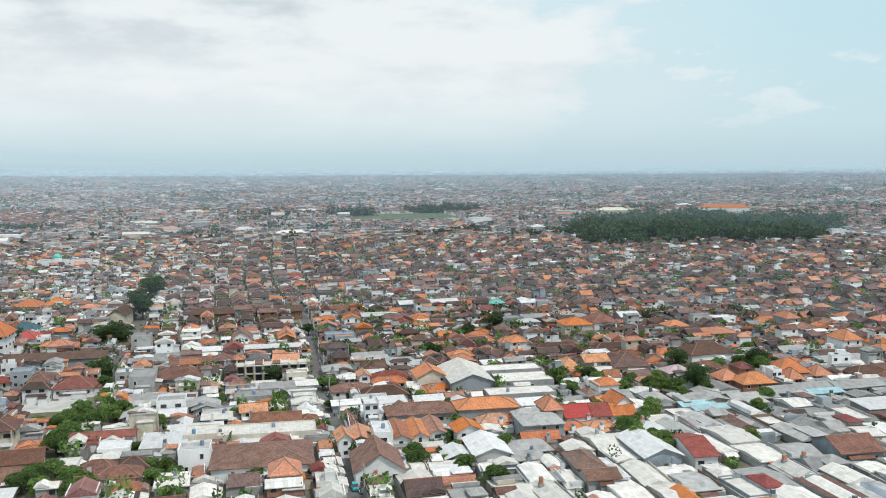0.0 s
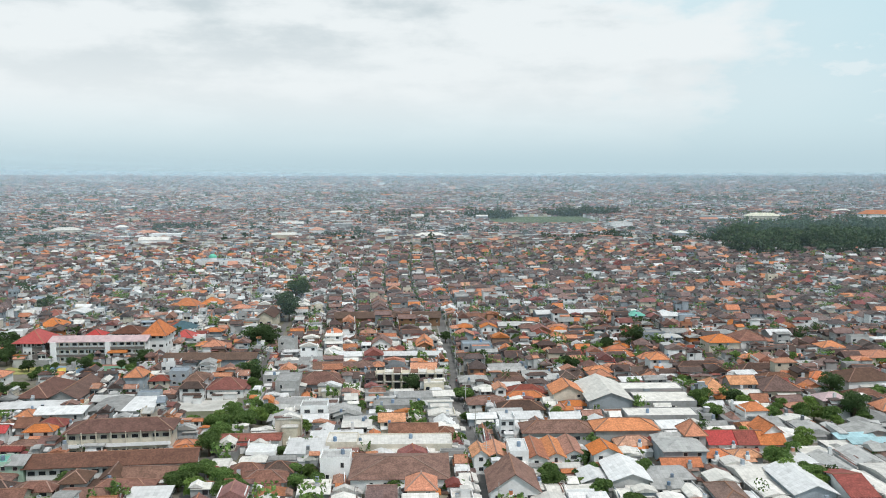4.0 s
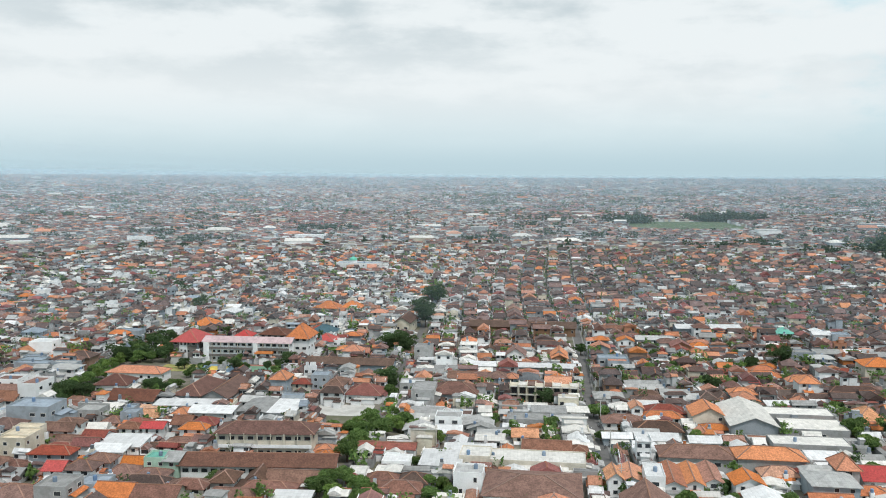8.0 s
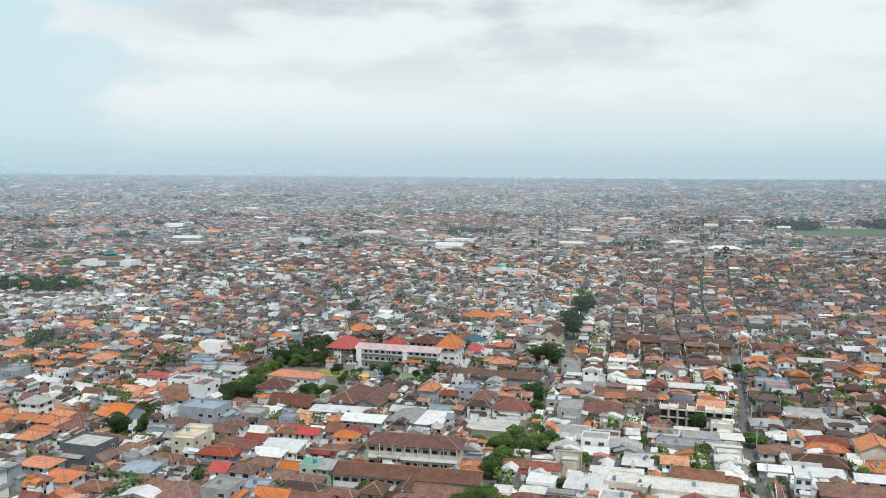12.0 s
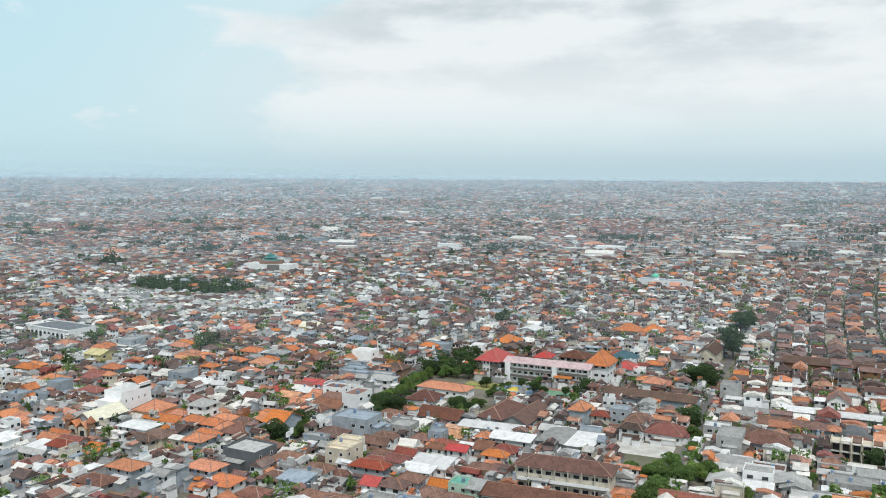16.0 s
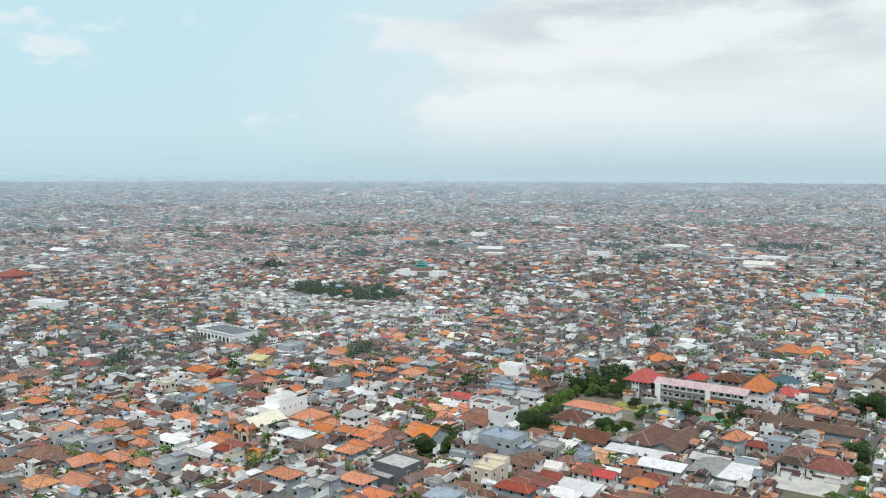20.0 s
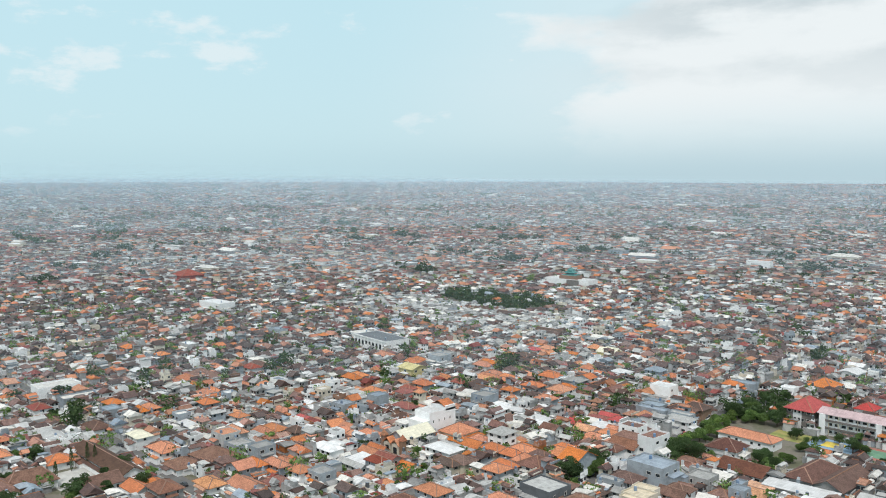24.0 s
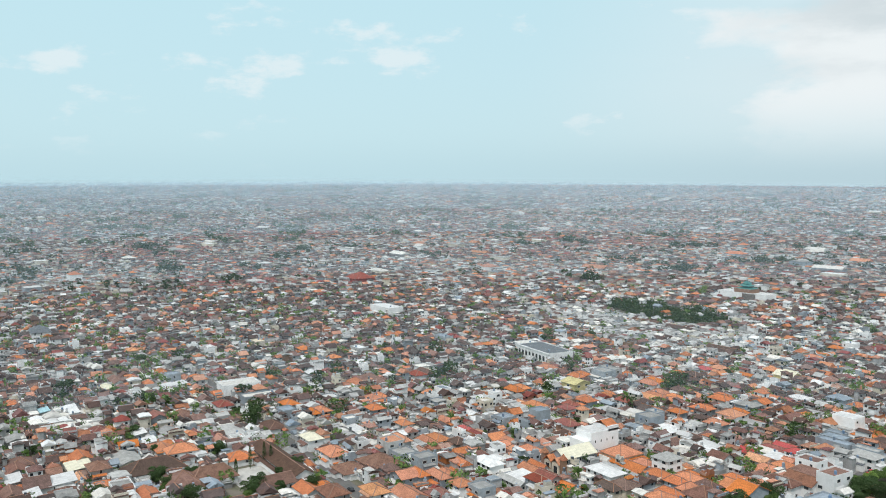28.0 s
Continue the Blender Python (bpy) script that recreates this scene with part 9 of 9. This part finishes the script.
def build_mid():
    soup = Soup(CITY_MATS)
    a = MID
    n = len(a)
    x, y, w, d, h, rise, rot = (np.array([q[k] for q in a], float) for k in range(7))
    kind = np.array([q[7] for q in a])
    rc = np.array([ROOF_KEYS.index(q[8]) for q in a])
    wc = np.array([len(ROOF_KEYS) + WALL_KEYS.index(q[9]) for q in a])
    floors = np.array([q[10] for q in a])
    rot = np.radians(rot)
    put_boxes(soup, x, y, w - 0.8, d - 0.8, 0 * x - 0.2, h, rot, wc, rc)
    flat = kind == "flat"
    shed = kind == "shed"
    rise = np.where(shed, rise * 0.6, rise)
    swap = np.where(kind == "gabley", True, (kind == "hip") & (d > w)) & ~flat
    W, D = np.where(swap, d, w) - 0.8, np.where(swap, w, d) - 0.8
    R = rot + np.where(swap, np.pi / 2, 0)
    k = ~flat
    put_roofs(soup, x[k], y[k], W[k], D[k], h[k], rise[k], 0.5, (kind == "hip")[k], R[k], rc[k])
    # mortared ridge tiles along the nearer tiled roofs
    tiled = np.isin(rc, [ROOF_KEYS.index(c) for c in ("brown", "terra", "clay", "orange", "redtile", "paleorange")])
    q = k & tiled & (np.hypot(x, y) < 560)
    W2, D2 = (np.where(swap, d, w) - 0.8)[q] / 2 + 0.5, (np.where(swap, w, d) - 0.8)[q] / 2 + 0.5
    top = h[q] + rise[q] - 0.5 * rise[q] / D2
    long = 2 * np.where((kind == "hip")[q], np.maximum(W2 - D2, 0.1), W2)
    put_boxes(soup, x[q], y[q], long, np.full(q.sum(), 0.3), top - 0.1, top + 0.1, R[q], np.full(q.sum(), ROOF_KEYS.index("clay")), np.full(q.sum(), ROOF_KEYS.index("clay")))
    # parapets, stair heads and tanks on the flat roofs
    g = np.random.default_rng(11)
    k = flat
    for lx, ly, pw, pd in ((0, -1, 1, 0), (0, 1, 1, 0), (-1, 0, 0, 1), (1, 0, 0, 1)):
        W, D = w[k] - 0.8, d[k] - 0.8
        c, s = np.cos(rot[k]), np.sin(rot[k])
        ox, oy = lx * (W / 2 - 0.1), ly * (D / 2 - 0.1)
        put_boxes(soup, x[k] + ox * c - oy * s, y[k] + ox * s + oy * c, np.where(pw, W, 0.2), np.where(pd, D - 0.4, 0.2), h[k], h[k] + g.uniform(0.6, 1.1, k.sum()), rot[k], wc[k], wc[k])
    k = flat & (g.random(n) < 0.5)
    put_boxes(soup, x[k] + 0.9, y[k] + 0.8, w[k] * 0.4, d[k] * 0.4, h[k], h[k] + 2.3, rot[k], wc[k], rc[k])
    k = flat & (g.random(n) < 0.6)
    m = k.sum()
    put_boxes(soup, x[k] - w[k] * 0.22, y[k] - d[k] * 0.2, np.full(m, 1.1), np.full(m, 1.1), h[k], h[k] + g.uniform(1.2, 2.6, m), rot[k], g.choice([ROOF_KEYS.index(c) for c in ("orange", "blue", "white", "darkgrey")], m), np.full(m, ROOF_KEYS.index("blue")))
    # cross wings with a ridge of their own, lower or higher than the main roof
    k = ~flat & (g.random(n) < 0.6) & (np.hypot(x, y) < 760)
    m = k.sum()
    ww, wd = w[k] * g.uniform(0.45, 0.62, m), d[k] * g.uniform(0.5, 0.7, m)
    lx, ly = g.choice([-0.25, 0.25], m) * w[k], g.uniform(-0.3, -0.12, m) * d[k]
    c, s = np.cos(rot[k]), np.sin(rot[k])
    wx, wy, wh = x[k] + lx * c - ly * s, y[k] + lx * s + ly * c, np.maximum(2.4, h[k] + g.choice([-1.9, -1.0, 0.5, 1.3], m))
    tone = np.where(g.random(m) < 0.62, rc[k], g.choice([ROOF_KEYS.index(c) for c in ("terra", "brown", "orange", "grey", "redtile")], m))
    put_boxes(soup, wx, wy, ww, wd, 0 * wx - 0.2, wh, rot[k], wc[k], tone)
    sw = g.random(m) < 0.5
    put_roofs(soup, wx, wy, np.where(sw, wd, ww), np.where(sw, ww, wd), wh, np.minimum(ww, wd) * g.uniform(0.2, 0.36, m), 0.4, g.random(m) < 0.5, rot[k] + np.where(sw, np.pi / 2, 0), tone)
    # party walls that stand a little above the eaves, and tank stands behind the ridges
    for q in (-0.5, 0.5):
        k = ~flat & (g.random(n) < 0.34) & (np.hypot(x, y) < 800)
        m = k.sum()
        c, s = np.cos(rot[k]), np.sin(rot[k])
        lx = q * (w[k] - 0.7)
        put_boxes(soup, x[k] + lx * c, y[k] + lx * s, np.full(m, 0.2), d[k] * g.uniform(0.8, 1.15, m), 0 * lx - 0.2, h[k] + g.uniform(0.2, 1.0, m), rot[k], wc[k], wc[k])
    k = ~flat & (g.random(n) < 0.10) & (np.hypot(x, y) < 700)
    m = k.sum()
    tx, ty = x[k] + g.uniform(-0.3, 0.3, m) * w[k], y[k] + 0.3 * d[k]
    put_boxes(soup, tx, ty, np.full(m, 1.3), np.full(m, 1.3), 0 * tx, h[k] + g.uniform(0.8, 2.0, m), rot[k], wc[k], wc[k])
    put_boxes(soup, tx, ty, np.full(m, 0.9), np.full(m, 0.9), h[k] + 0.7, h[k] + g.uniform(2.2, 3.2, m), rot[k], g.choice([ROOF_KEYS.index(c) for c in ("orange", "blue", "white", "darkgrey")], m), np.full(m, ROOF_KEYS.index("blue")))
    # open concrete terraces in front, with a low wall round them
    k = (g.random(n) < 0.22) & (np.hypot(x, y) < 800)
    m = k.sum()
    c, s = np.cos(rot[k]), np.sin(rot[k])
    lx, ly = g.uniform(-0.2, 0.2, m) * w[k], -d[k] / 2 - 0.3
    tw, td, th = w[k] * g.uniform(0.45, 0.8, m), g.uniform(2.0, 3.6, m), g.uniform(2.7, 3.5, m)
    tx, ty = x[k] + lx * c - ly * s, y[k] + lx * s + ly * c
    put_boxes(soup, tx, ty, tw, td, 0 * tx - 0.2, th, rot[k], wc[k], np.full(m, ROOF_KEYS.index("palegrey")))
    put_boxes(soup, tx + td / 2 * s, ty - td / 2 * c, tw, np.full(m, 0.15), th - 0.2, th + 0.8, rot[k], wc[k], wc[k])
    # back rooms and verandas under low roofs
    for side in (0, 1):
        k = g.random(n) < (0.8, 0.6)[side]
        m = k.sum()
        tone = np.where(g.random(m) < 0.4, rc[k], g.choice([ROOF_KEYS.index(c) for c in ("grey", "palegrey", "terra", "brown", "orange", "white")], m, p=[0.34, 0.1, 0.2, 0.18, 0.10, 0.08]))
        long, deep = (w, d)[side][k] * g.uniform(0.4, 0.75, m), g.uniform(1.8, 3.2, m)
        hh = np.maximum(2.1, h[k] * g.uniform(0.45, 0.8, m))
        off = g.uniform(-0.15, 0.15, m)
        lx = off * w[k] if side == 0 else w[k] / 2 + 0.4
        ly = -d[k] / 2 - 0.4 if side == 0 else off * d[k]
        c, s = np.cos(rot[k]), np.sin(rot[k])
        ax, ay, ar = x[k] + lx * c - ly * s, y[k] + lx * s + ly * c, rot[k] + (0, np.pi / 2)[side]
        put_boxes(soup, ax, ay, long, deep, 0 * ax - 0.2, hh, ar, wc[k], tone)
        put_roofs(soup, ax, ay, long, deep, hh, g.uniform(0.3, 0.9, m), 0.3, g.random(m) < 0.3, ar, tone)
    # windows on the sides that show
    for f in range(3):
        for u in (-0.28, 0.22):
            k = (floors > f) & (g.random(n) < 0.75)
            c, s = np.cos(rot[k]), np.sin(rot[k])
            z = 2.7 * f + 0.9
            lx, ly = u * w[k], -(d[k] - 0.8) / 2
            put_boxes(soup, x[k] + lx * c - ly * s, y[k] + lx * s + ly * c, 1.4 + 0 * lx, 0.12 + 0 * lx, z + 0 * lx, z + 1.2 + 0 * lx, rot[k], np.full(k.sum(), GLASS_AT), np.full(k.sum(), GLASS_AT))
            k = (floors > f) & (g.random(n) < 0.6)
            c, s = np.cos(rot[k]), np.sin(rot[k])
            lx, ly = (w[k] - 0.8) / 2, u * d[k]
            put_boxes(soup, x[k] + lx * c - ly * s, y[k] + lx * s + ly * c, 0.12 + 0 * lx, 1.2 + 0 * lx, z + 0 * lx, z + 1.2 + 0 * lx, rot[k], np.full(k.sum(), GLASS_AT), np.full(k.sum(), GLASS_AT))
    # low covered yards between the houses
    c = [q for q in COVERS if q[6] < 0.84]
    cx, cy, cw, cd, ch = (np.array([q[k] for q in c], float) for k in range(5))
    tone = np.array([ROOF_KEYS.index(q[5]) for q in c])
    put_boxes(soup, cx, cy, cw, cd, 0 * cx - 0.1, ch, 0 * cx, np.full(len(c), len(ROOF_KEYS) + WALL_KEYS.index("grey")), tone)
    ob = soup.make("town_houses")
    tagged(ob, "dense town houses with orange, brown and grey roofs in the middle distance", "houses", kind="stuff")


build_mid()


FIELD = (188, 1345, 380, 1600)
FAR_LOTS = [(284, 1472, 98, 130), (878, 1405, 50, 34), (652, 1400, 36, 28)]


def build_far(name, r0, r1, cell, seed):
    g = np.random.default_rng(seed)
    k = int(r1 / cell)
    gx, gy = np.meshgrid(np.arange(-k, k + 1) * cell, np.arange(-2, k + 1) * cell)
    x, y = gx.ravel() + 0.0, gy.ravel() + 0.0
    x += g.uniform(-0.22, 0.22, len(x)) * cell + 9 * np.sin(y / 170.0)
    y += g.uniform(-0.22, 0.22, len(x)) * cell
    r, a = np.hypot(x, y), np.degrees(np.arctan2(-x, y))
    wood = np.array([in_wood(px, py) for px, py in zip(x.tolist(), y.tolist())])
    for fx, fy, fw, fd in FAR_LOTS:
        wood |= (np.abs(x - fx) < fw) & (np.abs(y - fy) < fd)
    keep = (r > r0) & (r < r1) & (a > -44) & (a < 88) & ~wood
    x, y = x[keep], y[keep]
    n = len(x)
    patch = np.array([noise.noise((px / 260.0, py / 260.0, 3.0)) for px, py in zip(x.tolist(), y.tolist())])
    clump = np.array([noise.noise((px / 120.0, py / 60.0, 9.0)) for px, py in zip(x.tolist(), y.tolist())])
    green = g.random(n) < np.clip(0.07 + 0.30 * (patch - 0.08) + 1.9 * (clump - 0.24), 0.025, 0.95)
    z = rise_of_land(x, y)
    trees = np.c_[x, y, z][green]
    x, y, z, patch = x[~green], y[~green], z[~green], patch[~green]
    n = len(x)
    w, d = cell * g.uniform(0.55, 1.05, n), cell * g.uniform(0.5, 0.9, n)
    h = np.where(g.random(n) < 0.5, 3.3, 6.5) + g.uniform(-0.3, 1.5, n) + (cell - 11) * 0.12
    rot = np.radians(g.normal(0, 3, n)) + np.where(x < -250, 0.08, 0.0)
    # western sector browner too: real brown roofs, plus cloud shadow put into their tones
    brownish = ((x > -150) | (x < -1.7 * y)).astype(float)
    p = g.random(n) + patch * 0.5
    tone = np.full(n, ROOF_KEYS.index("grey"))
    for key, lo_mixed, lo_brown in (("white", 0.17, 0.17), ("orange", 0.28, 0.26), ("clay", 0.335, 0.30), ("terra", 0.45, 0.39), ("brown", 0.72, 0.60), ("redtile", 0.98, 0.98)):
        lo = lo_mixed + (lo_brown - lo_mixed) * brownish
        tone = np.where(p > lo, ROOF_KEYS.index(key), tone)
    wall = len(ROOF_KEYS) + g.choice([WALL_KEYS.index(c) for c in ("white", "cream", "grey", "blue")], n, p=[0.34, 0.28, 0.24, 0.14])
    # here and there a large hall or block
    big = g.random(n) < 0.004
    w, d = np.where(big, g.uniform(16, 40, n), w), np.where(big, g.uniform(10, 18, n), d)
    h = np.where(big, g.uniform(6, 12, n), h)
    tone = np.where(big, g.choice([ROOF_KEYS.index(c) for c in ("grey", "palegrey", "grey", "orange", "white")], n), tone)
    soup = Soup(CITY_MATS)
    put_boxes(soup, x, y, w, d, z - 2.0, z + h, rot, wall, tone)
    pitched = tone != ROOF_KEYS.index("white")
    swap = d > w
    q = pitched
    put_roofs(soup, x[q], y[q], np.where(swap, d, w)[q], np.where(swap, w, d)[q], (z + h)[q], (np.minimum(np.minimum(w, d), 16) * np.where(tone == ROOF_KEYS.index("grey"), 0.10, 0.24))[q], 0.4, g.random(q.sum()) < 0.45, (rot + np.where(swap, np.pi / 2, 0))[q], tone[q], False)
    tagged(soup.make(name), "far spread of small roofs in orange, brown, grey and white", "houses", kind="stuff")
    return trees


slab("ground_grass", *FIELD, 2.0, surface("meadow", (0.075, 0.105, 0.05), 0.95, 0.0, 0.6, dark=(0.6, 0.7, 0.5), scale=0.02), "open green meadow among the far houses", "grass")
FAR_TREES = [build_far("far_houses", 1000, 1700, 9.0, 21), build_far("far_houses", 1700, 2800, 11.5, 22), build_far("far_houses", 2800, 4790, 17.0, 23)]


# ---- trees ----
def leaf_stuff(name, spots, radius, leaves, size, mat, label, seed):
    """Crowns of leaf sprays for many trees in one mesh. spots (N, 3)."""
    g = np.random.default_rng(seed)
    N = len(spots)
    way = g.normal(size=(N, leaves, 3))
    way /= np.linalg.norm(way, axis=2)[..., None]
    R = radius * g.uniform(0.6, 1.35, (N, 1, 1))
    p = way * R * g.uniform(0.55, 1.05, (N, leaves, 1)) * (1, 1, 0.8)
    p[..., 2] += R[..., 0] * 1.25
    p[..., 2] += 0.6 * R[..., 0] * np.sin(spots[:, :1] / 7.0 + spots[:, 1:2] / 9.0)
    p += spots[:, None, :] + 0.35 * R * np.sin(3.1 * way + spots[:, None, :1])
    face = way + 0.5 * g.normal(size=p.shape)
    a = np.cross(face, g.normal(size=p.shape))
    a /= np.linalg.norm(a, axis=2)[..., None]
    b = np.cross(a, face)
    b /= np.linalg.norm(b, axis=2)[..., None]
    s = size * g.uniform(0.6, 1.3, (N, leaves, 1))
    v = np.stack([p - a * s, p - b * s * 0.7, p + a * s, p + b * s * 0.7], 2).reshape(-1, 4, 3)
    soup = Soup([mat])
    soup.put(v, [(0, 1, 2, 3)], np.zeros((len(v), 1), int))
    return tagged(soup.make(name), label, "trees", kind="stuff")


MID_TREES.sort(key=lambda q: q[2])
rest = np.array([(q[0], q[1], 0.0) for q in MID_TREES])
leaf_stuff("town_trees", np.array(AFAR), 3.3, 240, 0.62, LEAF_DARK, "broad dark green trees along the streets of the town", 35)
leaf_stuff("town_trees", rest, 2.5, 150, 0.6, LEAF, "dark green tree crowns showing between the town roofs", 31)
g = np.random.default_rng(51)
tufts = np.array([(q[0] + g.choice([-0.5, 0.5]) * q[2], q[1] + g.uniform(-0.5, 0.5) * q[3], g.uniform(0.8, 3.4)) for q in COVERS if g.random() < (0.17 if zone(q[0], q[1]) in ("sheds", "shadowsheds", "court") else (0.55 if zone(q[0], q[1]) in ("brown", "russet") else 0.36))])
half = g.random(len(tufts)) < 0.6
leaf_stuff("yard_shrubs", tufts[half], 1.25, 46, 0.42, LEAF, "small green trees and shrubs in the yards between houses", 52)
leaf_stuff("yard_shrubs", tufts[~half], 1.45, 46, 0.46, LEAF_DARK, "small dark green trees in the yards between houses", 53)
leaf_stuff("far_trees", FAR_TREES[0], 4.4, 46, 1.5, LEAF_WOOD, "tree crowns scattered through the far roofs", 32)
leaf_stuff("far_trees", FAR_TREES[1], 5.0, 22, 2.3, LEAF_WOOD, "tree crowns scattered through the far roofs", 33)
leaf_stuff("far_trees", FAR_TREES[2][np.hypot(FAR_TREES[2][:, 0], FAR_TREES[2][:, 1]) < 4200], 6.0, 12, 3.4, LEAF_WOOD, "tree crowns scattered through the far roofs", 34)


def wood_spots(x0, x1, y0, y1, step, seed):
    g = np.random.default_rng(seed)
    out = [(x + g.uniform(-0.5, 0.5) * step, y + g.uniform(-0.5, 0.5) * step, 0.0) for x in np.arange(x0, x1, step) for y in np.arange(y0, y1, step)]
    return np.array([q for q in out if in_wood(q[0], q[1])])


leaf_stuff("woodland", wood_spots(340, 840, 760, 1280, 11.0, 41), 8.0, 170, 1.7, LEAF_WOOD, "dense dark green woodland among the houses", 42)
leaf_stuff("woodland", wood_spots(150, 490, 1510, 1720, 9.0, 43), 6.5, 70, 1.9, LEAF_WOOD, "dense dark green trees in an open field", 44)
leaf_stuff("woodland", wood_spots(-680, -400, 540, 680, 6.0, 45), 2.9, 115, 0.8, LEAF_DARK, "low green trees of a walled burial ground", 46)

# ---- vehicles in the streets ----
TYRE = surface("tyre_rubber", (0.025, 0.025, 0.027), 0.8, 0.0, 0.2)
PAINT = {k: surface("paint_" + k, c, 0.35, 0.05, 0.1, spec=0.5) for k, c in (("teal", (0.05, 0.40, 0.42)), ("white", (0.70, 0.71, 0.72)), ("black", (0.03, 0.03, 0.035)), ("silver", (0.42, 0.43, 0.45)), ("red", (0.40, 0.04, 0.04)))}


def wheel_vf(r, w, n=14):
    v = [(x, r * q * math.cos(6.2832 * k / n), r * q * math.sin(6.2832 * k / n)) for x, q in ((-w / 2, 0.6), (-w / 2, 1), (w / 2, 1), (w / 2, 0.6)) for k in range(n)]
    f = [(n * j + k, n * j + (k + 1) % n, n * j + n + (k + 1) % n, n * j + n + k) for j in range(3) for k in range(n)]
    return v, f + [tuple(range(n))[::-1], tuple(range(3 * n, 4 * n))]


def loft(sections):
    """Cross-sections (y, half width, z low, z high, shoulder) joined along y."""
    v, f = [], []
    for y, hw, z0, z1, sh in sections:
        v += [(-hw, y, z0), (-hw, y, z1 - sh), (-hw + sh, y, z1), (hw - sh, y, z1), (hw, y, z1 - sh), (hw, y, z0)]
    for j in range(len(sections) - 1):
        f += [(6 * j + k, 6 * j + (k + 1) % 6, 6 * j + 6 + (k + 1) % 6, 6 * j + 6 + k) for k in range(6)]
    return v, f + [tuple(range(6))[::-1], tuple(range(len(v) - 6, len(v)))]


WHEEL, BIKE_WHEEL = Shape().put(wheel_vf(0.32, 0.2)).mesh("wheel", TYRE), Shape().put(wheel_vf(0.28, 0.09)).mesh("wheel", TYRE)

RIM = Shape().put(wheel_vf(0.19, 0.18)).mesh("rim", STEEL)


def car(x, y, rot, tone):
    ob = new("car", Shape().put(loft([(-2.1, 0.74, 0.35, 0.82, 0.1), (-1.9, 0.84, 0.25, 0.95, 0.12), (0, 0.86, 0.22, 1.0, 0.12), (1.6, 0.84, 0.25, 0.98, 0.12), (2.1, 0.76, 0.35, 0.88, 0.1)])).mesh("body", PAINT[tone]))
    part("cabin", Shape().put(loft([(-1.2, 0.74, 0.96, 1.0, 0.02), (-0.6, 0.72, 0.96, 1.55, 0.12), (1.2, 0.72, 0.96, 1.6, 0.12), (1.85, 0.72, 0.94, 1.0, 0.02)])), GLASS, ob, "dark glazed cabin")
    part("roof", Shape().put(loft([(-0.55, 0.6, 1.56, 1.62, 0.03), (1.15, 0.6, 1.6, 1.66, 0.03)])), PAINT[tone], ob)
    for wx in (-0.8, 0.8):
        for wy in (-1.3, 1.3):
            wheel = part("wheel", WHEEL, None, ob)
            wheel.location = (wx, wy, 0.32)
            part("rim", RIM, None, wheel).location = (0.03 if wx > 0 else -0.03, 0, 0)
    ob.matrix_basis = pose(x, y, 0.05, 0, 0, rot)
    tagged(ob, f"small {tone} hatchback car in the narrow asphalt street", "car", "cars in the streets")


def motorbike(x, y, rot, tone):
    ob = new("motorbike", Shape().put(loft([(-0.75, 0.08, 0.55, 0.72, 0.03), (-0.3, 0.16, 0.35, 0.78, 0.05), (0.2, 0.15, 0.3, 0.55, 0.05), (0.5, 0.12, 0.35, 0.85, 0.04), (0.62, 0.08, 0.7, 1.0, 0.03)])).mesh("body", PAINT[tone]))
    part("seat", Shape().put(loft([(-0.8, 0.1, 0.74, 0.82, 0.03), (0.1, 0.13, 0.72, 0.82, 0.03)])), TYRE, ob)
    part("handlebar", Shape().put(beam((-0.33, 0.5, 1.02), (0.33, 0.5, 1.02), 0.05, 0.05)), STEEL, ob)
    for wy in (-0.62, 0.68):
        part("wheel", BIKE_WHEEL, None, ob).location = (0, wy, 0.28)
    ob.matrix_basis = pose(x, y, 0.05, 0, 0, rot)
    tagged(ob, f"{tone} motor scooter parked in the street", "motorbike", "scooters in the streets")


car(27.6, 216.5, 2, "teal")
for k in range(12):
    y = 262 + 31.0 * k
    sx = street_x(MARKET, y)
    car(sx + (1.3 if k % 2 else -1.3), y, 5 if k % 2 else 185, ("white", "black", "silver", "red")[k % 4])
for k in range(10):
    car(-262 - 22.0 * k, 159.5 + 0.3 * k + (1.2 if k % 2 else -1.2), 88 if k % 2 else 268, ("silver", "white", "black")[k % 3])
for k in range(26):
    y = 205 + 6.3 * k + random.uniform(-2, 2)
    motorbike(street_x(MAIN, y) + random.choice((-1.5, 1.4)) + random.uniform(-0.2, 0.2), y, random.uniform(-20, 20), random.choice(("black", "red", "white", "silver")))
for k in range(30):
    y = 300 + 5.0 * k + random.uniform(-2, 2)
    motorbike(street_x(MARKET, y) + random.choice((-2.4, 2.4)), y, random.uniform(-15, 15), random.choice(("black", "red", "white", "silver")))


def utility_pole(x, y, h):
    ob = new("utility_pole", Shape().put(drum(0.16, h, 8)).mesh("pole", CONCRETE))
    for k in range(2):
        part("crossarm", Shape().put(beam((-0.9, 0, h * 0.84 - 0.7 * k), (0.9, 0, h * 0.84 - 0.7 * k), 0.1, 0.12)), STEEL, ob)
    ob.matrix_basis = pose(x, y, 0)
    tagged(ob, "grey concrete utility pole with steel crossarms", "pole", "utility poles")


for k in range(9):
    y = 212 + 34.0 * k
    utility_pole(street_x(MAIN, y) + 2.5, y, 8.5)
